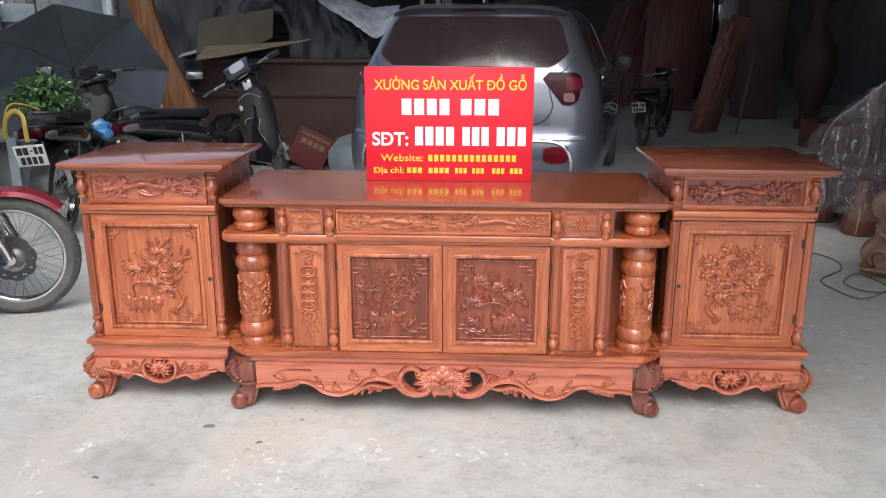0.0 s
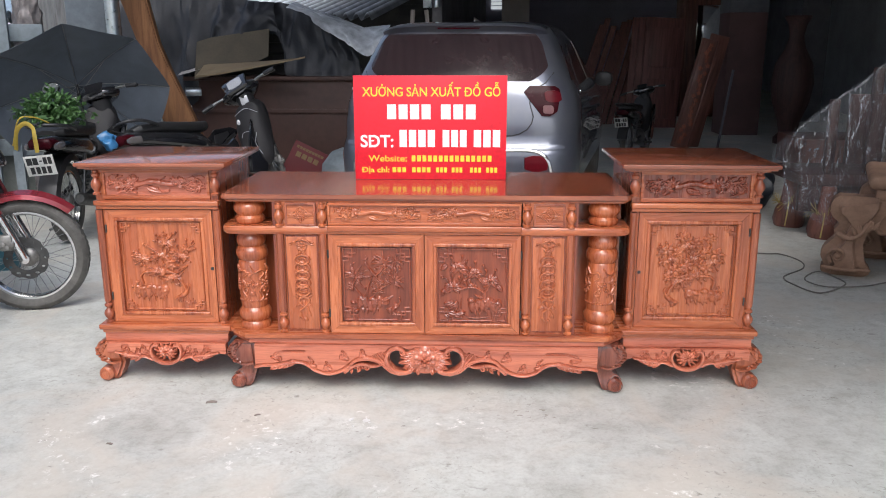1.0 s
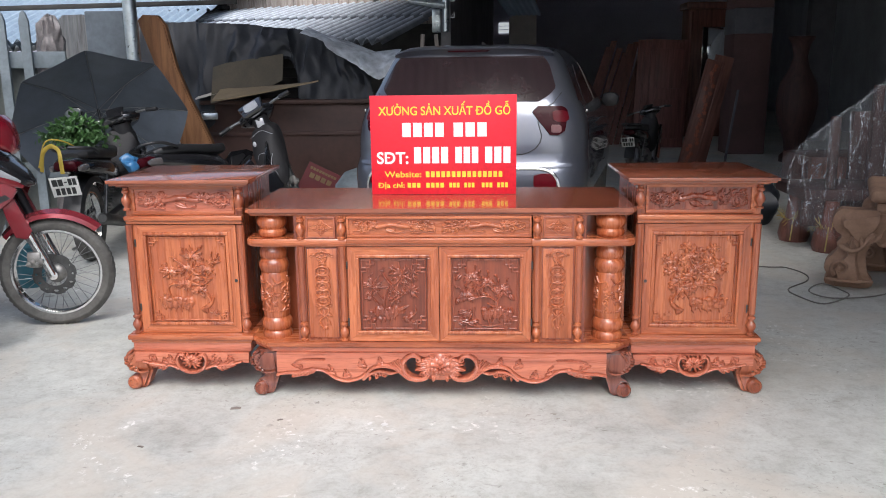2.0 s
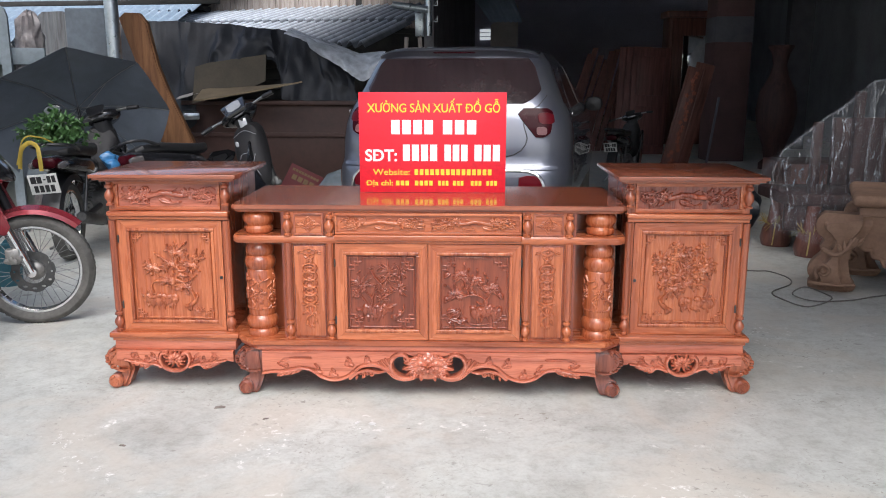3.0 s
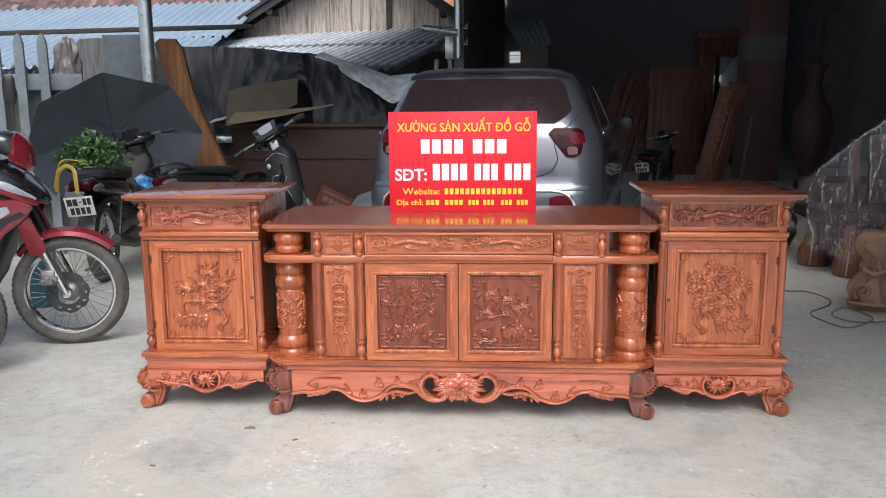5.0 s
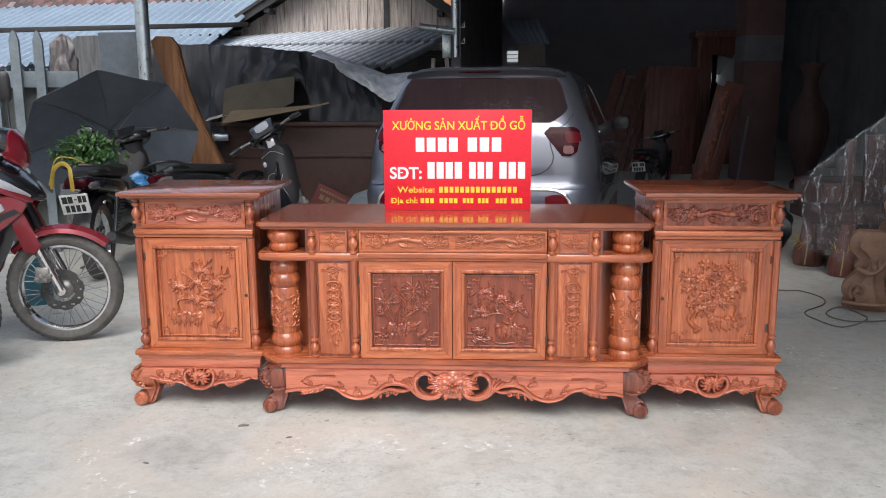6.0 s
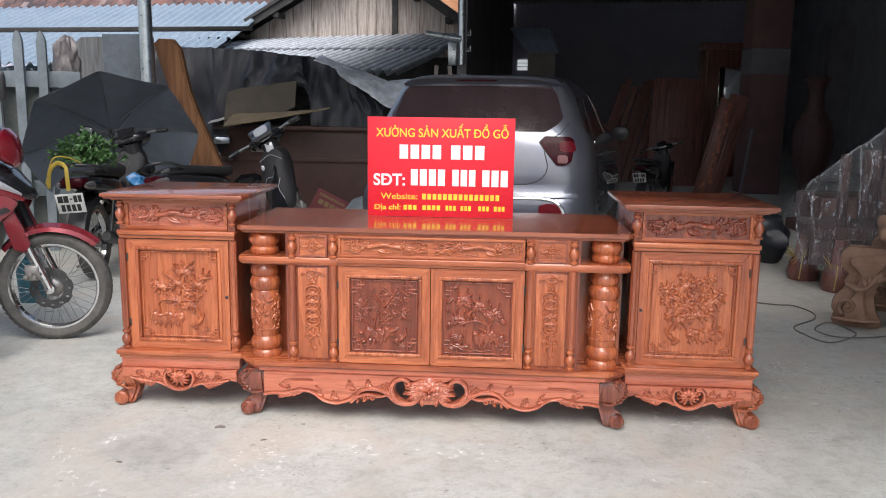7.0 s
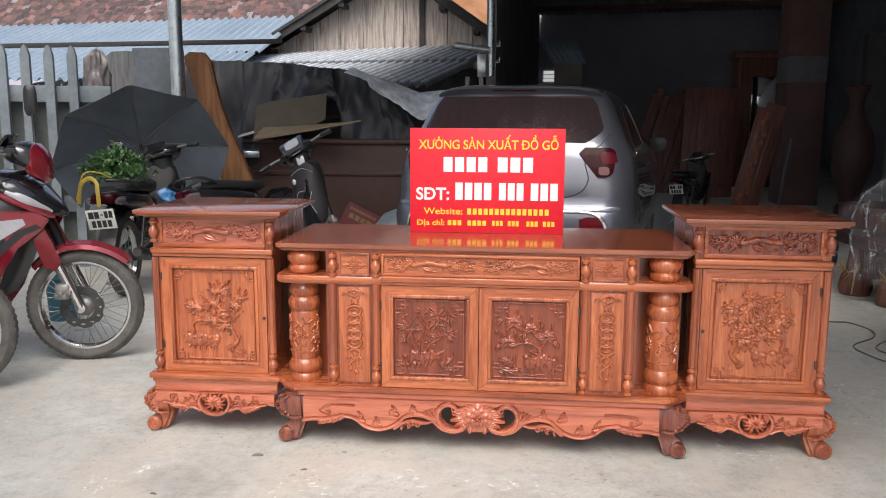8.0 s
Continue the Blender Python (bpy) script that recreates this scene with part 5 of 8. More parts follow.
def middle_unit(m):
    unit = thing("tv_sideboard", m, "low middle unit of the carved glossy wooden sideboard, doors closed", "sideboard")

    def plan(out, yb, cut):
        w = 0.757 + out
        return [(-w, yb), (-w, cut - out), (-w + cut, -out), (w - cut, -out), (w, cut - out), (w, yb)]

    def slab(bm, out, yb, cut, z0, z1):
        p = plan(out, yb, cut)
        vs = [[bm.verts.new((a, c, z)) for a, c in p] for z in (z0, z1)]
        for i in range(len(p)):
            j = (i + 1) % len(p)
            bm.faces.new((vs[0][i], vs[0][j], vs[1][j], vs[1][i]))
        bm.faces.new(vs[0][::-1])
        bm.faces.new(vs[1])
        bmesh.ops.bevel(bm, geom=[e for e in bm.edges if e.verts[0] in vs[1] + vs[0] and e.verts[1] in vs[1] + vs[0] and len(e.link_faces) == 2], offset=0.0035, segments=2, affect="EDGES")

    slab(bm := mesh(), 0.0, 0.57, 0.018, 0.748, 0.767)
    part("top", bm, wood_top, unit, "long polished top board with cut corners")
    slab(bm := mesh(), -0.01, 0.56, 0.018, 0.738, 0.748)
    part("top_moulding", bm, wood_across, unit)
    slab(bm := mesh(), 0.02, 0.55, 0.09, 0.212, 0.234)
    part("platform", bm, wood_across, unit)
    slab(bm := mesh(), 0.008, 0.54, 0.09, 0.19, 0.212)
    part("platform_moulding", bm, wood_red_lit, unit)
    # closed middle carcass and open ends
    bm = mesh()
    box(bm, -0.566, -0.55, 0.012, 0.52, 0.234, 0.738)
    box(bm, 0.55, 0.566, 0.012, 0.52, 0.234, 0.738)
    box(bm, -0.75, 0.75, 0.52, 0.535, 0.234, 0.738)
    box(bm, -0.55, 0.55, 0.03, 0.52, 0.622, 0.64)
    part("carcass", bm, wood_panel, unit)
    for s in (-1, 1):
        xa, xb = sorted((s * 0.566, s * 0.748))
        for z0, z1 in ((0.234, 0.619), (0.648, 0.738)):
            box(bm := mesh(), xa, xb, 0.17, 0.18, z0, z1)
            part("niche_back", bm, wood_side, unit)
    for s in (-1, 1):
        # shelf that wraps the pillar, with a rounded end
        bm = mesh()
        pts = [(s * 0.355, -0.004), (s * 0.72, -0.004), (s * 0.742, 0.004), (s * 0.756, 0.024), (s * 0.76, 0.05), (s * 0.757, 0.3), (s * 0.566, 0.3), (s * 0.566, 0.02), (s * 0.355, 0.02)]
        vs = [[bm.verts.new((a, c, z)) for a, c in pts] for z in (0.619, 0.626, 0.642, 0.648)]
        for i, v4 in enumerate(vs):
            k = 0.004 if i in (0, 3) else 0.0
            for v5 in v4:
                if v5.co.y < 0.06:
                    v5.co.y += k
                    v5.co.x -= s * k * (abs(v5.co.x) > 0.7)
        for a, b2 in zip(vs, vs[1:]):
            for i in range(len(pts)):
                j = (i + 1) % len(pts)
                bm.faces.new((a[i], a[j], b2[j], b2[i]))
        bm.faces.new(vs[0][::-1])
        bm.faces.new(vs[-1])
        part("shelf", bm, wood_across, unit)
        # pillar
        pillar = new("pillar")
        pillar.parent = unit
        pillar["label"] = "thick turned pillar carved with a grape vine"
        px, py = s * 0.668, 0.078
        lathe(bm := mesh(), PILLAR, px, py, 0.234, 36)
        part("shaft", bm, wood_up, pillar)
        lathe(bm := mesh(), CAPITAL, px, py, 0.232, 36)
        part("capital", bm, wood_up, pillar)
        rel = Relief(-0.135, 0.135, 0.338, 0.492)
        for k in range(4):
            u0 = -0.1 + 0.066 * k
            rel.line([(u0 - 0.03, 0.485), (u0 - 0.012, 0.462), (u0 + 0.014, 0.47), (u0 + 0.022, 0.452), (u0 + 0.004, 0.436), (u0 + 0.02, 0.412), (u0 + 0.004, 0.388), (u0 + 0.018, 0.365), (u0 + 0.008, 0.35)], 0.0034, 0.0022, 0.006)
            rel.line([(u0 - 0.012, 0.462), (u0 - 0.028, 0.45), (u0 - 0.026, 0.43)], 0.0024, 0.0016, 0.005)
            for q in range(8):
                rel.leaf(u0 + rng.uniform(-0.026, 0.03), rng.uniform(0.36, 0.482), rng.uniform(0.014, 0.024), 0.0055, 0.0058, rng.uniform(0, 360), 0.003)
            for q in range(11):
                rel.dome(u0 + 0.022 + (0.009 - 0.0007 * q) * math.sin(q * 2.4), 0.424 - 0.0042 * q, 0.0042, 0.0042, 0.0075)
            for q in range(7):
                rel.dome(u0 - 0.024 + (0.008 - 0.001 * q) * math.sin(q * 2.4), 0.428 - 0.0046 * q, 0.004, 0.004, 0.007)
        for q in range(26):
            rel.leaf(-0.13 + 0.0102 * q, 0.343, 0.011, 0.0036, 0.0042, 60)
        around = lambda x, y, z: (px + (0.053 - y) * math.sin(x / 0.053), py - (0.053 - y) * math.cos(x / 0.053), z)
        rel.part("vine_carving", 0.0, wood_up, pillar, "", around)
        # spindles beside the small drawer, posts beside the narrow panel
        for xs in (0.54, 0.379):
            baluster(unit, s * xs, 0.004, 0.647, 0.96, wood_up)
            fluted_post(unit, s * xs, 0.006, 0.318, 0.62, 0.0155)
            baluster(unit, s * xs, 0.004, 0.234, 0.9, wood_up)
        box(bm := mesh(), *sorted((s * 0.362, s * 0.55)), 0.012, 0.03, 0.234, 0.738)
        part("front_panel", bm, wood_up, unit)
        drawer = new("small_drawer")
        drawer.parent = unit
        xa, xb = sorted((s * 0.402, s * 0.516))
        bm = mesh()
        for a, b2, c2, e in ((xa, xb, 0.65, 0.657), (xa, xb, 0.729, 0.736), (xa, xa + 0.007, 0.657, 0.729), (xb - 0.007, xb, 0.657, 0.729)):
            box(bm, a, b2, -0.001, 0.012, c2, e, 0.0015)
        part("drawer_frame", bm, wood_dark, drawer)
        box(bm := mesh(), xa + 0.007, xb - 0.007, 0.004, 0.012, 0.657, 0.729)
        part("drawer_front", bm, wood_across, drawer)
        xc, zc = (xa + xb) / 2, 0.693
        rel = Relief(xa + 0.008, xb - 0.008, 0.658, 0.728, 0.0012)
        rel.blossom(xc, zc, 0.01, 0.006, 4, 45)
        for sx in (-1, 1):
            for sz in (-1, 1):
                d = lambda u, v2: (xc + sx * u, zc + sz * v2)
                rel.line([d(0.043, 0), d(0.031, 0.005), d(0.024, 0.012), d(0.013, 0.015), d(0.008, 0.023), d(0, 0.03)], 0.0026, 0.0022, 0.0045)
                rel.line([d(0.031, 0.002), d(0.02, 0.003), d(0.016, 0.009), d(0.021, 0.011)], 0.0022, 0.0016, 0.0045)
                rel.line([d(0.002, 0.022), d(0.003, 0.014), d(0.01, 0.011), d(0.011, 0.005)], 0.0022, 0.0016, 0.0045)
            rel.leaf(xc + sx * 0.014, zc, 0.026, 0.004, 0.005, 90 - sx * 90)
            rel.leaf(xc, zc + sx * 0.01, 0.018, 0.004, 0.005, sx * 90)
        rel.part("carving", 0.004, wood_across, drawer)
        # narrow hanging-coin panel
        panel = new("narrow_panel")
        panel.parent = unit
        xa, xb = sorted((s * 0.398, s * 0.521))
        box(bm := mesh(), xa, xb, 0.006, 0.0115, 0.243, 0.612, 0.001)
        part("edge", bm, wood_panel, panel)
        box(bm := mesh(), xa + 0.004, xb - 0.004, 0.001, 0.006, 0.247, 0.608, 0.0015)
        part("board", bm, wood_up, panel)
        coin_carving(rel := Relief(xa + 0.005, xb - 0.005, 0.25, 0.608, 0.0012), xc, 0.262, 0.605)
        rel.part("carving", 0.001, wood_up, panel, "relief of linked coins and leaves", depth=1.4)
        scroll_leg(unit, s * 0.738, 0.045, s, 0.19, 1.05)
        box(bm := mesh(), s * 0.68 - 0.03, s * 0.68 + 0.03, 0.46, 0.52, 0.0, 0.19, 0.008)
        part("back_leg", bm, wood_leg, unit)
    # long drawer
    drawer = new("long_drawer")
    drawer.parent = unit
    bm = mesh()
    for a, b2, c2, e in ((-0.356, 0.356, 0.656, 0.666), (-0.356, 0.356, 0.729, 0.738), (-0.356, -0.347, 0.666, 0.729), (0.347, 0.356, 0.666, 0.729)):
        box(bm, a, b2, -0.012, 0.03, c2, e, 0.002)
    part("drawer_frame", bm, wood_across, drawer)
    box(bm := mesh(), -0.347, 0.347, -0.002, 0.012, 0.666, 0.729)
    part("drawer_front", bm, wood_across, drawer)
    rel = Relief(-0.342, 0.342, 0.667, 0.728)
    drawer_carving(rel, -0.335, -0.012, 0.669, 0.727, 0.75)
    drawer_carving(rel, 0.335, 0.012, 0.669, 0.727, 0.75)
    rel.part("carving", -0.002, wood_across, drawer, "shallow vine relief with two grips", depth=1.35)
    bm = mesh()
    box(bm, -0.358, 0.358, -0.02, 0.03, 0.632, 0.655, 0.005, seg=3)
    box(bm, -0.355, 0.355, -0.012, 0.03, 0.622, 0.632, 0.002)
    part("middle_rail", bm, wood_across, unit)
    framed_door(unit, "door", -0.357, -0.0015, 0.236, 0.62, -0.008, 0.043, bamboo_carving, wood_ground, wood_panel, "closed door with darker sunk panel, bamboo relief", 0.041, 0.054)
    door = framed_door(unit, "door", 0.0015, 0.357, 0.236, 0.62, -0.008, 0.043, blossom_carving, wood_ground, wood_panel, "closed door with darker sunk panel, blossom relief", 0.041, 0.054)
    for s in (-1, 1):
        for z in (0.3, 0.53):
            hinge(unit, s * 0.3595, -0.008, z)
    # scalloped apron, pierced beside its central flower
    at = lambda a, b2: (a * 0.000725, 0.19 - b2 * 0.000725)
    low = [(-904, -2), (-904, 120), (-850, 122), (-816, 134), (-790, 140), (-760, 130), (-730, 122), (-700, 106), (-650, 104), (-618, 120), (-580, 148), (-530, 164), (-486, 162), (-440, 146), (-400, 128), (-360, 138), (-310, 136), (-268, 118), (-230, 106), (-196, 128), (-160, 152), (-120, 158), (-80, 150), (-40, 152), (0, 156)]
    holes = []
    for s in (-1, 1):
        for loop in (((80, 24), (120, 16), (168, 34), (188, 72), (176, 110), (140, 136), (96, 134), (70, 104), (60, 60)), ((238, 104), (270, 86), (316, 78), (360, 90), (392, 114), (360, 112), (330, 104), (290, 108), (262, 112))):
            pts = curve_pts([(s * a * 0.000725, 0, 0.19 - b2 * 0.000725) for a, b2 in loop + loop[:1]], 4)[:-1]
            holes.append([(p.x, p.z) for p in pts])
    carved_apron(unit, half_mirror([at(*p) for p in low]), holes, -0.012, 0.026, long_apron_carving, 0.19, "scalloped apron pierced beside a large carved flower")
    return unit


middle_unit(pose(0.006, 2.905, 0))


# ---- the red sign on the sideboard ----
def text_mesh(text, size, bold=0.0):
    cu = bpy.data.curves.new("lettering", "FONT")
    cu.body, cu.size, cu.extrude, cu.offset = text, size, 0.0006, bold
    tmp = bpy.data.objects.new("lettering", cu)
    scene.collection.objects.link(tmp)
    bpy.context.view_layer.update()
    me = bpy.data.meshes.new_from_object(tmp.evaluated_get(bpy.context.evaluated_depsgraph_get()))
    bpy.data.objects.remove(tmp)
    return me


def right_end(text, size):
    return max(v.co.x for v in text_mesh(text, size).vertices)


def letters(text, size, x0, x1, z, y, material, parent, bold=0.0, strokes=()):
    """A line of lettering from x0 to x1 on the base line z. strokes: boxes in em units from the right end of a part of the text,
    for the bars and horns that the built-in letters lack: (that part, x, width, height above the base line, thickness)."""
    me = text_mesh(text, size, bold)
    bm = mesh()
    bm.from_mesh(me)
    lo, hi = min(v.co.x for v in bm.verts), max(v.co.x for v in bm.verts)
    for upto, dx, w, h, t in strokes:
        e = right_end(upto, size)
        box(bm, e + dx * size, e + (dx + w) * size, h * size, (h + t) * size, -0.0006, 0.0006)
    k = (x1 - x0) / (hi - lo)
    bmesh.ops.transform(bm, matrix=Matrix(((k, 0, 0, x0 - lo * k), (0, 0, -1, y), (0, 1, 0, z), (0, 0, 0, 1))), verts=bm.verts)
    return part("lettering", bm, material, parent, "", 0)


def bars(parent, material, x0, x1, z0, z1, y, count, gap=0.22, skip=()):
    """Plain bars in place of characters, each a part of its own."""
    w = (x1 - x0) / count
    for k in range(count):
        if k not in skip:
            bm = box(mesh(), x0 + w * (k + gap / 2), x0 + w * (k + 1 - gap / 2), y - 0.0012, y, z0, z1)
            part("letter_bar", bm, material, parent, "", 0)


sign = thing("sign_board", pose(0.011, 3.262, 0.767), "red printed sign board with yellow and white lettering, standing upright", "sign")
box(bm := mesh(), -0.306, 0.306, 0, 0.008, 0.001, 0.416, 0.001)
part("panel", bm, sign_red, sign)
X = lambda px: -0.306 + 0.612 * (px - 645) / 299
Z = lambda py: 0.416 - 0.416 * (py - 118) / 206
letters("XUỎNG SẢN XUẤT DỒ GỖ", 0.05, X(662), X(931), Z(158), -0.0006, sign_yellow, sign, 0.0007, (("XU", -0.02, 0.12, 0.66, 0.07), ("XU", 0.05, 0.05, 0.7, 0.1), ("XUỎ", -0.1, 0.13, 0.62, 0.07), ("XUỎ", -0.02, 0.05, 0.66, 0.1), ("XUỎNG SẢN XUẤT D", -0.72, 0.36, 0.33, 0.07)))
bars(sign, sign_white, X(708), X(798), Z(203), Z(174), 0, 4)
bars(sign, sign_white, X(813), X(886), Z(203), Z(174), 0, 3)
letters("SDT:", 0.068, X(657), X(722), Z(258), -0.0006, sign_white, sign, 0.0016, (("SD", -0.61, 0.28, 0.33, 0.07),))
bars(sign, sign_white, X(732), X(806), Z(258), Z(224), 0, 4)
bars(sign, sign_white, X(817), X(868), Z(258), Z(224), 0, 3)
bars(sign, sign_white, X(878), X(934), Z(258), Z(224), 0, 3)
letters("Website:", 0.036, X(672), X(748), Z(287), -0.0006, sign_yellow, sign, 0.0003)
bars(sign, sign_yellow, X(756), X(917), Z(287), Z(275), 0, 15, 0.3)
letters("Dịa chỉ:", 0.03, X(659), X(713), Z(309), -0.0006, sign_yellow, sign, 0.0005, (("D", -0.72, 0.36, 0.33, 0.07),))
bars(sign, sign_yellow, X(718), X(796), Z(309), Z(299), 0, 8, 0.26, (3,))
bars(sign, sign_yellow, X(805), X(859), Z(309), Z(299), 0, 7, 0.26, (3,))
bars(sign, sign_yellow, X(872), X(928), Z(309), Z(299), 0, 7, 0.26, (3,))
bm = mesh()
prism(bm, [(-0.03, 0.0), (0.03, 0.0), (0.015, 0.3), (-0.015, 0.3)], 0.0, 0.004)
strut = part("strut", bm, black_plastic, sign)
strut.matrix_basis = pose(0, 0.1, 0.002, 17, 0, 0)


# ---- the car ----
def car(m):
    c = thing("car", m, "silver hatchback parked with its tail outwards, dark tinted glass", "car")
    table = [(0.2, 0.76, 0.12, 3.45), (0.28, 0.815, 0.04, 3.52), (0.4, 0.84, 0.0, 3.57), (0.53, 0.847, 0.0, 3.6), (0.6, 0.843, 0.012, 3.58), (0.66, 0.836, 0.05, 3.56), (0.78, 0.836, 0.062, 3.5), (0.9, 0.824, 0.085, 3.3), (0.99, 0.8, 0.11, 2.9), (1.06, 0.764, 0.14, 2.6), (1.2, 0.7, 0.215, 2.25), (1.34, 0.64, 0.29, 2.0), (1.4, 0.6, 0.325, 1.9), (1.435, 0.545, 0.36, 1.8), (1.455, 0.44, 0.46, 1.7), (1.464, 0.25, 0.7, 1.5)]
    zs = [r[0] for r in table]
    F0 = 0.8

    def at(z):
        return [float(np.interp(z, zs, [r[k] for r in table])) for k in (1, 2, 3)]

    def bow(a, depth):
        """How far an end of the body falls back at the share a of its half width: a slight bow and a rounded corner."""
        turn = max(0.0, a - F0) / (1 - F0)
        return 0.07 * a * a + depth * (1 - math.sqrt(max(0.0, 1 - turn * turn)))

    def rear(f, z, out=0.0):
        w, r, fr = at(z)
        a = min(1.0, abs(f))
        return Vector(((w + out) * f, r + bow(a, 0.2) - out * (1 - max(0.0, a - F0) / (1 - F0)), z))

    def flank(y, z, out=0.0, side=1):
        w, r, fr = at(z)
        near = min(1.0, max(0.0, (y - r - 0.045) / 0.225))
        ahead = min(1.0, max(0.0, (fr - 0.07 - y) / 0.5))
        round_off = lambda t: F0 + (1 - F0) * math.sqrt(max(0.0, 1 - (1 - t) ** 2))
        return Vector((side * (w * min(round_off(near), round_off(ahead)) + out), y, z))

    def patch(f0, f1, z0, z1, out, shape=None, nu=22, nz=9, on=rear, **kw):
        """A skin on the body; shape(t) gives how far in its left and right ends come at height t."""
        bm = mesh()
        grids = []
        for o in (out, -0.012):
            g = []
            for j in range(nz + 1):
                t = j / nz
                a, b2 = shape(t) if shape else (0, 0)
                g.append([bm.verts.new(on(f0 + a + (f1 - b2 - f0 - a) * i / nu, z0 + (z1 - z0) * t, o, **kw)) for i in range(nu + 1)])
            grids.append(g)
        for g in grids[:1]:
            for j in range(nz):
                for i in range(nu):
                    bm.faces.new((g[j][i], g[j][i + 1], g[j + 1][i + 1], g[j + 1][i]))
        g, h = grids
        edge = [(0, i) for i in range(nu)] + [(j, nu) for j in range(nz)] + [(nz, i) for i in range(nu, 0, -1)] + [(j, 0) for j in range(nz, 0, -1)]
        for k in range(len(edge)):
            a, b2 = edge[k], edge[(k + 1) % len(edge)]
            bm.faces.new((g[a[0]][a[1]], g[b2[0]][b2[1]], h[b2[0]][b2[1]], h[a[0]][a[1]]))
        loose = [v for v in bm.verts if not v.link_faces]
        bmesh.ops.delete(bm, geom=loose, context="VERTS")
        return bm

    # body shell, sliced from sill to roof
    bm = mesh()
    zz = [0.2, 0.24, 0.28, 0.34, 0.4, 0.47, 0.53, 0.57, 0.6, 0.63, 0.66, 0.72, 0.78, 0.84, 0.9, 0.95, 0.99, 1.06, 1.13, 1.2, 1.27, 1.34, 1.37, 1.4, 1.42, 1.435, 1.446, 1.455, 1.464]
    fs = [math.copysign(F0 + (1 - F0) * math.sin(math.pi / 2 * (abs(f) - F0) / (1 - F0)), f) if abs(f) > F0 else f for f in [-1 + k / 20 for k in range(41)]]
    loops = []
    for z in zz:
        w, r, fr = at(z)
        ring = [tuple(rear(f, z)) for f in fs]
        ya, yb = r + 0.27, fr - 0.57
        ring += [(w, ya + (yb - ya) * k / 8, z) for k in range(1, 8)]
        ring += [(w * f, fr - bow(abs(f), 0.5), z) for f in fs[::-1]]
        ring += [(-w, yb + (ya - yb) * k / 8, z) for k in range(1, 8)]
        loops.append(ring)
    rings(bm, loops)
    body = part("body", bm, silver, c)
    ease = lambda p: (lambda t: (p * (1 - (1 - (2 * t - 1) ** 4) ** 0.25), p * (1 - (1 - (2 * t - 1) ** 4) ** 0.25)))
    part("rear_window", patch(-0.885, 0.885, 1.065, 1.372, 0.005, lambda t: (0.02 + 0.36 * max(0.0, 0.34 - t) ** 1.6 * 3 + 0.16 * max(0.0, t - 0.8), 0.02 + 0.36 * max(0.0, 0.34 - t) ** 1.6 * 3 + 0.16 * max(0.0, t - 0.8)), 34, 18), car_glass, c, "dark tinted rear window")
    for s in (-1, 1):
        a, b2 = sorted((s * 0.6, s * 0.91))
        ends = lambda t: (0.17 * max(0.0, 0.8 - t) ** 1.15 + 0.32 * max(0.0, t - 0.8), 0.01 + 0.065 * (1 - t) + 0.05 * max(0.0, 0.12 - t) * 8 + 0.04 * max(0.0, t - 0.9) * 10)
        tip = lambda t: ends(t) if s > 0 else ends(t)[::-1]
        lamp = part("tail_light", patch(a, b2, 0.84, 1.034, 0.012, tip, 18, 14), red_lens, c, "dark red tail light")
        a, b2 = sorted((s * 0.735, s * 0.815))
        part("reverse_lens", patch(a, b2, 0.857, 0.91, 0.016, ease(0.015), 8, 6), pink_lens, lamp, "pale reversing lens")
        a, b2 = sorted((s * 0.76, s * 0.885))
        part("lens", patch(a, b2, 0.93, 1.005, 0.016, ease(0.03), 8, 6), bright_lens, lamp, "brighter red stop lamp lens")
        arc = [rear(s * f, z, 0.012) for f, z in ((0.3, 0.612), (0.47, 0.617), (0.6, 0.618), (0.69, 0.61), (0.745, 0.588), (0.78, 0.55), (0.8, 0.5), (0.805, 0.45), (0.8, 0.4))]
        tube(bm := mesh(), curve_pts(arc, 4), 0.011, 8)
        part("bumper_trim", bm, chrome, c, "bright strip round the fog light pocket")
        a, b2 = sorted((s * 0.3, s * 0.785))
        part("bumper_insert", patch(a, b2, 0.4, 0.605, 0.004, ease(0.05), 16, 10), dark_silver, c)
        a, b2 = sorted((s * 0.6, s * 0.775))
        part("reflector", patch(a, b2, 0.48, 0.585, 0.016, ease(0.06), 10, 8), bright_lens, c, "red rear reflector")
        lathe(bm := mesh(), [(0.004, -0.006), (0.012, -0.004), (0.012, 0.004)], s * 0.83, 0.42, 0.99, 14, "x")
        part("fuel_cap" if s > 0 else "marker", bm, chrome, c)
        part("rear_door_window", patch(0.78, 1.6, 1.02, 1.31, 0.004, lambda t: (0.28 * t, 0.05 + 0.1 * t), 14, 9, on=flank, side=s), car_glass, c)
        part("front_door_window", patch(1.66, 2.3, 1.02, 1.33, 0.004, lambda t: (0.0, 0.15 * t + 0.12), 14, 9, on=flank, side=s), car_glass, c)
        part("quarter_window", patch(0.44, 0.7, 1.06, 1.3, 0.004, lambda t: (0.24 * t, 0.0), 8, 6, on=flank, side=s), car_glass, c)
        mir = part("mirror", superloft(mesh(), [(-0.05, 0, 0.02, 0.02), (-0.03, 0, 0.07, 0.06), (0.02, 0, 0.08, 0.065), (0.06, 0, 0.04, 0.03)], 14), black_plastic, c)
        mir.matrix_basis = pose(s * 0.88, 2.3, 1.0, 0, 0, 90)
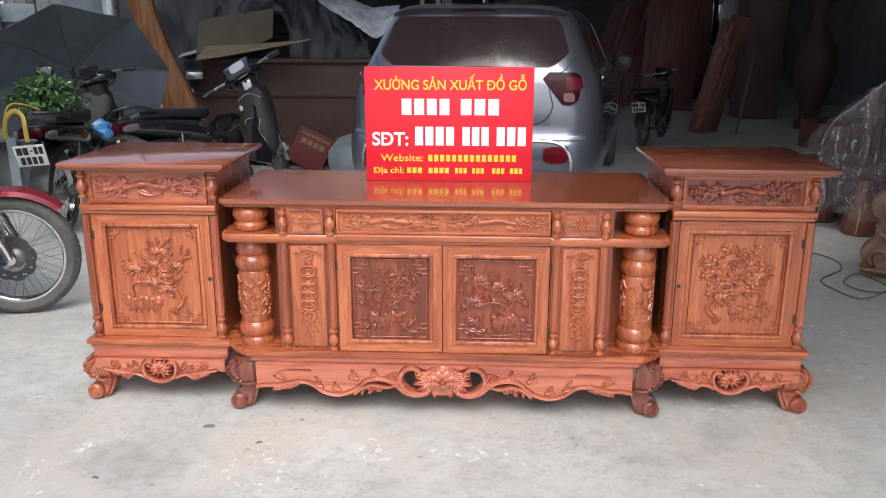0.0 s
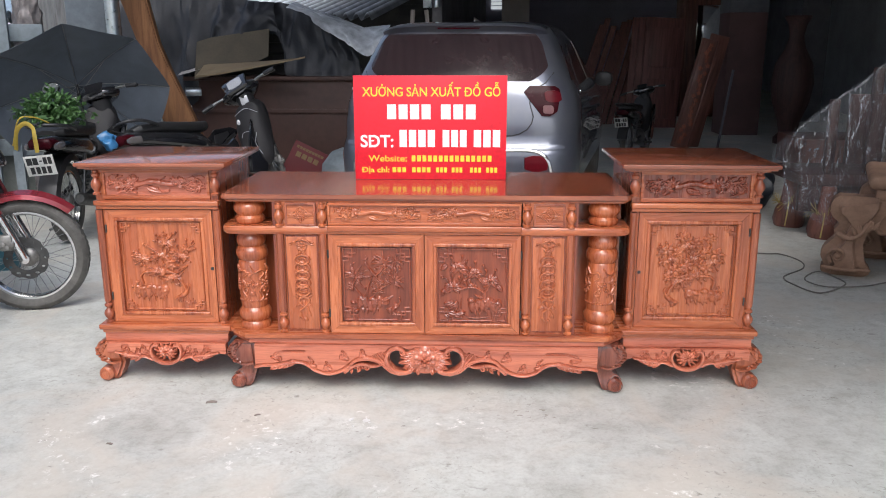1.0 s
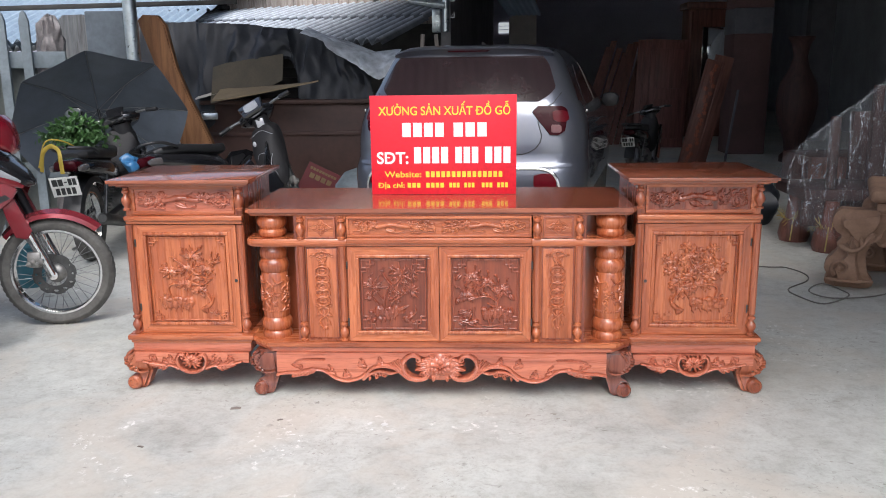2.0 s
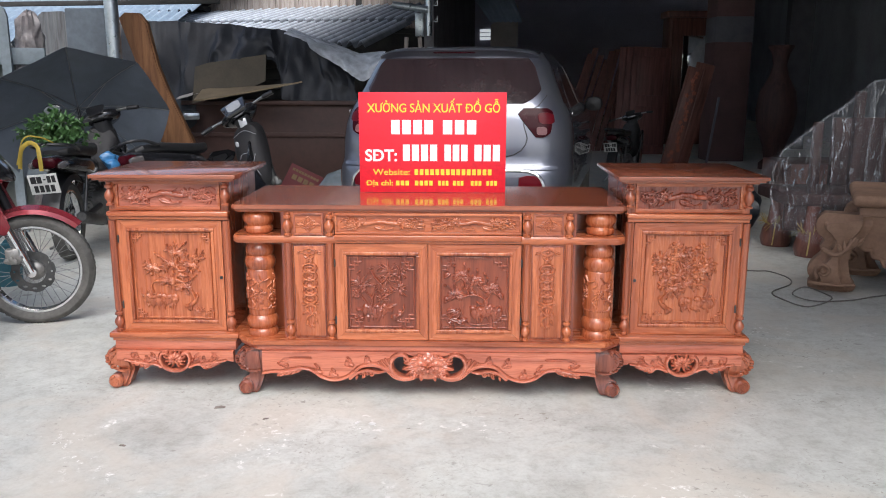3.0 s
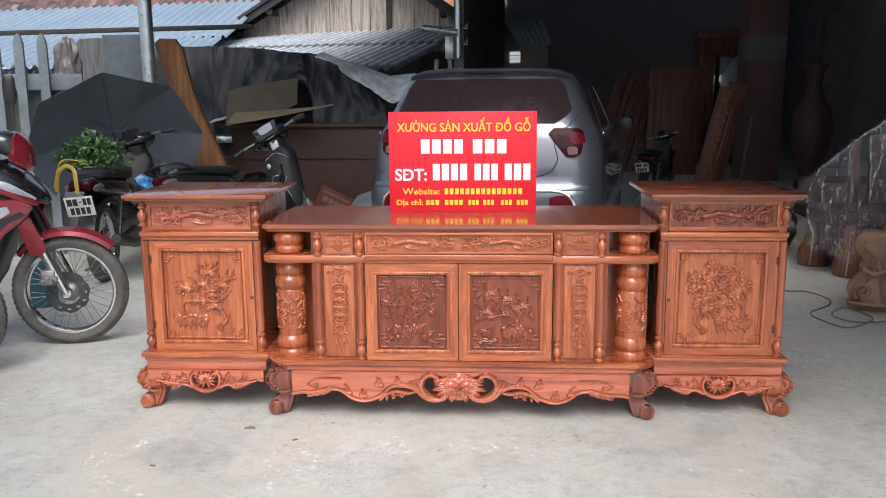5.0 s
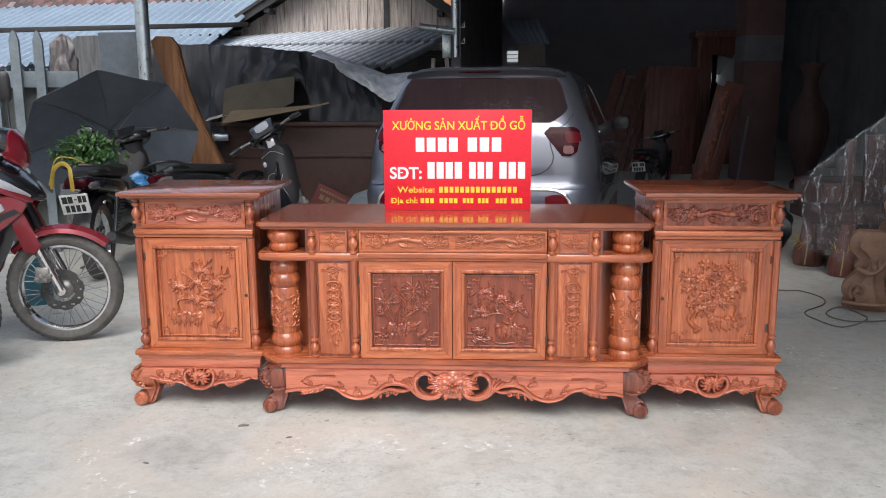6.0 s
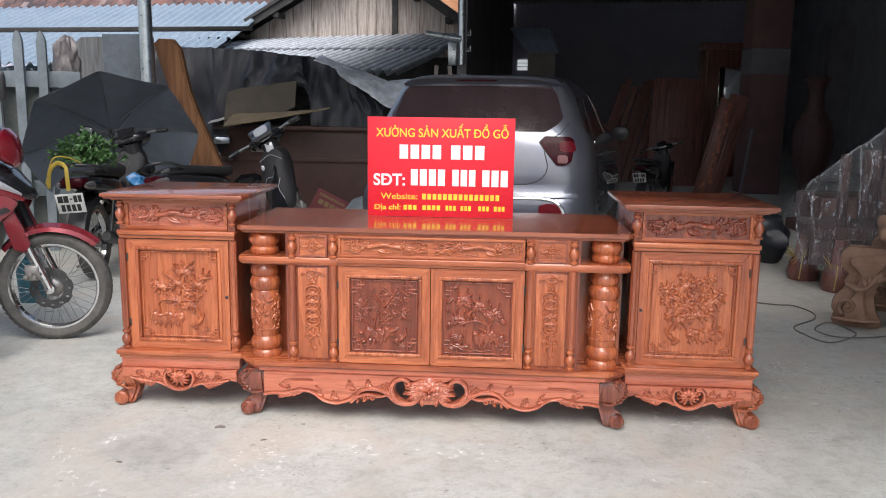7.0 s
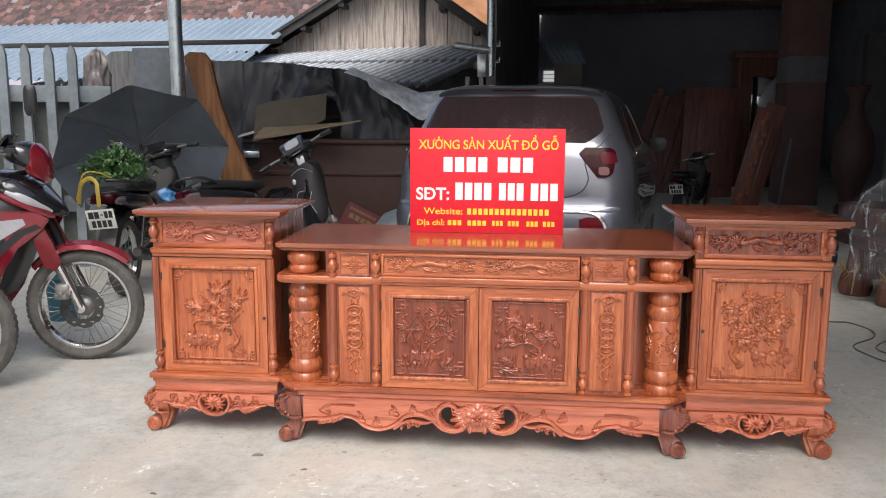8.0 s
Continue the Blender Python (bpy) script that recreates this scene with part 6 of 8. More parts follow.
        for y in (0.62, 2.98):
            wheel = new("wheel")
            wheel.parent = c
            lathe(bm := mesh(), [(0.19, -0.08), (0.26, -0.085), (0.285, -0.06), (0.288, 0.06), (0.26, 0.085), (0.19, 0.08)], s * 0.73, y, 0.288, 32, "x")
            part("tyre", bm, rubber, wheel)
            lathe(bm := mesh(), [(0.03, 0.05), (0.1, 0.055), (0.17, 0.05), (0.19, 0.07), (0.19, -0.07), (0.03, -0.07)], s * 0.73, y, 0.288, 24, "x")
            part("rim", bm, cast_metal, wheel)
    part("brake_light", patch(-0.24, 0.24, 1.405, 1.425, 0.055, ease(0.02), 14, 3), red_lens, c)
    # roof spoiler
    bm = mesh()
    loops = []
    for f in np.linspace(-0.97, 0.97, 29):
        drop = 0.045 * abs(f) ** 5
        p = rear(f * 0.99, 1.385)
        loops.append([(p.x, p.y - 0.04, 1.435 - drop), (p.x, p.y - 0.05, 1.425 - drop), (p.x, p.y + 0.005, 1.385 - drop), (p.x, p.y + 0.2, 1.435 - drop), (p.x, p.y + 0.12, 1.456 - drop)])
    rings(bm, loops)
    part("spoiler", bm, silver, c)
    # tailgate shut lines and the handle strip
    bm = mesh()
    for s in (-1, 1):
        tube(bm, [rear(s * f, z, 0.001) for f, z in ((0.9, 1.12), (0.8, 1.05), (0.66, 1.0), (0.64, 0.92), (0.665, 0.835), (0.65, 0.79), (0.615, 0.75), (0.56, 0.722), (0.5, 0.708), (0.2, 0.7), (0.0, 0.7))], 0.004, 6)
    part("shut_line", bm, black_plastic, c)
    part("bumper_step", patch(-0.9, 0.9, 0.625, 0.65, 0.012, ease(0.02), 30, 4), silver, c)
    part("lower_bumper", patch(-0.6, 0.6, 0.24, 0.4, 0.004, ease(0.05), 20, 6), black_plastic, c)
    part("plate", patch(-0.3, 0.3, 0.72, 0.82, 0.006, None, 8, 3), white_plate, c)
    return c


car(pose(0.02, 5.48, 0, 0, 0, -12))


mirror_grey = plain("dusty_mirror", (0.16, 0.18, 0.19), 0.2, 0.4)
smoke_lens = plain("smoked_lens", (0.1, 0.09, 0.09), 0.12, 0.0, 0.8)


# ---- motorbikes: x ahead, y left, from the rear axle's foot ----
def bike_wheel(parent, name, x, disc=True, steer=0.0):
    wheel = new(name)
    wheel.parent = parent
    wheel.matrix_basis = pose(x, 0, 0.283, 0, 0, steer)
    prof = [(0.222, -0.022), (0.236, -0.034), (0.258, -0.036), (0.276, -0.024), (0.283, -0.008), (0.283, 0.008), (0.276, 0.024), (0.258, 0.036), (0.236, 0.034), (0.222, 0.022)]
    bm = mesh()
    lathe(bm, prof + prof[:1], 0, 0, 0, 56, "y", False)
    for k in range(56):
        a = 2 * math.pi * (k + 0.5) / 56
        for s in (-1, 1):
            box(bm, -0.011, 0.011, s * 0.014 - 0.009, s * 0.014 + 0.009, -0.003, 0.0003, 0, Matrix.Rotation(a, 4, "Y") @ Matrix.Translation((0, 0, 0.281)) @ Matrix.Rotation(s * 0.5, 4, "Z"))
    part("tyre", bm, rubber, wheel)
    rim = [(0.208, -0.018), (0.214, -0.024), (0.224, -0.024), (0.224, 0.024), (0.214, 0.024), (0.208, 0.018)]
    lathe(bm := mesh(), rim + rim[:1], 0, 0, 0, 48, "y", False)
    part("rim", bm, chrome, wheel)
    bm = mesh()
    for k in range(36):
        a = 2 * math.pi * k / 36
        s = 1 if k % 2 else -1
        b2 = a + (0.55 if (k // 2) % 2 else -0.55)
        tube(bm, [(0.045 * math.cos(b2), s * 0.026, 0.045 * math.sin(b2)), (0.21 * math.cos(a), s * 0.006, 0.21 * math.sin(a))], 0.0016, 5)
    part("spokes", bm, steel, wheel)
    lathe(bm := mesh(), [(0.012, -0.05), (0.03, -0.045), (0.05, -0.032), (0.048, -0.02), (0.034, 0.0), (0.048, 0.02), (0.05, 0.032), (0.03, 0.045), (0.012, 0.05)], 0, 0, 0, 24, "y")
    part("hub", bm, cast_metal, wheel)
    if disc:
        bm = mesh()
        holes = [[(0.088 * math.cos(a + 0.07 * math.cos(q)) + 0.006 * math.cos(q), 0.088 * math.sin(a) + 0.006 * math.sin(q)) for q in [2 * math.pi * i / 6 for i in range(6)]] for a in [2 * math.pi * k / 12 for k in range(12)]]
        outer = [((0.108 if i % 8 < 5 else 0.102) * math.cos(2 * math.pi * i / 64), (0.108 if i % 8 < 5 else 0.102) * math.sin(2 * math.pi * i / 64)) for i in range(64)]
        inner = [(0.062 * math.cos(2 * math.pi * i / 32), 0.062 * math.sin(2 * math.pi * i / 32)) for i in range(32)]
        prism(bm, outer, -0.062, -0.058, holes + [inner])
        part("brake_disc", bm, disc_steel, wheel)
    return wheel


def motorbike(m, label, paint, trim, steer=0.0, plate=True, nose="cowl", lean=0.0, mirrors=(), wide=1.0):
    b3 = thing("motorbike", m @ pose(0, 0, 0, lean, 0, 0), label, "motorbike", "motorbikes parked beside the shed")
    P = lambda name, bm, mat, text="": part(name, bm, mat, b3, text)
    bike_wheel(b3, "front_wheel", 1.24, True, steer)
    bike_wheel(b3, "rear_wheel", 0.0, False)
    st = Matrix.Translation((1.24, 0, 0)) @ Matrix.Rotation(radians(steer), 4, "Z") @ Matrix.Translation((-1.24, 0, 0))

    def turned(bm):
        bmesh.ops.transform(bm, matrix=st, verts=bm.verts)
        return bm
    for s in (-1, 1):
        bm = mesh()
        tube(bm, [(1.24, s * 0.075, 0.283), (1.12, s * 0.075, 0.56)], 0.026, 16)
        lathe(bm, [(0.01, -0.02), (0.024, -0.018), (0.024, 0.018), (0.01, 0.02)], 1.24, s * 0.075, 0.283, 14, "y")
        leg = P("fork_leg", turned(bm), chrome if nose == "cowl" else steel, "bright fork tube")
        tube(bm := mesh(), [(1.125, s * 0.075, 0.55), (1.03, s * 0.07, 0.8)], 0.022, 12)
        P("fork_sleeve", turned(bm), black_plastic)
    bm = mesh()
    box(bm, 1.13, 1.2, -0.11, -0.07, 0.33, 0.41, 0.012)
    box(bm, 1.14, 1.19, -0.085, -0.045, 0.35, 0.4, 0.008)
    for q in range(4):
        lathe(bm, [(0.002, 0), (0.012, 0.002), (0.012, 0.03), (0.002, 0.032)], 1.14 + 0.02 * q, -0.125, 0.35 + 0.015 * (q % 2), 10, "y")
    P("brake_caliper", turned(bm), cast_metal)
    # front mudguard
    bm = mesh()
    loops = []
    for k in range(17):
        a = radians(140 - 95 * k / 16)
        r = 0.318 + 0.012 * k / 16
        w = 0.055 * (0.55 + 0.45 * math.sin(math.pi * (0.1 + 0.85 * k / 16)))
        cx, cz = 1.24 + r * math.cos(a), 0.283 + r * math.sin(a)
        nx, nz = math.cos(a), math.sin(a)
        loops.append([(cx - 0.034 * nx, -w, cz - 0.034 * nz), (cx - 0.012 * nx, -w * 0.86, cz - 0.012 * nz), (cx + 0.006 * nx, 0, cz + 0.006 * nz), (cx - 0.012 * nx, w * 0.86, cz - 0.012 * nz), (cx - 0.034 * nx, w, cz - 0.034 * nz), (cx - 0.02 * nx, 0.8 * w, cz - 0.02 * nz), (cx - 0.004 * nx, 0, cz - 0.004 * nz), (cx - 0.02 * nx, -0.8 * w, cz - 0.02 * nz)])
    rings(bm, loops)
    P("front_mudguard", turned(bm), paint)
    for s in (-1, 1):
        prism(bm := mesh(), [(1.03, 0.7), (1.09, 0.715), (1.13, 0.62), (1.17, 0.52), (1.145, 0.475), (1.09, 0.49), (1.06, 0.58)], s * 0.1 - 0.008, s * 0.1 + 0.008)
        bmesh.ops.bevel(bm, geom=[e for e in bm.edges if e.calc_face_angle(0) > 1.0], offset=0.006, segments=2, affect="EDGES")
        P("mudguard_side", turned(bm), paint)
    # leg shield and body
    bm = mesh()
    superloft(bm, [(0.78, 0.5, 0.1, 0.13), (0.83, 0.56, 0.17, 0.22), (0.89, 0.62, 0.2, 0.27), (0.95, 0.68, 0.185, 0.23), (1.01, 0.75, 0.15, 0.16), (1.07, 0.8, 0.1, 0.09), (1.1, 0.81, 0.05, 0.04)], 24, 3.2)
    for v6 in bm.verts:
        v6.co.y *= 0.72 if nose == "plain" else 1.0
    if wide > 1:
        bmesh.ops.translate(bm, vec=(0.03, -0.18, -0.02), verts=bm.verts)
        for line in ([(0.8, -0.14, 0.6), (0.785, -0.18, 0.63), (0.8, -0.25, 0.625)], [(0.81, -0.29, 0.6), (0.79, -0.26, 0.52), (0.8, -0.28, 0.42)], [(0.83, -0.12, 0.79), (0.86, -0.22, 0.82), (0.9, -0.3, 0.76)]):
            tube(trim_bm := mesh(), curve_pts(line, 5), 0.0022, 6)
            P("trim_line", trim_bm, clear_lens)
        blob(em := mesh(), 0.79, -0.165, 0.725, 0.008, 0.018, 0.024, 0, 14, 8)
        P("emblem", em, clear_lens)
        P("sticker", turned(box(mesh(), 0.862, 0.868, -0.045, 0.02, 0.86, 0.93, 0.002)), clear_lens, "white paper sticker")
    P("leg_shield", bm, black_plastic if nose == "cowl" else dull_black)
    for s in (-1, 1):
        bm = mesh()
        prism(bm, [(0.62, 0.3), (0.8, 0.25), (0.88, 0.36), (0.94, 0.5), (1.0, 0.6), (1.1, 0.68), (1.13, 0.73), (1.08, 0.77), (0.95, 0.78), (0.85, 0.72), (0.74, 0.55)], s * 0.175, s * 0.2)
        for v6 in bm.verts:
            v6.co.y -= s * 0.55 * max(0, v6.co.x - 0.9) ** 1.3
        bmesh.ops.bevel(bm, geom=[e for e in bm.edges if e.calc_face_angle(0) > 1.0], offset=0.006, segments=2, affect="EDGES")
        for v6 in bm.verts:
            v6.co.y *= wide
        P("side_fairing", bm, paint)
        bm = mesh()
        prism(bm, [(0.86, 0.63), (0.9, 0.62), (1.04, 0.71), (1.03, 0.74), (0.9, 0.73)], s * 0.2, s * 0.206)
        for v6 in bm.verts:
            v6.co.y -= s * 0.55 * max(0, v6.co.x - 0.9) ** 1.3
        P("fairing_badge", bm, trim)
        bm = mesh()
        prism(bm, [(0.88, 0.56), (0.9, 0.54), (1.03, 0.66), (1.1, 0.69), (1.08, 0.71), (1.0, 0.68)], s * 0.2, s * 0.204)
        for v6 in bm.verts:
            v6.co.y -= s * 0.55 * max(0, v6.co.x - 0.9) ** 1.3
        P("fairing_vent", bm, black_plastic)
    if nose == "cowl":
        bm = mesh()
        superloft(bm, [(0.82, 0.86, 0.13, 0.05), (0.9, 0.875, 0.17, 0.09), (1.0, 0.855, 0.17, 0.09), (1.08, 0.815, 0.13, 0.065), (1.15, 0.77, 0.075, 0.038), (1.18, 0.75, 0.025, 0.015)], 24, 2.8)
        P("nose_cowl", bm, gloss_black, "glossy black nose cowl")
        for s in (-1, 1):
            bm = mesh()
            tube(bm, curve_pts([(0.96, s * 0.168, 0.865), (1.04, s * 0.152, 0.825), (1.14, s * 0.085, 0.765)], 5), [0.012, 0.016, 0.02, 0.024, 0.026, 0.026, 0.024, 0.02, 0.016, 0.012, 0.006], 10, 0.5)
            P("headlight", bm, clear_lens)
            tube(bm := mesh(), curve_pts([(0.86, s * 0.168, 0.9), (1.0, s * 0.172, 0.82), (1.15, s * 0.085, 0.74)], 6), [0.016] * 12 + [0.008], 8, 0.6)
            P("red_strip", bm, paint)
    # handlebar with its cover, grips, levers, mirrors
    tip = Matrix.Translation((0.92, 0, 0.97)) @ Matrix.Rotation(radians(-13 if wide > 1 else -14 if plate else 0), 4, "X") @ Matrix.Translation((-0.92, 0, -0.97))
    st = st @ tip
    tube(bm := mesh(), [(0.97, 0, 0.7), (0.95, 0, 0.82), (0.93, 0, 0.95)], [0.09, 0.07, 0.075], 14)
    P("steering_neck", turned(bm), black_plastic)
    bm = mesh()
    if nose == "cowl":
        st = st @ Matrix.Translation((0.055, 0, 0.06))
        superloft(bm, [(0.86, 0.985, 0.05, 0.03), (0.9, 0.985, 0.1, 0.05), (0.95, 0.98, 0.115, 0.062), (1.0, 0.96, 0.1, 0.07), (1.04, 0.93, 0.07, 0.06), (1.06, 0.91, 0.03, 0.03)], 22, 2.8)
        superloft(red := mesh(), [(0.975, 0.95, 0.095, 0.075), (1.01, 0.94, 0.1, 0.09), (1.045, 0.915, 0.075, 0.08), (1.068, 0.895, 0.03, 0.04)], 22, 3.0)
        P("headlight_cowl", turned(red), paint, "red panel in front of the handlebar")
    else:
        superloft(bm, [(0.84, 0.985, 0.06, 0.03), (0.88, 0.985, 0.14, 0.045), (0.94, 0.98, 0.17, 0.055), (1.0, 0.965, 0.14, 0.06), (1.05, 0.94, 0.08, 0.045), (1.07, 0.93, 0.03, 0.02)], 22, 2.8)
    P("handlebar_cover", turned(bm), gloss_black)
    bm = mesh()
    superloft(bm, [(-0.05, 0, 0.05, 0.002), (-0.045, 0.006, 0.065, 0.008), (0.04, 0.008, 0.075, 0.01), (0.05, 0.006, 0.06, 0.006)], 16, 4)
    dial = pose(0.87, 0, 1.03, 0, -48, 0)
    bmesh.ops.transform(bm, matrix=dial @ Matrix.Scale(1.5 if wide > 1 else 1.0, 4), verts=bm.verts)
    dash = P("instrument_panel", turned(bm), gloss_black)
    if wide > 1:
        prism(bm := mesh(), [(-0.048, -0.035), (-0.03, -0.062), (0.045, -0.062), (0.056, -0.03), (0.056, 0.03), (0.045, 0.062), (-0.03, 0.062), (-0.048, 0.035)], 0.022, 0.027)
        bmesh.ops.transform(bm, matrix=dial @ Matrix.Rotation(radians(90), 4, "X") @ Matrix.Diagonal((1, 1, -1, 1)), verts=bm.verts)
        part("dial_glass", turned(bm), clear_lens, dash, "pale glass over the dials")
    for s in (-1, 1):
        tube(bm := mesh(), [(0.94, s * 0.1, 1.0), (0.9, s * 0.22, 1.0), (0.86, s * 0.3, 0.99)], 0.011, 10)
        P("handlebar", turned(bm), steel)
        tube(bm := mesh(), [(0.886, s * 0.25, 0.997), (0.85, s * 0.33, 0.985), (0.842, s * 0.345, 0.984)], [0.017, 0.018, 0.012], 12)
        P("grip", turned(bm), black_plastic)
        tube(bm := mesh(), curve_pts([(0.92, s * 0.2, 1.0), (0.94, s * 0.25, 0.995), (0.905, s * 0.34, 0.98)], 4), [0.007] * 8 + [0.009], 8)
        P("lever", turned(bm), steel)
        if s not in mirrors:
            continue
        if nose == "cowl":
            tube(bm := mesh(), [(0.92, s * 0.2, 0.99), (0.91, s * 0.235, 1.06), (0.905, s * 0.24, 1.2)], 0.007, 8)
            P("mirror_stem", turned(bm), black_plastic)
            superloft(bm := mesh(), [(-0.016, 0, 0.02, 0.06), (-0.008, 0, 0.03, 0.078), (0.008, 0, 0.032, 0.08), (0.018, 0, 0.02, 0.055)], 20, 3.4)
            bmesh.ops.transform(bm, matrix=pose(0.9, s * 0.245, 1.24, 0, 0, -s * 82), verts=bm.verts)
            P("mirror", turned(bm), black_plastic, "upright black rear-view mirror")
            continue
        tube(bm := mesh(), [(0.93, s * 0.2, 0.99), (0.92, s * 0.27, 1.03), (0.905, s * 0.32, 1.09)], 0.006, 8)
        P("mirror_stem", turned(bm), black_plastic)
        bm = mesh()
        blob(bm, 0, 0, 0, 0.018, 0.08, 0.05, 0, 20, 10)
        bmesh.ops.transform(bm, matrix=pose(0.9, s * 0.33, 1.12, 0, 0, -s * 12), verts=bm.verts)
        P("mirror", turned(bm), gloss_black)
        bm = mesh()
        blob(bm, 0, 0, 0, 0.004, 0.072, 0.043, 0, 20, 6)
        bmesh.ops.transform(bm, matrix=pose(0.883, s * 0.33, 1.12, 0, 0, -s * 12), verts=bm.verts)
        P("mirror_glass", turned(bm), mirror_grey)
    # spine, engine, foot boards
    superloft(bm := mesh(), [(0.42, 0.6, 0.08, 0.05), (0.55, 0.55, 0.08, 0.07), (0.7, 0.52, 0.075, 0.08), (0.82, 0.55, 0.07, 0.09)], 18, 2.6)
    P("frame_cover", bm, gloss_black)
    bm = mesh()
    superloft(bm, [(0.38, 0.3, 0.06, 0.07), (0.45, 0.3, 0.12, 0.1), (0.6, 0.3, 0.13, 0.1), (0.68, 0.33, 0.09, 0.085)], 18, 3.2)
    lathe(bm, [(0.055, 0.66), (0.06, 0.68), (0.06, 0.72), (0.052, 0.725), (0.06, 0.735), (0.06, 0.76), (0.052, 0.765), (0.06, 0.775), (0.06, 0.8), (0.04, 0.81)], 0, 0, 0.36, 18, "x")
    P("engine", bm, cast_metal)
    bm = mesh()
    tube(bm, curve_pts([(0.72, -0.09, 0.3), (0.66, -0.14, 0.22), (0.4, -0.16, 0.2), (0.2, -0.17, 0.24)], 6), 0.017, 10)
    tube(bm, [(0.24, -0.17, 0.235), (0.2, -0.172, 0.25), (-0.22, -0.178, 0.345), (-0.25, -0.178, 0.352)], [0.02, 0.04, 0.044, 0.03], 18)
    P("exhaust", bm, disc_steel)
    for s in (-1, 1):
        tube(bm := mesh(), [(0.42, s * 0.1, 0.33), (0.0, s * 0.085, 0.283), (-0.04, s * 0.085, 0.28)], [0.022, 0.02, 0.024], 10)
        P("swing_arm", bm, black_plastic)
        bm = mesh()
        tube(bm, [(0.03, s * 0.11, 0.3), (0.13, s * 0.115, 0.62)], 0.012, 10)
        tube(bm, [(0.05 + 0.0032 * k + 0.0, s * 0.112 + 0.024 * math.cos(k * 0.9), 0.36 + 0.0031 * k + 0.024 * math.sin(k * 0.9) * 0.3) for k in range(60)], 0.0045, 5)
        P("shock_absorber", bm, disc_steel)
        tube(bm := mesh(), [(0.5, s * 0.1, 0.24), (0.5, s * 0.26, 0.245)], 0.014, 10)
        P("foot_peg", bm, rubber)
    # seat, tail, lamps
    superloft(bm := mesh(), [(-0.22, 0.79, 0.05, 0.02), (-0.18, 0.795, 0.1, 0.035), (0.0, 0.79, 0.125, 0.045), (0.22, 0.765, 0.135, 0.045), (0.4, 0.755, 0.12, 0.045), (0.52, 0.765, 0.085, 0.04), (0.57, 0.765, 0.04, 0.02)], 22, 3.2)
    P("seat", bm, seat_vinyl, "long black vinyl seat")
    superloft(bm := mesh(), [(-0.36, 0.75, 0.04, 0.025), (-0.3, 0.74, 0.085, 0.05), (-0.12, 0.71, 0.13, 0.065), (0.15, 0.67, 0.15, 0.075), (0.38, 0.63, 0.13, 0.09), (0.48, 0.6, 0.09, 0.07)], 22, 2.8)
    P("tail_body", bm, paint if nose == "cowl" else gloss_black)
    superloft(bm := mesh(), [(-0.375, 0.735, 0.045, 0.02), (-0.36, 0.735, 0.075, 0.036), (-0.3, 0.735, 0.09, 0.045), (-0.26, 0.73, 0.095, 0.045)], 18, 3)
    P("tail_light", bm, red_lens, "red tail light")
    for s in (-1, 1):
        superloft(bm := mesh(), [(-0.35, 0.715, 0.012, 0.014), (-0.32, 0.715, 0.026, 0.026), (-0.24, 0.715, 0.03, 0.03)], 12, 2.5)
        bmesh.ops.translate(bm, vec=(0, s * 0.095, 0), verts=bm.verts)
        P("turn_signal", bm, smoke_lens)
    tube(bm := mesh(), curve_pts([(-0.05, 0.13, 0.8), (-0.2, 0.14, 0.84), (-0.3, 0.08, 0.855), (-0.3, -0.08, 0.855), (-0.2, -0.14, 0.84), (-0.05, -0.13, 0.8)], 5), 0.012, 10)
    P("grab_rail", bm, black_plastic)
    bm = mesh()
    loops = []
    for k in range(13):
        a = radians(62 + 105 * k / 12)
        r = 0.33 + 0.03 * k / 12
        cx, cz = r * math.cos(a), 0.283 + r * math.sin(a)
        nx, nz = math.cos(a), math.sin(a)
        loops.append([(cx - 0.04 * nx, -0.075, cz - 0.04 * nz), (cx, -0.06, cz), (cx + 0.01 * nx, 0, cz + 0.01 * nz), (cx, 0.06, cz), (cx - 0.04 * nx, 0.075, cz - 0.04 * nz), (cx - 0.01 * nx, 0, cz - 0.01 * nz)])
    rings(bm, loops)
    P("rear_mudguard", bm, black_plastic)
    if plate:
        pl = new("number_plate")
        pl.parent = b3
        pl.matrix_basis = pose(-0.39, 0, 0.6, -5, -14, 0)
        box(bm := mesh(), -0.003, 0.003, -0.095, 0.095, -0.07, 0.07, 0.002)
        part("plate", bm, white_plate, pl)
        for k, (ya, yb) in enumerate(((0.08, 0.045), (0.04, 0.008), (-0.002, -0.02), (-0.028, -0.052), (-0.058, -0.082))):
            part("plate_bar", box(mesh(), -0.0045, -0.003, yb, ya, 0.008 + 0.02 * (k == 2), 0.056 - 0.02 * (k == 2)), ink, pl, "", 0)
        for k in range(4):
            part("plate_bar", box(mesh(), -0.0045, -0.003, 0.068 - 0.036 * k - 0.026, 0.068 - 0.036 * k, -0.056, -0.008), ink, pl, "", 0)
        tube(bm := mesh(), [(-0.25, 0, 0.66), (-0.37, 0, 0.6)], 0.02, 8)
        P("plate_bracket", bm, black_plastic)
    tube(bm := mesh(), [(0.42, 0.1, 0.25), (0.36, 0.25, 0.02 + 0.0), (0.33, 0.27, 0.01)], 0.011, 8)
    P("side_stand", bm, steel)
    return b3


def heading(front_x, front_y, deg):
    a = radians(deg)
    return pose(front_x - 1.24 * math.cos(a), front_y - 1.24 * math.sin(a), 0, 0, 0, deg)


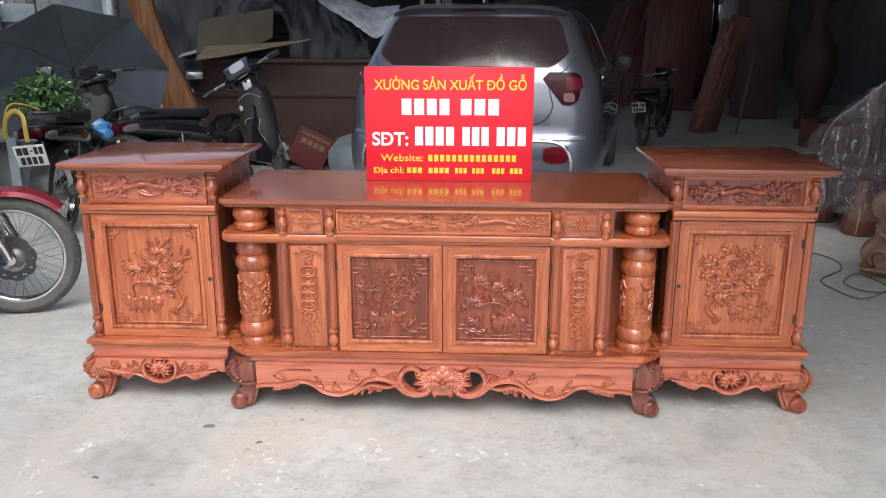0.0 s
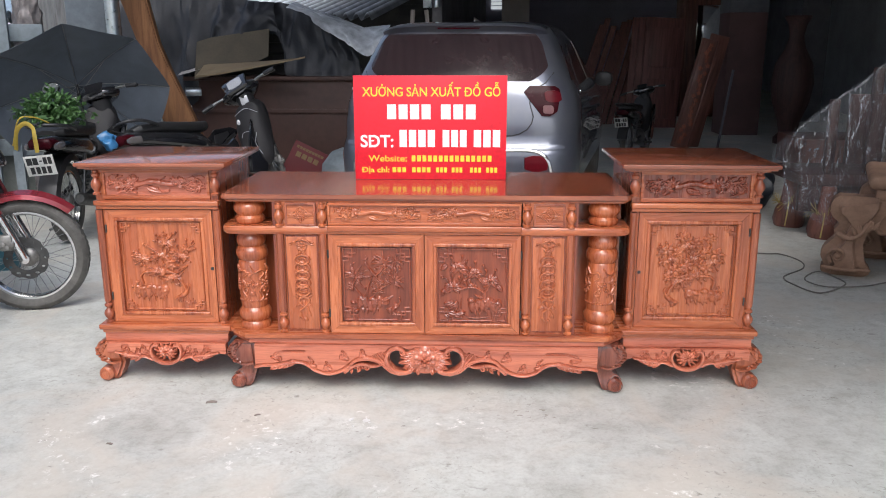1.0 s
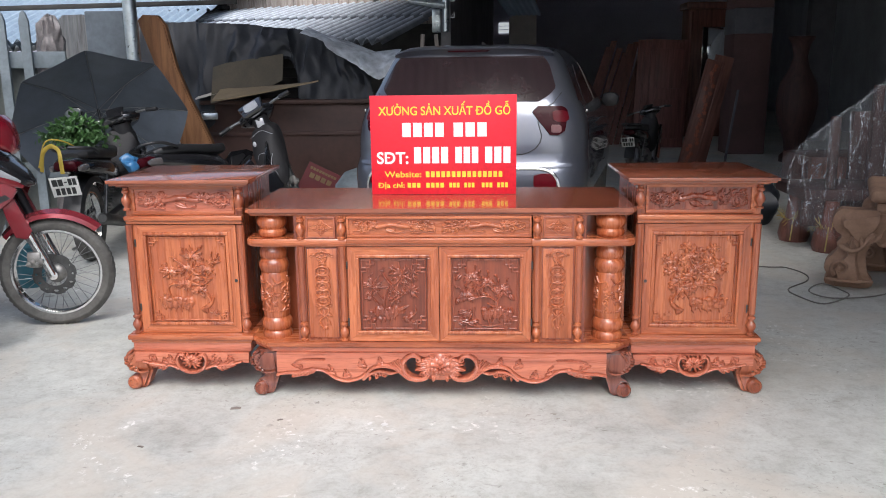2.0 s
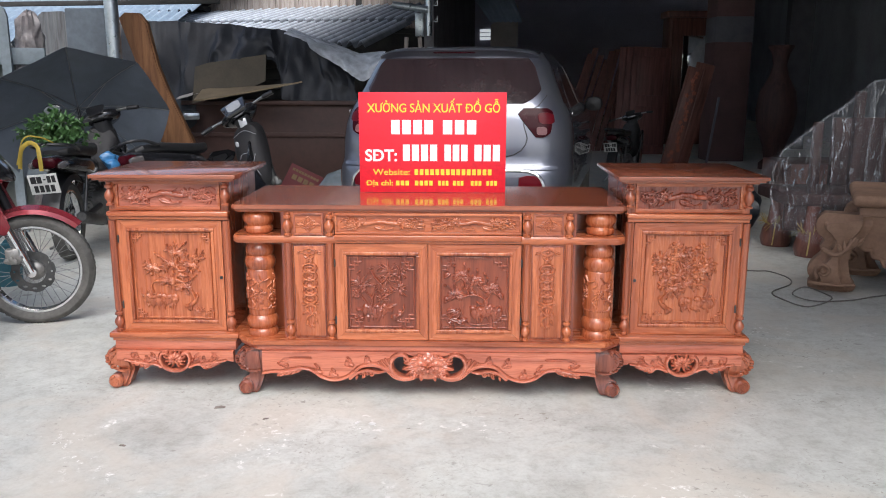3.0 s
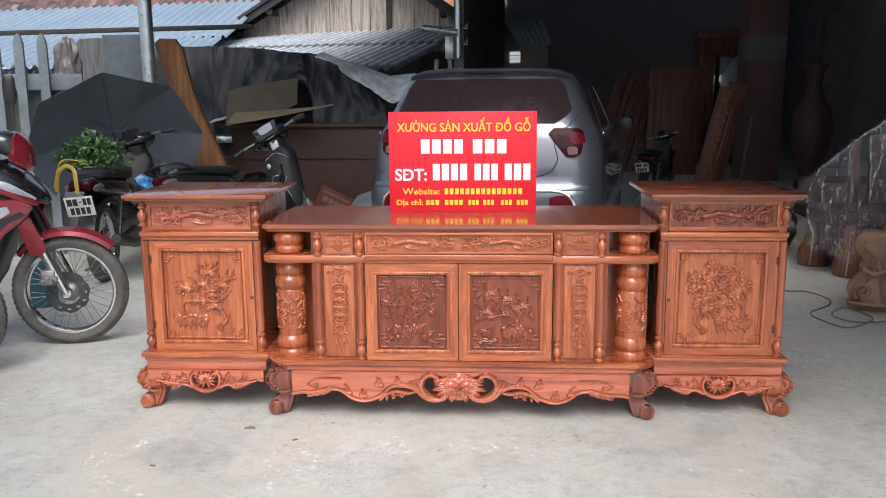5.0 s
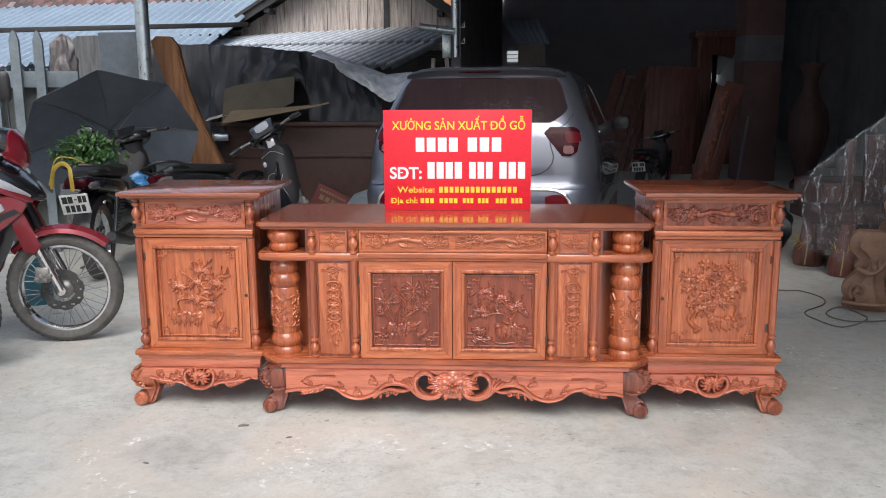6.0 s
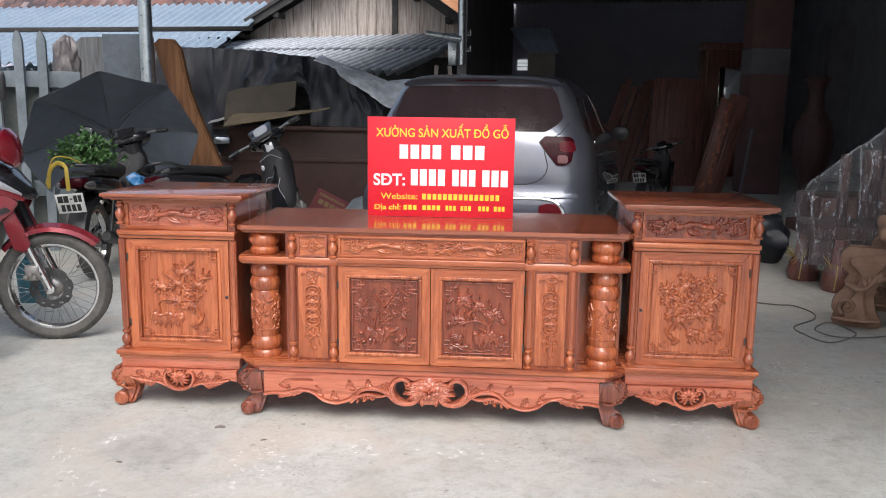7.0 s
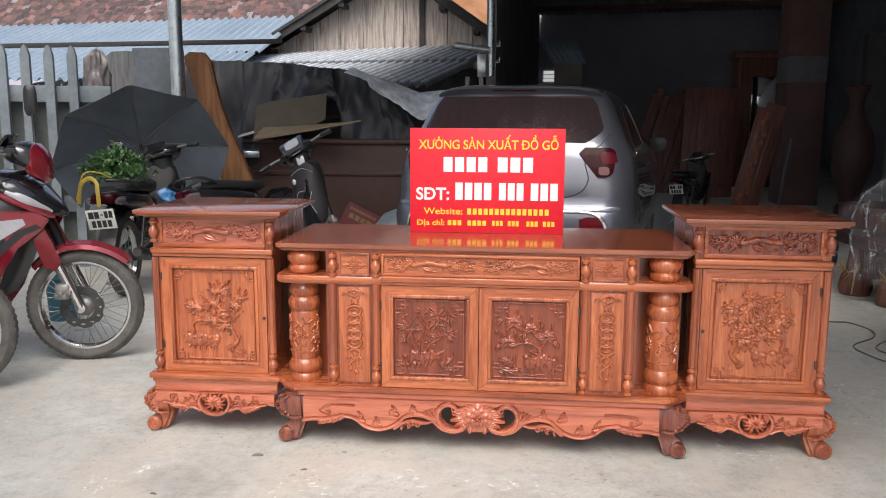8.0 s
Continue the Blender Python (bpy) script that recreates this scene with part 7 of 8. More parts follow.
motorbike(heading(-2.03, 3.85, 12), "red and black motorbike with a chrome fork and spoked wheels", red_paint, clear_lens, plate=False, mirrors=(1,))
motorbike(heading(-2.36, 3.3, 14), "dark red motorbike, only its front wheel inside the yard", red_paint, black_plastic, plate=False)
motorbike(pose(-2.57, 5.33, 0, 0, 0, 97) @ Matrix.Scale(0.95, 4), "black motorbike seen from behind, leafy branches tied on its seat", gloss_black, black_plastic, nose="plain", mirrors=(1,))
motorbike(pose(-1.85, 5.62, 0, 0, 0, 68) @ Matrix.Scale(0.965, 4), "black underbone motorbike leaning on its stand", gloss_black, black_plastic, 30, nose="plain", lean=-21, plate=False, wide=1.3)
motorbike(pose(1.93, 9.35, 0, 0, 0, 66) @ Matrix.Scale(0.78, 4), "dark motorbike parked inside the shed", gloss_black, black_plastic, nose="plain")


# ---- beside the shed: pile under a tarpaulin, boards, umbrella ----
tarp_black = speckled("black_tarpaulin", [(0.012, 0.014, 0.019), (0.026, 0.03, 0.04)], 3, 0.45, relief=0.3, fine=40, distance=0.006)
cardboard = speckled("brown_cardboard", [(0.2, 0.15, 0.09), (0.27, 0.21, 0.13)], 4, 0.85, relief=0.15)
board_dark = speckled("damp_plywood", [(0.065, 0.054, 0.036), (0.11, 0.09, 0.06)], 3, 0.7, relief=0.15)
umbrella_cloth = speckled("black_umbrella_cloth", [(0.105, 0.125, 0.155), (0.15, 0.175, 0.215)], 6, 0.5, relief=0.15, fine=300)
leaf_green = speckled("fresh_leaves", [(0.03, 0.075, 0.022), (0.055, 0.13, 0.035), (0.095, 0.18, 0.06)], 14, 0.45, relief=0.1)
strap_yellow = plain("yellow_strap", (0.42, 0.3, 0.04), 0.6)
blue_plastic = plain("blue_plastic", (0.04, 0.16, 0.34), 0.35)
teal_plastic = plain("teal_plastic", (0.035, 0.13, 0.17), 0.5)
grey_wrap = speckled("dirty_plastic_wrap", [(0.13, 0.118, 0.118), (0.21, 0.19, 0.19), (0.32, 0.29, 0.285)], 11, 0.4, relief=0.5, fine=25)


def film(name, amount, tint=(0.9, 0.92, 0.95), scale=7.0):
    """Thin crumpled clear sheet: mostly see-through, its crease highlights put in as pale, denser streaks."""
    m, nt, b = shader(name, 0.1)
    b.inputs["Base Color"].default_value = (*tint, 1)
    v = coords(nt, (1.0, 1.0, 0.4))
    n1 = noise_tex(nt, v, scale, 6, 0.72, 2.2)
    n2 = noise_tex(nt, coords(nt, (1.0, 1.0, 0.22)), scale * 3.2, 5, 0.7, 1.6)
    broad = ramp(nt, n1, [(0.4, (amount * 0.35,) * 3), (0.57, (amount,) * 3), (0.62, (amount * 2,) * 3), (0.65, (min(1, amount * 13),) * 3), (0.69, (amount * 2,) * 3)])
    thin = ramp(nt, n2, [(0.6, (0, 0, 0)), (0.65, (min(1, amount * 9),) * 3), (0.7, (0, 0, 0))])
    fac = mix(nt, 1.0, broad, thin, "ADD")
    tr = nt.nodes.new("ShaderNodeBsdfTransparent")
    mx = nt.nodes.new("ShaderNodeMixShader")
    out = nt.nodes["Material Output"]
    nt.links.new(fac, mx.inputs[0])
    nt.links.new(tr.outputs[0], mx.inputs[1])
    nt.links.new(b.outputs[0], mx.inputs[2])
    nt.links.new(mx.outputs[0], out.inputs["Surface"])
    bump(nt, b, n1, 0.9, 0.02)
    return m


clear_film = film("clear_plastic_film", 0.05, (0.6, 0.63, 0.68), 16.0)


def drape(x0, x1, nx, profile, nt_, seed, fold=0.03, thick=0.006):
    """A hanging sheet: profile(x, t) gives y, z; folds run down it."""
    bm = mesh()
    layers = []
    for lay in (0, 1):
        g = []
        for i in range(nx + 1):
            x = x0 + (x1 - x0) * i / nx
            col = []
            for j in range(nt_ + 1):
                t = j / nt_
                y, z = profile(x, t)
                w = noise.noise(Vector((x * 5 + seed, t * 1.6, seed))) * fold * (0.4 + t) + noise.noise(Vector((x * 16 + seed, t * 6, seed + 7))) * fold * 0.35
                col.append(bm.verts.new((x + w * 0.6, y + w + lay * thick, z + w * 0.35)))
            g.append(col)
        layers.append(g)
    for lay, g in enumerate(layers):
        for i in range(nx):
            for j in range(nt_):
                bm.faces.new((g[i][j], g[i + 1][j], g[i + 1][j + 1], g[i][j + 1]))
    a, b2 = layers
    for i in range(nx):
        for j in (0, nt_):
            bm.faces.new((a[i][j], a[i + 1][j], b2[i + 1][j], b2[i][j]))
    for j in range(nt_):
        for i in (0, nx):
            bm.faces.new((a[i][j], a[i][j + 1], b2[i][j + 1], b2[i][j]))
    return bm


bm = mesh()
box(bm, -0.07, 0.07, -0.25, 0.25, -0.03, 0.03, 0.006)
solid("steel_tube", bm, galvanised, "short square steel tube sticking out beside the chest", "tube", m=pose(-2.47, 7.74, 0.875, 0, 0, 20))

# long brown chest that carries the pile
chest_brown = speckled("dull_brown_varnish", [(0.06, 0.03, 0.025), (0.085, 0.042, 0.033), (0.1, 0.052, 0.04)], 1.3, 0.55, relief=0.15, fine=20)
chest = thing("wooden_chest", pose(-1.6, 8.3, 0), "long brown wooden chest under the covered pile", "chest")
box(bm := mesh(), -0.95, 0.95, -0.4, 0.4, 0.06, 0.97, 0.01)
part("body", bm, chest_brown, chest)
box(bm := mesh(), -1.0, 1.0, -0.45, 0.45, 0.97, 1.01, 0.006)
part("lid", bm, chest_brown, chest)
box(bm := mesh(), -0.97, 0.97, -0.425, -0.4, 0.66, 0.7, 0.004)
part("ledge", bm, chest_brown, chest)
for x in (-0.9, 0.9):
    for y in (-0.35, 0.35):
        box(bm := mesh(), x - 0.05, x + 0.05, y - 0.05, y + 0.05, 0, 0.06)
        part("foot", bm, chest_brown, chest)
stack = thing("board_stack", pose(-1.95, 8.55, 1.01), "stack of dark boards under the tarpaulin", "boards")
for k in range(6):
    w = 0.9 - 0.1 * k - 0.05 * (k % 2)
    box(bm := mesh(), -w - 0.1, w * 0.62, -0.22, 0.3, 0.105 * k, 0.105 * k + 0.1, 0.004)
    part("board", bm, timber_dark, stack)

TOP = ([-3.3, -2.98, -2.67, -2.33, -1.65, -1.32, -1.1, -0.9], [1.76, 1.78, 1.78, 1.755, 1.69, 1.585, 1.47, 1.3])
HEM = ([-3.3, -2.5, -2.38, -2.3, -2.0, -1.75, -1.6, -1.2, -0.9], [0.75, 0.75, 0.9, 1.34, 1.42, 1.4, 1.05, 1.0, 0.95])


def tarp_profile(x, t):
    top, hem = float(np.interp(x, *TOP)), float(np.interp(x, *HEM))
    if t < 0.35:
        return 8.75 - 0.7 * t / 0.35, top - 0.05 + 0.05 * t / 0.35
    u = (t - 0.35) / 0.65
    return 8.05 - 0.14 * math.sin(u * 1.4), top - (top - hem) * u


tarp = thing("tarpaulin", pose(0, 0, 0), "black plastic tarpaulin draped in two sheets over the pile", "tarpaulin")
part("front_sheet", drape(-3.3, -1.72, 64, tarp_profile, 34, 3.0, 0.085), tarp_black, tarp)
part("side_sheet", drape(-1.78, -0.9, 40, lambda x, t: (tarp_profile(x, t)[0] + 0.05, tarp_profile(x, t)[1] - 0.01), 34, 6.0, 0.085), tarp_black, tarp)
sheet_mat = speckled("grey_plastic_sheet", [(0.42, 0.45, 0.49), (0.78, 0.82, 0.87)], 8, 0.2, relief=0.6, fine=16, distance=0.012)


def sheet_profile(x, t):
    top = float(np.interp(x, [-1.5, -1.4, -1.07, -0.84, -0.62], [1.69, 1.657, 1.545, 1.46, 1.48]))
    hem = float(np.interp(x, [-1.5, -1.28, -1.08, -0.79, -0.61], [1.63, 1.56, 1.37, 1.19, 1.3]))
    return 7.86 - 0.28 * math.sin(t * 1.5), top - (top - hem) * t ** 1.3


solid("plastic_sheet", drape(-1.5, -0.6, 60, sheet_profile, 24, 9.0, 0.05), sheet_mat, "greyish crumpled plastic sheet at the end of the pile", "plastic sheet")

bm = mesh()
prism(bm, [(-2.42, 0.99), (-2.43, 1.33), (-2.3, 1.37), (-1.75, 1.45), (-1.74, 1.2), (-1.95, 1.1)], 7.66, 7.672)
for v6 in bm.verts:
    v6.co.y += (v6.co.z - 1.0) * 0.5
solid("plywood_sheet", bm, board_dark, "damp olive plywood sheet leaning on the pile", "board")
bm = mesh()
loops = []
for i in range(15):
    t = i / 14
    x = -2.34 + 1.03 * t
    z = 1.015 + 0.02 * math.sin(3 * t) + 0.17 * t ** 1.6
    y = 7.45 - 0.12 * t
    loops.append([(x, y, z), (x, y + 0.3 * (1 - 0.85 * t), z + 0.1 * (1 - t)), (x, y + 0.3 * (1 - 0.85 * t), z + 0.11 * (1 - t) + 0.006), (x, y, z + 0.014)])
rings(bm, loops)
solid("cardboard_sheet", bm, cardboard, "curled cardboard sheet lying on the chest", "cardboard")
solid("newspaper", drape(-2.62, -2.3, 20, lambda x, t: (7.95 - 0.25 * t, 1.06 + 0.3 * (x + 2.62) - 0.05 * t), 10, 21.0, 0.05), plain("old_paper", (0.5, 0.47, 0.44), 0.8, relief=0.3), "crumpled old paper on the pile", "paper")

def further(f, zf):
    """A pose that sets a thing further from the yard, larger in step."""
    return Matrix.Translation((0.13, -0.13, 0)) @ Matrix.Diagonal((f, f, zf, 1)) @ Matrix.Translation((-0.13, 0.13, 0))


# slab of timber leaning on the post
bm = mesh()
prism(bm, [(-2.66, 1.7), (-2.61, 1.745), (-2.49, 1.74), (-2.43, 1.66), (-2.4, 1.5), (-2.36, 1.3), (-2.27, 1.05), (-2.12, 0.7), (-2.0, 0.35), (-1.9, 0.0), (-2.24, 0.0), (-2.3, 0.4), (-2.42, 0.8), (-2.5, 1.2)], 6.66, 6.74)
bmesh.ops.bevel(bm, geom=[e for e in bm.edges if e.calc_face_angle(0) > 1.2], offset=0.012, segments=2, affect="EDGES")
solid("timber_slab", bm, wood_slab, "rough sawn live-edge timber slab leaning upright", "timber", m=further(1.045, 1.015))

bm = mesh()
prism(bm, [(-3.36, 0.0), (-3.1, 0.0), (-3.1, 1.72), (-3.14, 1.76), (-3.3, 1.755), (-3.36, 1.7)], 6.7, 6.78)
solid("standing_board", bm, wood_grey, "grey weathered board standing beside the fence", "board", m=further(1.06, 1.018))
bm = mesh()
box(bm, -3.08, -2.73, 6.62, 6.86, 0.0, 1.78, 0.012)
solid("standing_block", bm, block_grey, "tall grey block standing beside the post", "block", m=further(1.06, 1.018))
bm = mesh()
lathe(bm, [(0.02, 0.0), (0.09, 0.0)] + [(float(np.interp(z, [0.0, 0.9, 1.15, 1.45, 1.6, 1.7, 1.76], [0.09, 0.1, 0.135, 0.115, 0.1, 0.08, 0.03])), float(z)) for z in np.linspace(0.03, 1.76, 70)], -3.32, 6.5, 0, 56)
for v6 in bm.verts:
    q = Vector((v6.co.x * 16, v6.co.y * 16, v6.co.z * 5))
    w = 0.05 * (0.5 - abs(noise.noise(q))) + 0.022 * noise.noise(q * 2.3) - 0.02
    d = Vector((v6.co.x + 3.32, v6.co.y - 6.5, 0))
    if d.length > 0.03:
        v6.co += d.normalized() * w
    v6.co.z += 0.05 * noise.noise(Vector((v6.co.x * 9, v6.co.y * 9, 4.0))) * (v6.co.z > 1.4)
solid("wrapped_post", bm, grey_wrap, "post wrapped in dirty crumpled plastic", "post")

# umbrella propped open on the motorbikes
umb = thing("umbrella", pose(-2.88, 6.32, 0.885) @ Matrix.Rotation(radians(-8), 4, "Y") @ Matrix.Rotation(radians(26), 4, "Z") @ Matrix.Rotation(radians(-54), 4, "X"), "open black umbrella seen from inside, propped on the motorbikes", "umbrella")


def canopy(r, a):
    """Point on the canopy at radius share r (0 to 1) and angle a in degrees."""
    sag = 0.045 * r * r * abs(math.sin(radians(a * 4)))
    k = 0.68 * r * (1 - 0.06 * r * abs(math.sin(radians(a * 4))))
    return Vector((k * math.cos(radians(a)), k * math.sin(radians(a)), 0.2 * (1 - r ** 1.9) - sag * 0.6))


for k in range(8):
    bm = mesh()
    grids = []
    for off in (0.0, 0.002):
        grids.append([[bm.verts.new(canopy(max(0.02, j / 8), 45 * k + 45 * i / 8) + Vector((0, 0, off))) for i in range(9)] for j in range(9)])
    for g in grids:
        for j in range(8):
            for i in range(8):
                bm.faces.new((g[j][i], g[j][i + 1], g[j + 1][i + 1], g[j + 1][i]))
    for i in range(8):
        bm.faces.new((grids[0][8][i], grids[0][8][i + 1], grids[1][8][i + 1], grids[1][8][i]))
    part("gore", bm, umbrella_cloth, umb)
    bm = mesh()
    tube(bm, [canopy(j / 8, 45 * k) - Vector((0, 0, 0.006)) for j in range(0, 9)], 0.0028, 6)
    part("rib", bm, steel, umb)
    bm = mesh()
    tube(bm, [canopy(0.5, 45 * k) - Vector((0, 0, 0.008)), Vector((0, 0, 0.07))], 0.0028, 6)
    part("stretcher", bm, steel, umb)
tube(bm := mesh(), [(0, 0, 0.26), (0, 0, -0.5)], 0.011, 12)
part("shaft", bm, black_plastic, umb)
lathe(bm := mesh(), [(0.006, 0.03), (0.016, 0.035), (0.016, 0.075), (0.006, 0.08)], 0, 0, 0, 12)
part("runner", bm, black_plastic, umb)
tube(bm := mesh(), [(0, 0, -0.48), (0, 0, -0.62)], [0.014, 0.017], 10)
part("handle", bm, black_plastic, umb)

# cut branches on the motorbike's seat
branch = thing("leafy_branches", pose(-2.69, 5.5, 0.81) @ Matrix.Scale(0.84, 4), "bundle of fresh green leafy branches on the motorbike seat", "branches")
lr = random.Random(5)
bm = mesh()
for k in range(26):
    a = lr.uniform(0, 360)
    ln = lr.uniform(0.1, 0.28)
    p1 = Vector((ln * math.cos(radians(a)), 0.5 * ln * math.sin(radians(a)), lr.uniform(0.02, 0.17)))
    tube(bm, [(0, 0, 0.0), p1 * 0.5 + Vector((0, 0, 0.03)), p1], [0.004, 0.003, 0.0015], 5)
part("twigs", bm, leaf_green, branch)
bm = mesh()
for k in range(760):
    a, ln = lr.uniform(0, 2 * math.pi), abs(lr.gauss(0.13, 0.07))
    c3 = Vector((ln * 1.12 * math.cos(a), 0.7 * ln * math.sin(a), lr.uniform(-0.05, 0.24) * (1.1 - min(1, ln / 0.38))))
    q = Euler((lr.uniform(-1.2, 1.2), lr.uniform(-1.2, 1.2), lr.uniform(0, 6.3))).to_matrix()
    ll, w = lr.uniform(0.042, 0.078), lr.uniform(0.014, 0.024)
    vs = [bm.verts.new(c3 + q @ Vector(p)) for p in ((0, 0, 0), (ll * 0.45, w, 0.004), (ll, 0, -0.004), (ll * 0.45, -w, 0.004), (ll * 0.5, 0, -0.003))]
    bm.faces.new((vs[0], vs[4], vs[1]))
    bm.faces.new((vs[1], vs[4], vs[2]))
    bm.faces.new((vs[0], vs[3], vs[4]))
    bm.faces.new((vs[3], vs[2], vs[4]))
lv = part("leaves", bm, leaf_green, branch, "", 0)
lv["kind"] = "stuff"

bm = mesh()
tube(bm, curve_pts([(-2.7, 5.02, 0.66), (-2.66, 4.98, 0.78), (-2.6, 4.97, 0.83), (-2.53, 4.93, 0.81), (-2.505, 4.9, 0.75), (-2.5, 4.9, 0.66)], 6), 0.014, 8, 0.25)
tube(bm, curve_pts([(-2.74, 5.06, 0.68), (-2.66, 5.02, 0.85), (-2.58, 5.06, 0.86), (-2.52, 5.12, 0.82)], 5), 0.005, 8, 0.5)
solid("yellow_strap", bm, strap_yellow, "yellow strap tied round the motorbike tail", "strap")
bm = mesh()
blob(bm, 0, 0, 0, 0.058, 0.055, 0.055, 0, 20, 14)
for v6 in bm.verts:
    v6.co += v6.co.normalized() * noise.noise(v6.co * 22) * 0.045
solid("plastic_bag", bm, blue_plastic, "crumpled blue plastic bag hanging between the motorbikes", "bag", m=pose(-2.25, 5.36, 0.68))
bm = mesh()
lathe(bm, [(0.075, 0.0), (0.09, 0.25), (0.098, 0.255), (0.098, 0.27), (0.085, 0.27), (0.07, 0.02)], -2.62, 4.62, 0, 28)
solid("plastic_bucket", bm, teal_plastic, "teal plastic bucket behind the red motorbike wheel", "bucket")

bm = mesh()
box(bm, -0.17, 0.17, -0.006, 0.006, 0.0, 0.34, 0.002)
small = thing("sign_board", pose(-1.5, 7.66, 0.05) @ pose(0, 0, 0, -14, 26, 0), "small red printed sign leaning against the chest", "sign")
# red and yellow print darkened to put the shade behind the motorbike into it
part("panel", bm, plain("dimmed_red_print", (0.14, 0.012, 0.016), 0.6), small)
dimmed_yellow = plain("dimmed_yellow_print", (0.22, 0.13, 0.05), 0.6)
bars(small, dimmed_yellow, -0.14, 0.14, 0.28, 0.305, -0.006, 9)
bars(small, dimmed_yellow, -0.12, 0.12, 0.2, 0.25, -0.006, 4)
bm = mesh()
lathe(bm, [(0.02, 0.0), (0.22, 0.0), (0.27, 0.15), (0.26, 0.26), (0.18, 0.36), (0.06, 0.4), (0.01, 0.405)], -0.92, 7.3, 0, 28)
for v6 in bm.verts:
    v6.co.z += noise.noise(v6.co * 5) * 0.03 * (v6.co.z > 0.01)
solid("grey_sack", bm, fence_grey, "slumped grey sack on the ground beside the chest", "sack")

# a pole lying across and the pipe end below the shed roof
bm = mesh()
tube(bm, [(-0.345, 12.1, 1.82), (-0.345, 12.1, 3.7)], 0.046, 18)
solid("drain_pipe", bm, galvanised, "grey drain pipe hanging from the shed roof", "pipe", kind="structure")
bm = mesh()
tube(bm, [(-0.865, 12.02, 2.25), (-0.36, 12.02, 2.18)], 0.05, 16)
solid("gutter_pipe", bm, galvanised, "grey pipe from the gutter", "pipe", kind="structure")

for x, lean in ((-0.49, 4), (-0.31, -5)):
    box(bm := mesh(), -0.022, 0.022, -0.015, 0.015, 0.0, 1.67, 0.004)
    solid("batten", bm, wood_plank, "thin pale batten standing behind the car", "batten", "battens behind the car", m=pose(x - 0.1 * lean / 4, 9.1, 0, 0, lean, 0))

box(bm := mesh(), -0.54, -0.42, 12.04, 12.12, 1.81, 2.13, 0.004)
solid("gutter_box", bm, galvanised, "grey metal box beside the drain pipe", "box", kind="structure")
for z in (2.25, 2.02):
    bm = mesh()
    box(bm, 0.0, 0.1, -0.012, 0.0, 0.0, 0.022, 0.003)
    box(bm, 0.08, 0.1, -0.012, 0.0, 0.022, 0.13, 0.003)
    tube(bm, [(0.01, -0.006, 0.02), (0.09, -0.006, 0.11)], 0.005, 8)
    solid("bracket", bm, galvanised, "small angled steel bracket on the end of the wall", "bracket", "wall brackets", m=pose(-0.285, 12.24, z) @ Matrix.Scale(0.65, 4))

# painted house beyond the gable
orange_plaster = speckled("orange_painted_plaster", [(0.34, 0.15, 0.075), (0.46, 0.22, 0.11), (0.52, 0.28, 0.16)], 2, 0.85, relief=0.3, fine=18)
painted = thing("painted_house", pose(-2.2, 30.5, 0), "orange painted plaster house behind the gable", "house")
box(bm := mesh(), -2.2, 1.5, 0, 5, 0, 6.2)
part("wall", bm, orange_plaster, painted)
prism(bm := mesh(), [(-2.5, 6.2), (1.8, 6.2), (-0.35, 7.3)], -0.3, 5.3)
part("roof", bm, tile_red, painted)

# leafy tree far beyond the roofs
tree = thing("tree", pose(-13.2, 21.0, 0), "leafy green tree far behind the roofs", "tree")
tube(bm := mesh(), [(0, 0, 0), (0.1, 0, 2.0), (0.0, 0.1, 4.0)], [0.22, 0.16, 0.08], 10)
part("trunk", bm, wood_plank, tree)
bm = mesh()
for k in range(1600):
    a, e, r = lr.uniform(0, 6.28), lr.uniform(-0.6, 1.5), abs(lr.gauss(1.3, 0.45))
    c3 = Vector((r * math.cos(a) * math.cos(e), r * math.sin(a) * math.cos(e), 4.4 + 1.1 * r * math.sin(e) + 0.4 * noise.noise(Vector((a, e, 0)) * 2)))
    q = Euler((lr.uniform(-1.2, 1.2), lr.uniform(-1.2, 1.2), lr.uniform(0, 6.3))).to_matrix()
    vs = [bm.verts.new(c3 + q @ Vector(p)) for p in ((0, 0, 0), (0.07, 0.05, 0.01), (0.16, 0, 0), (0.07, -0.05, 0.01))]
    bm.faces.new(vs)
cr = part("crown", bm, leaf_green, tree, "", 0)
cr["kind"] = "stuff"


# ---- inside the shed and beside it: unfinished furniture, film, cable ----
straw = speckled("yellow_straw", [(0.4, 0.3, 0.1), (0.55, 0.42, 0.16)], 20, 0.8)
cable_black = plain("grey_cable", (0.17, 0.16, 0.14), 0.6)
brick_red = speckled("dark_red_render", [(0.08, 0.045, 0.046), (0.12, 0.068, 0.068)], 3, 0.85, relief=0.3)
# white paint darkened to near black to carry the shed's dimness
pale_band = speckled("dimmed_white_paint", [(0.08, 0.082, 0.095), (0.12, 0.122, 0.14)], 4, 0.85, relief=0.2)
mirror_glass = speckled("mirror_glass", [(0.75, 0.77, 0.78), (0.8, 0.82, 0.82)], 3, 0.03, 1.0, 0.0)

# two woods for stored pieces, with the dimness round them put into the colour
wood_vase = wood("dimmed_dark_wood", "z", (0.06, 0.026, 0.024), (0.045, 0.019, 0.018), (0.03, 0.012, 0.012), 0.6, 0.0, 40)

wood_dimmed = wood("dimmed_stored_wood", "z", (0.17, 0.066, 0.056), (0.12, 0.044, 0.039), (0.068, 0.025, 0.023), 0.5, 0.0, 40)

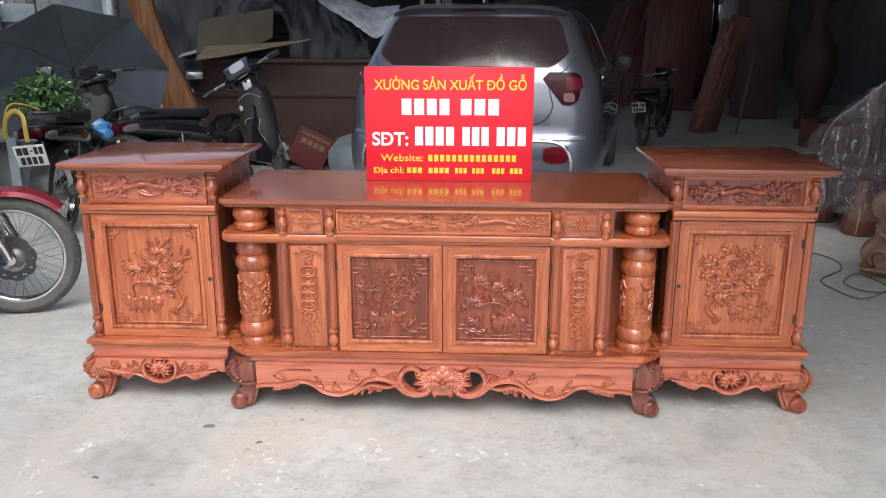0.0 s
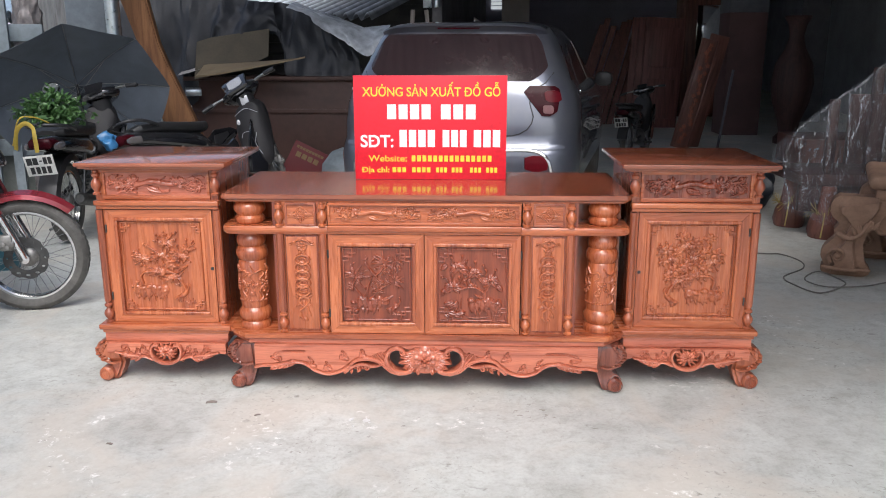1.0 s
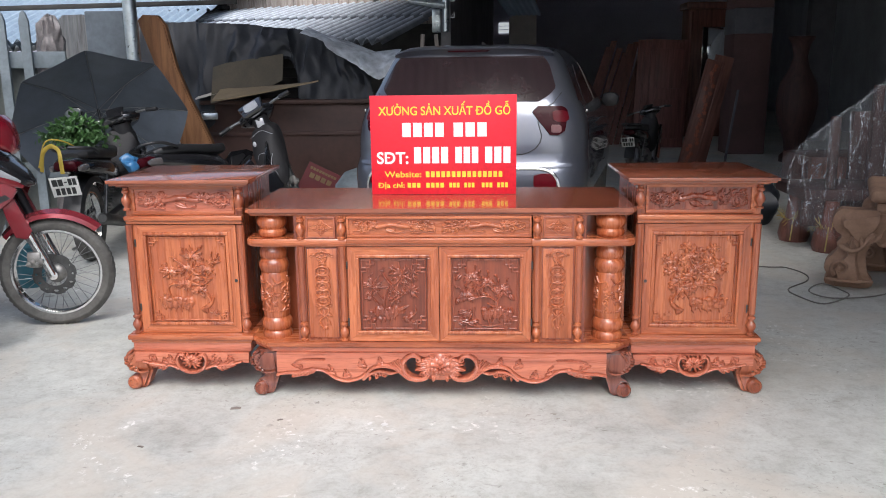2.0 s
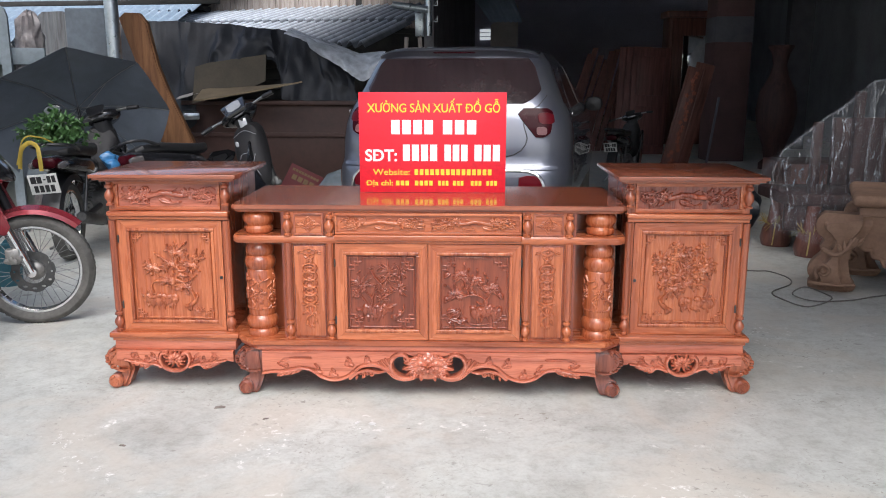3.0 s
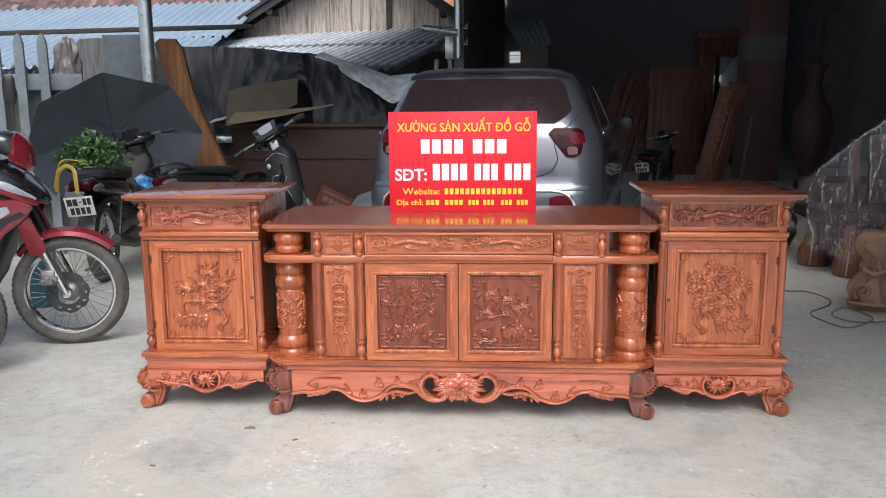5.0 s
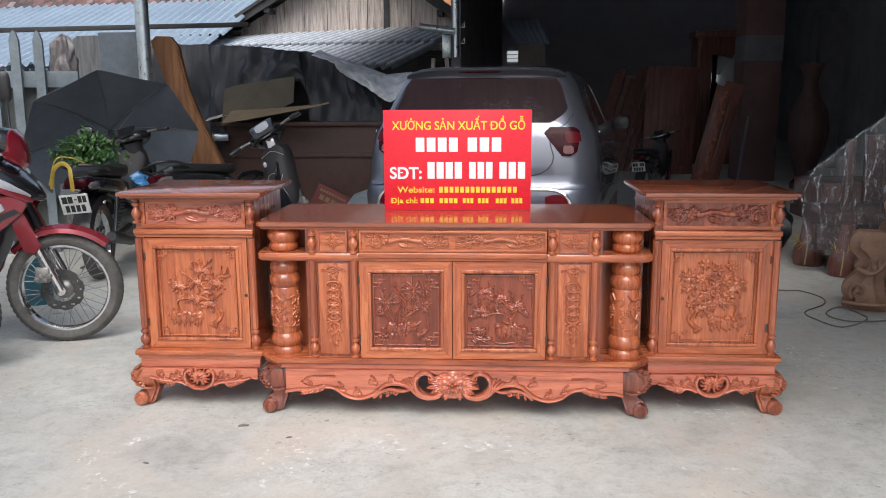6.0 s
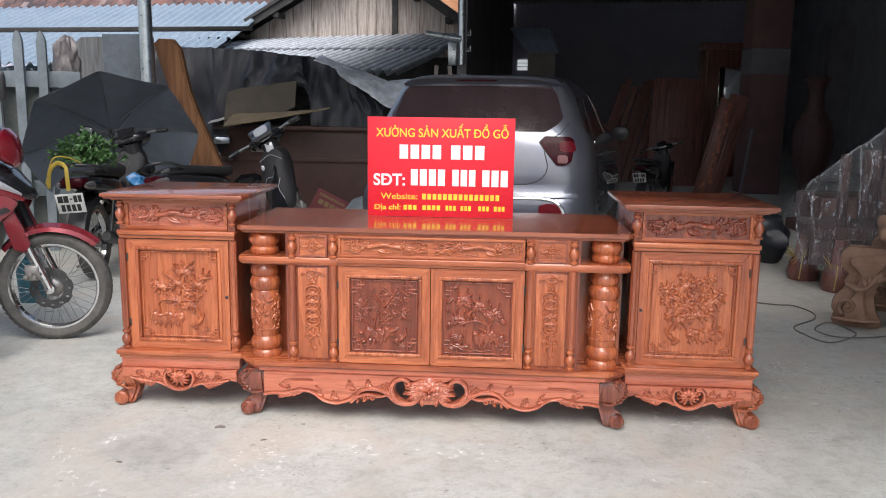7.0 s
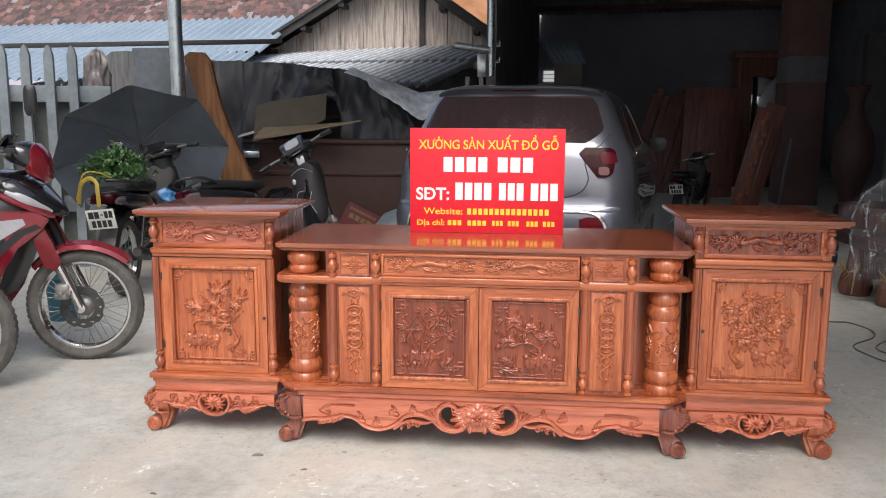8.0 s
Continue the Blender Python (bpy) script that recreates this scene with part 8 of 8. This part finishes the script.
# unfinished carved daybed in raw wood
bed = thing("daybed", pose(2.36, 4.66, 0, 0, 0, -23), "unfinished raw-wood daybed with heavy carved scroll legs", "daybed")
box(bm := mesh(), 0.07, 1.9, -0.12, 0.6, 0.515, 0.59, 0.034, seg=5)
part("top", bm, wood_raw, bed)
box(bm := mesh(), 0.11, 1.84, -0.08, 0.56, 0.46, 0.515, 0.012)
part("frieze", bm, wood_raw, bed)
LEG = [(-0.07, 0.468), (-0.1, 0.44), (-0.11, 0.395), (-0.095, 0.345), (-0.055, 0.305), (-0.08, 0.262), (-0.07, 0.225), (-0.12, 0.165), (-0.135, 0.115), (-0.115, 0.072), (-0.128, 0.045), (-0.12, 0.012), (-0.08, 0.0), (0.06, 0.0), (0.115, 0.012), (0.128, 0.045), (0.1, 0.09), (0.085, 0.15), (0.08, 0.205), (0.105, 0.275), (0.15, 0.335), (0.18, 0.4), (0.185, 0.468)]
for lx, ly in ((0.0, 0.0), (1.78, 0.0), (0.16, 0.5), (1.78, 0.5)):
    leg = new("leg")
    leg.parent = bed
    leg.matrix_basis = pose(lx, ly, 0)
    s = 1 if lx < 1 else -1
    line = curve_pts([(s * a, 0, c) for a, c in LEG], 3)
    bm = mesh()
    prism(bm, [(p.x, max(0.0, p.z)) for p in line], -0.115, 0.1)
    bmesh.ops.bevel(bm, geom=[e for e in bm.edges if e.calc_face_angle(0) > 1.1], offset=0.056, segments=5, affect="EDGES")
    for v6 in bm.verts:
        v6.co.y -= 0.035 * math.exp(-((v6.co.z - 0.4) / 0.09) ** 2) + 0.035 * math.exp(-((v6.co.z - 0.1) / 0.07) ** 2)
    part("shank", bm, wood_raw, leg)
    rel = Relief(-0.16, 0.2, 0.02, 0.47, 0.003)
    rel.curl(-0.05 * s, 0.13, 0.05, 230 if s > 0 else -50, -s, 0.014, 0.2, 1.5)
    rel.line([(-0.06 * s, 0.26), (0.0, 0.235), (0.05 * s, 0.26), (0.1 * s, 0.34)], 0.012, 0.008, 0.016)
    for q in range(5):
        rel.leaf(0.03 * s + 0.02 * q * s, 0.25 + 0.012 * q, 0.06, 0.012, 0.014, 100 - s * 14 * q, 0.01)
    rel.line([(-0.12 * s, 0.06), (0.0, 0.052), (0.12 * s, 0.062)], 0.008, 0.008, 0.012)
    rel.part("leg_carving", -0.142, wood_raw, leg)
outline = [(0.12, 0.47), (0.12, 0.3), (0.15, 0.255), (0.19, 0.25), (0.205, 0.215), (0.25, 0.2), (0.27, 0.165), (0.33, 0.155), (0.36, 0.18), (0.4, 0.175), (0.44, 0.14), (0.5, 0.13), (0.58, 0.1), (0.68, 0.085), (0.8, 0.075), (0.89, 0.075)]
outline = outline + [(1.78 - a, c) for a, c in reversed(outline)]
rel = Relief(0.1, 1.68, 0.06, 0.47, 0.004)
gx, gz = np.meshgrid(rel.xs, rel.zs, indexing="ij")
rel.h[inside(gx, gz, outline)] = 0.002
ar = random.Random(6)
rel.line([(a, c + 0.012) for a, c in outline[1:-1]], 0.012, 0.012, 0.016)
for k in range(26):
    x, z = ar.uniform(0.24, 1.54), ar.uniform(0.22, 0.42)
    rel.curl(x, z, ar.uniform(0.025, 0.045), ar.uniform(0, 360), ar.choice((-1, 1)), 0.016, 0.26)
    rel.leaf(x, z, ar.uniform(0.06, 0.1), 0.014, 0.014, ar.uniform(0, 360), ar.uniform(-0.02, 0.02))
rel.part("apron", -0.06, wood_raw, bed, "deep apron carved with scrolls", base=0.05)

# wrapped furniture behind it
sofa = thing("wooden_bench", pose(2.42, 5.55, 0), "dark wooden bench covered by clear plastic film", "bench")
box(bm := mesh(), 0.0, 1.5, 0.0, 0.6, 0.36, 0.44, 0.01)
part("seat", bm, wood_vase, sofa)
box(bm := mesh(), 0.0, 1.5, 0.03, 0.08, 0.18, 0.36, 0.01)
part("apron", bm, wood_vase, sofa)
for x, h in ((0.17, 0.97), (0.44, 1.18), (0.66, 1.19), (1.42, 1.2)):
    box(bm := mesh(), x, x + 0.06, 0.06, 0.12, 0.44, h - 0.03, 0.01)
    part("back_post", bm, wood_vase, sofa)
box(bm := mesh(), 0.5, 1.5, 0.5, 0.56, 0.44, 0.95, 0.01)
part("back_panel", bm, wood_vase, sofa)
for x in (0.1, 0.2, 1.4):
    y = 0.42 if x < 0.15 else 0.04
    lathe(bm := mesh(), [(0.05, 0.0), (0.1, 0.0), (0.115, 0.05), (0.1, 0.13), (0.07, 0.18), (0.05, 0.36)], x, y, 0, 18)
    part("leg", bm, wood_furn, sofa)
for x, y in ((0.1, 0.42), (0.2, 0.04)):
    ft = thing("straw_tie", pose(2.42 + x, 5.55 + y, 0.17), "yellow straw tied round a wooden bench foot", "straw", "straw ties")
    bm = mesh()
    sr = random.Random(int(x * 100))
    for k in range(40):
        a = sr.uniform(0, 6.28)
        d = Vector((math.cos(a), math.sin(a), 0))
        tube(bm, [d * 0.075 + Vector((0, 0, sr.uniform(-0.02, 0.02))), d * sr.uniform(0.09, 0.15) + Vector((0, 0, sr.uniform(-0.06, 0.08)))], 0.0022, 4)
    strands = part("strands", bm, straw, ft)
    strands["kind"] = "stuff"
    tube(bm := mesh(), [(-0.05, -0.1, 0.02), (-0.06, -0.115, -0.06), (-0.07, -0.12, -0.15)], 0.005, 5)
    part("loose_end", bm, straw, ft)


def film_profile(x, t):
    top = float(np.interp(x, [2.25, 2.31, 2.6, 2.66, 2.88, 3.2, 4.0], [0.56, 0.74, 0.99, 1.02, 1.21, 1.24, 1.26]))
    hem = float(np.interp(x, [2.25, 2.33, 2.45, 2.6, 2.9, 4.0], [0.26, 0.2, 0.19, 0.12, 0.1, 0.1]))
    if t < 0.3:
        return 5.75 - 0.3 * t / 0.3, top - 0.1 * (1 - t / 0.3)
    u = (t - 0.3) / 0.7
    return 5.45 - 0.06 * u + 0.5 * max(0, 2.3 - x), top - (top - hem) * u


wrap = thing("plastic_film", pose(0, 0, 0), "crumpled clear plastic film draped over dark wooden furniture", "plastic film")
part("end_sheet", drape(2.25, 2.9, 60, film_profile, 48, 5.0, 0.06, 0.003), clear_film, wrap)
part("front_sheet", drape(2.86, 4.0, 70, lambda x, t: (film_profile(x, t)[0] - 0.02, film_profile(x, t)[1] + 0.004), 48, 8.0, 0.06, 0.003), clear_film, wrap)
# slim pale tubes stand in for highlights on the film's creases and edge
crease_glint = film("crease_highlight_film", 0.15, (0.66, 0.69, 0.74), 26.0)
fr = random.Random(17)
for x, t0, t1 in ((2.262, 0.32, 0.98), (2.34, 0.36, 0.9), (2.5, 0.3, 0.7), (2.62, 0.3, 0.86), (2.68, 0.3, 0.6), (2.88, 0.28, 0.8), (2.97, 0.3, 0.95), (3.2, 0.3, 0.9)):
    pts = [(x + 0.035 * math.sin(5 * k / 9 + x * 7) * k / 9 + fr.uniform(-0.006, 0.006), film_profile(x, t0 + (t1 - t0) * k / 9)[0] - 0.022, film_profile(x, t0 + (t1 - t0) * k / 9)[1]) for k in range(10)]
    tube(bm := mesh(), curve_pts(pts, 3), [0.0025 + 0.005 * abs(math.sin(k * 0.9 + x)) for k in range(28)], 8, 0.4)
    part("fold", bm, crease_glint, wrap)
pts = [(x, film_profile(x, 0.3)[0] - 0.006, film_profile(x, 0.3)[1] + 0.004) for x in (2.26, 2.31, 2.4, 2.5, 2.6, 2.66, 2.76, 2.88, 3.05, 3.3)]
tube(bm := mesh(), curve_pts(pts, 4), 0.007, 8, 0.5)
part("hem", bm, crease_glint, wrap)
bm = mesh()
blob(bm, 0, 0, 0, 0.26, 0.22, 0.2, 0, 24, 16)
for v6 in bm.verts:
    v6.co += v6.co.normalized() * noise.noise(v6.co * 7) * 0.09
    v6.co.z = max(v6.co.z, -0.19)
solid("black_bag", bm, tarp_black, "crumpled black plastic bag on the floor", "bag", m=pose(2.42, 6.7, 0.19))

# loop of cable on the floor
bm = mesh()
pts = curve_pts([(1.75, 5.2, 0.006), (2.03, 5.085, 0.006), (2.14, 5.07, 0.006), (2.2, 4.9, 0.006), (2.15, 4.73, 0.006), (1.97, 4.54, 0.006), (1.97, 4.38, 0.006), (2.05, 4.23, 0.006), (2.25, 4.39, 0.006), (2.26, 4.52, 0.008), (2.2, 4.64, 0.012), (2.06, 4.47, 0.014), (2.12, 4.33, 0.012), (2.34, 4.36, 0.008), (2.54, 4.46, 0.006), (2.74, 4.5, 0.006), (3.3, 4.45, 0.006)], 8)
tube(bm, pts, 0.0042, 8)
solid("cable", bm, cable_black, "loop of grey electric cable lying on the floor", "cable")

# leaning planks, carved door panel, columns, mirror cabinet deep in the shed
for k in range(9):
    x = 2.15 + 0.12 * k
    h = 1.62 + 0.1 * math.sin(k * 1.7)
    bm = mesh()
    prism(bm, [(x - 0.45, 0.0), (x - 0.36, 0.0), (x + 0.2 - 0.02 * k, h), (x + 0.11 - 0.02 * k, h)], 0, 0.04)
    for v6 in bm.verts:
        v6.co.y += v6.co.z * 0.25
    solid("plank", bm, wood_dimmed, "sawn plank leaning in the dark shed", "plank", "planks leaning in the shed", m=pose(0, 13.6 + 0.05 * k, 0))
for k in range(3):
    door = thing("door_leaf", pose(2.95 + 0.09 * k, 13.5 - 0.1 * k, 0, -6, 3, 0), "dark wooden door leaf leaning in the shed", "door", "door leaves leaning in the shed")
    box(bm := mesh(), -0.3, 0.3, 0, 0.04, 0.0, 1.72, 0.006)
    part("leaf", bm, wood_dimmed, door)
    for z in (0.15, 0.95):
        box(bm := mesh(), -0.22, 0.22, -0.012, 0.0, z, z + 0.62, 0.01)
        part("panel", bm, wood_dimmed, door)
panel = thing("carved_panel", pose(2.84, 10.6, 0) @ pose(0, 0, 0, -4, 14, 0), "tall carved wooden panel leaning at a slant", "panel")
box(bm := mesh(), -0.115, 0.115, 0, 0.05, 0.0, 1.4, 0.006)
part("board", bm, wood_furn, panel)
for s in (-1, 1):
    box(bm := mesh(), s * 0.1 - 0.015, s * 0.1 + 0.015, -0.015, 0.0, 0.0, 1.4, 0.005)
    part("edge_strip", bm, wood_furn, panel)
pr = random.Random(3)
for k in range(26):
    flower(bm := mesh(), pr.uniform(-0.05, 0.05), -0.004, 0.08 + 0.05 * k, 0.03, pr.uniform(0, 70))
    part("rosette", bm, wood_dark, panel)
box(bm := mesh(), -0.12, 0.12, 0.0, 0.05, 0.0, 1.45, 0.006)
solid("door_leaf", bm, wood_furn, "narrow dark board leaning behind the carved panel", "door", m=pose(3.0, 10.75, 0) @ pose(0, 0, 0, -3, 13, 0))
box(bm := mesh(), -0.012, 0.012, 0.0, 0.04, 0.0, 1.0, 0.004)
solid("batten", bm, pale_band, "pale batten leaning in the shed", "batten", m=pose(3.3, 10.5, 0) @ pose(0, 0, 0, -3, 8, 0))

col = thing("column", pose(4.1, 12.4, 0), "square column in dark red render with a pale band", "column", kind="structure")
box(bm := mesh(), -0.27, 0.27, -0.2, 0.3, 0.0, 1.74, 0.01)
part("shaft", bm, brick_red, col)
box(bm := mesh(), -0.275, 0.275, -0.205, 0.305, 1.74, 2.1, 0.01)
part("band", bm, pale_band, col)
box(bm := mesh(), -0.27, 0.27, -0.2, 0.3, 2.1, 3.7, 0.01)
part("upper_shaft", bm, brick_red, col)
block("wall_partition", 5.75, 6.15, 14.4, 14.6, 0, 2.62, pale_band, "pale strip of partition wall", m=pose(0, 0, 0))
prism(bm := mesh(), [(0.97, 0.0), (1.74, 0.0), (1.74, 3.2), (1.6, 3.27), (0.97, 2.66)], 24.0, 24.2)
solid("wall_inner", bm, speckled("beige_plaster", [(0.5, 0.45, 0.39), (0.66, 0.6, 0.53)], 2, 0.9, relief=0.2), "beige plastered inner wall with a sloping top", kind="structure")
solid("roof_inner", sheet_roof(0.1, 1.0, 0.0, 4.6, 3.0, 2.75, 0.14, 0.014, 160, skew=0.12), fibre, "corrugated sheets over the far passage", kind="structure", m=pose(0.3, 19.2, 0))

cabm = thing("mirror_cabinet", pose(4.4, 15.4, 0), "dark wooden wardrobe with a tall mirror in its door", "wardrobe")
box(bm := mesh(), -0.46, 0.46, 0, 0.5, 0.0, 2.3, 0.012)
part("body", bm, wood_furn, cabm)
box(bm := mesh(), -0.52, 0.52, -0.05, 0.5, 2.3, 2.42, 0.02)
part("cornice", bm, wood_furn, cabm)
box(bm := mesh(), -0.2, 0.34, -0.016, 0.0, 0.9, 1.98, 0.004)
part("mirror", bm, mirror_glass, cabm)
for s in (-1, 1):
    tube(bm := mesh(), [(s * 0.42, -0.03, 0.1), (s * 0.42, -0.03, 2.25)], 0.03, 12)
    part("column", bm, wood_furn, cabm)

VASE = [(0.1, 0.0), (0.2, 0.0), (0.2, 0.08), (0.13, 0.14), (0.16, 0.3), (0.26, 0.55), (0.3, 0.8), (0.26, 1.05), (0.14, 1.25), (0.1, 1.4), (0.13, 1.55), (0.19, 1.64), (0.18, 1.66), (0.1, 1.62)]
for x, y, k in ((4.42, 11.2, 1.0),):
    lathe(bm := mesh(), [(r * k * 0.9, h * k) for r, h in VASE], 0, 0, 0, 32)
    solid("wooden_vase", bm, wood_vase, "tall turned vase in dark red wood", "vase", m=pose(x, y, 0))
box(bm := mesh(), -0.8, 0.8, -0.4, 0.4, 0.0, 0.32, 0.02)
solid("low_platform", bm, wood_furn, "low dark wooden platform under the vases", "platform", m=pose(4.5, 9.2, 0))

# a far window slot with daylight behind it
window = thing("window_1", SHED @ pose(0.06, 21.98, 2.6), "small louvred opening with daylight at the far end", "window", kind="structure")
glow, nt, b = shader("far_daylight", 0.5)
b.inputs["Emission Color"].default_value = (0.95, 1.0, 1.0, 1)
b.inputs["Emission Strength"].default_value = 0.32
box(bm := mesh(), -0.2, 0.2, -0.012, 0.0, -0.17, 0.17)
part("pane", bm, glow, window, "bright daylight behind glass")
for z in (-0.06, 0.06):
    box(bm := mesh(), -0.22, 0.22, -0.03, -0.012, z - 0.012, z + 0.012)
    part("louvre", bm, wall_lifted, window)

# specks on the yard floor: splashes of white paint and wood chips
splash_white = plain("dried_white_paint", (0.72, 0.72, 0.7), 0.7, relief=0.2)
chip_brown = plain("dirty_wood_chip", (0.24, 0.2, 0.175), 0.85, relief=0.3)
speck = random.Random(17)
for x, y, r in ((-0.19, 2.635, 0.018), (-0.247, 2.64, 0.011), (-0.23, 2.59, 0.006)):
    bm = mesh()
    for k in range(7):
        a, d = speck.uniform(0, 6.28), r * speck.uniform(0.0, 1.3) * (k > 0)
        q = r * (0.75 if k == 0 else speck.uniform(0.15, 0.4))
        lathe(bm, [(q, 0.0), (q * 0.8, 0.0012), (0.0005, 0.0014)], d * math.cos(a), d * math.sin(a), 0.0, 9)
    solid("paint_splash", bm, splash_white, "dried splash of white paint on the concrete", "paint", "paint splashes on the floor", m=pose(x, y, 0.001))
for x, y, turn, size in ((-0.79, 2.765, 10, 1.0), (-0.59, 2.665, 24, 0.55), (-1.03, 2.43, -15, 0.6)):
    bm = mesh()
    prism(bm, [(-0.02, 0.0), (0.018, 0.0), (0.022, 0.003), (0.004, 0.007), (-0.017, 0.004)], -0.006, 0.006)
    solid("wood_chip", bm, chip_brown, "small dirty wood chip lying on the concrete", "wood chip", "wood chips on the floor", m=pose(x, y, 0.001, 0, 0, turn) @ Matrix.Scale(size, 4))
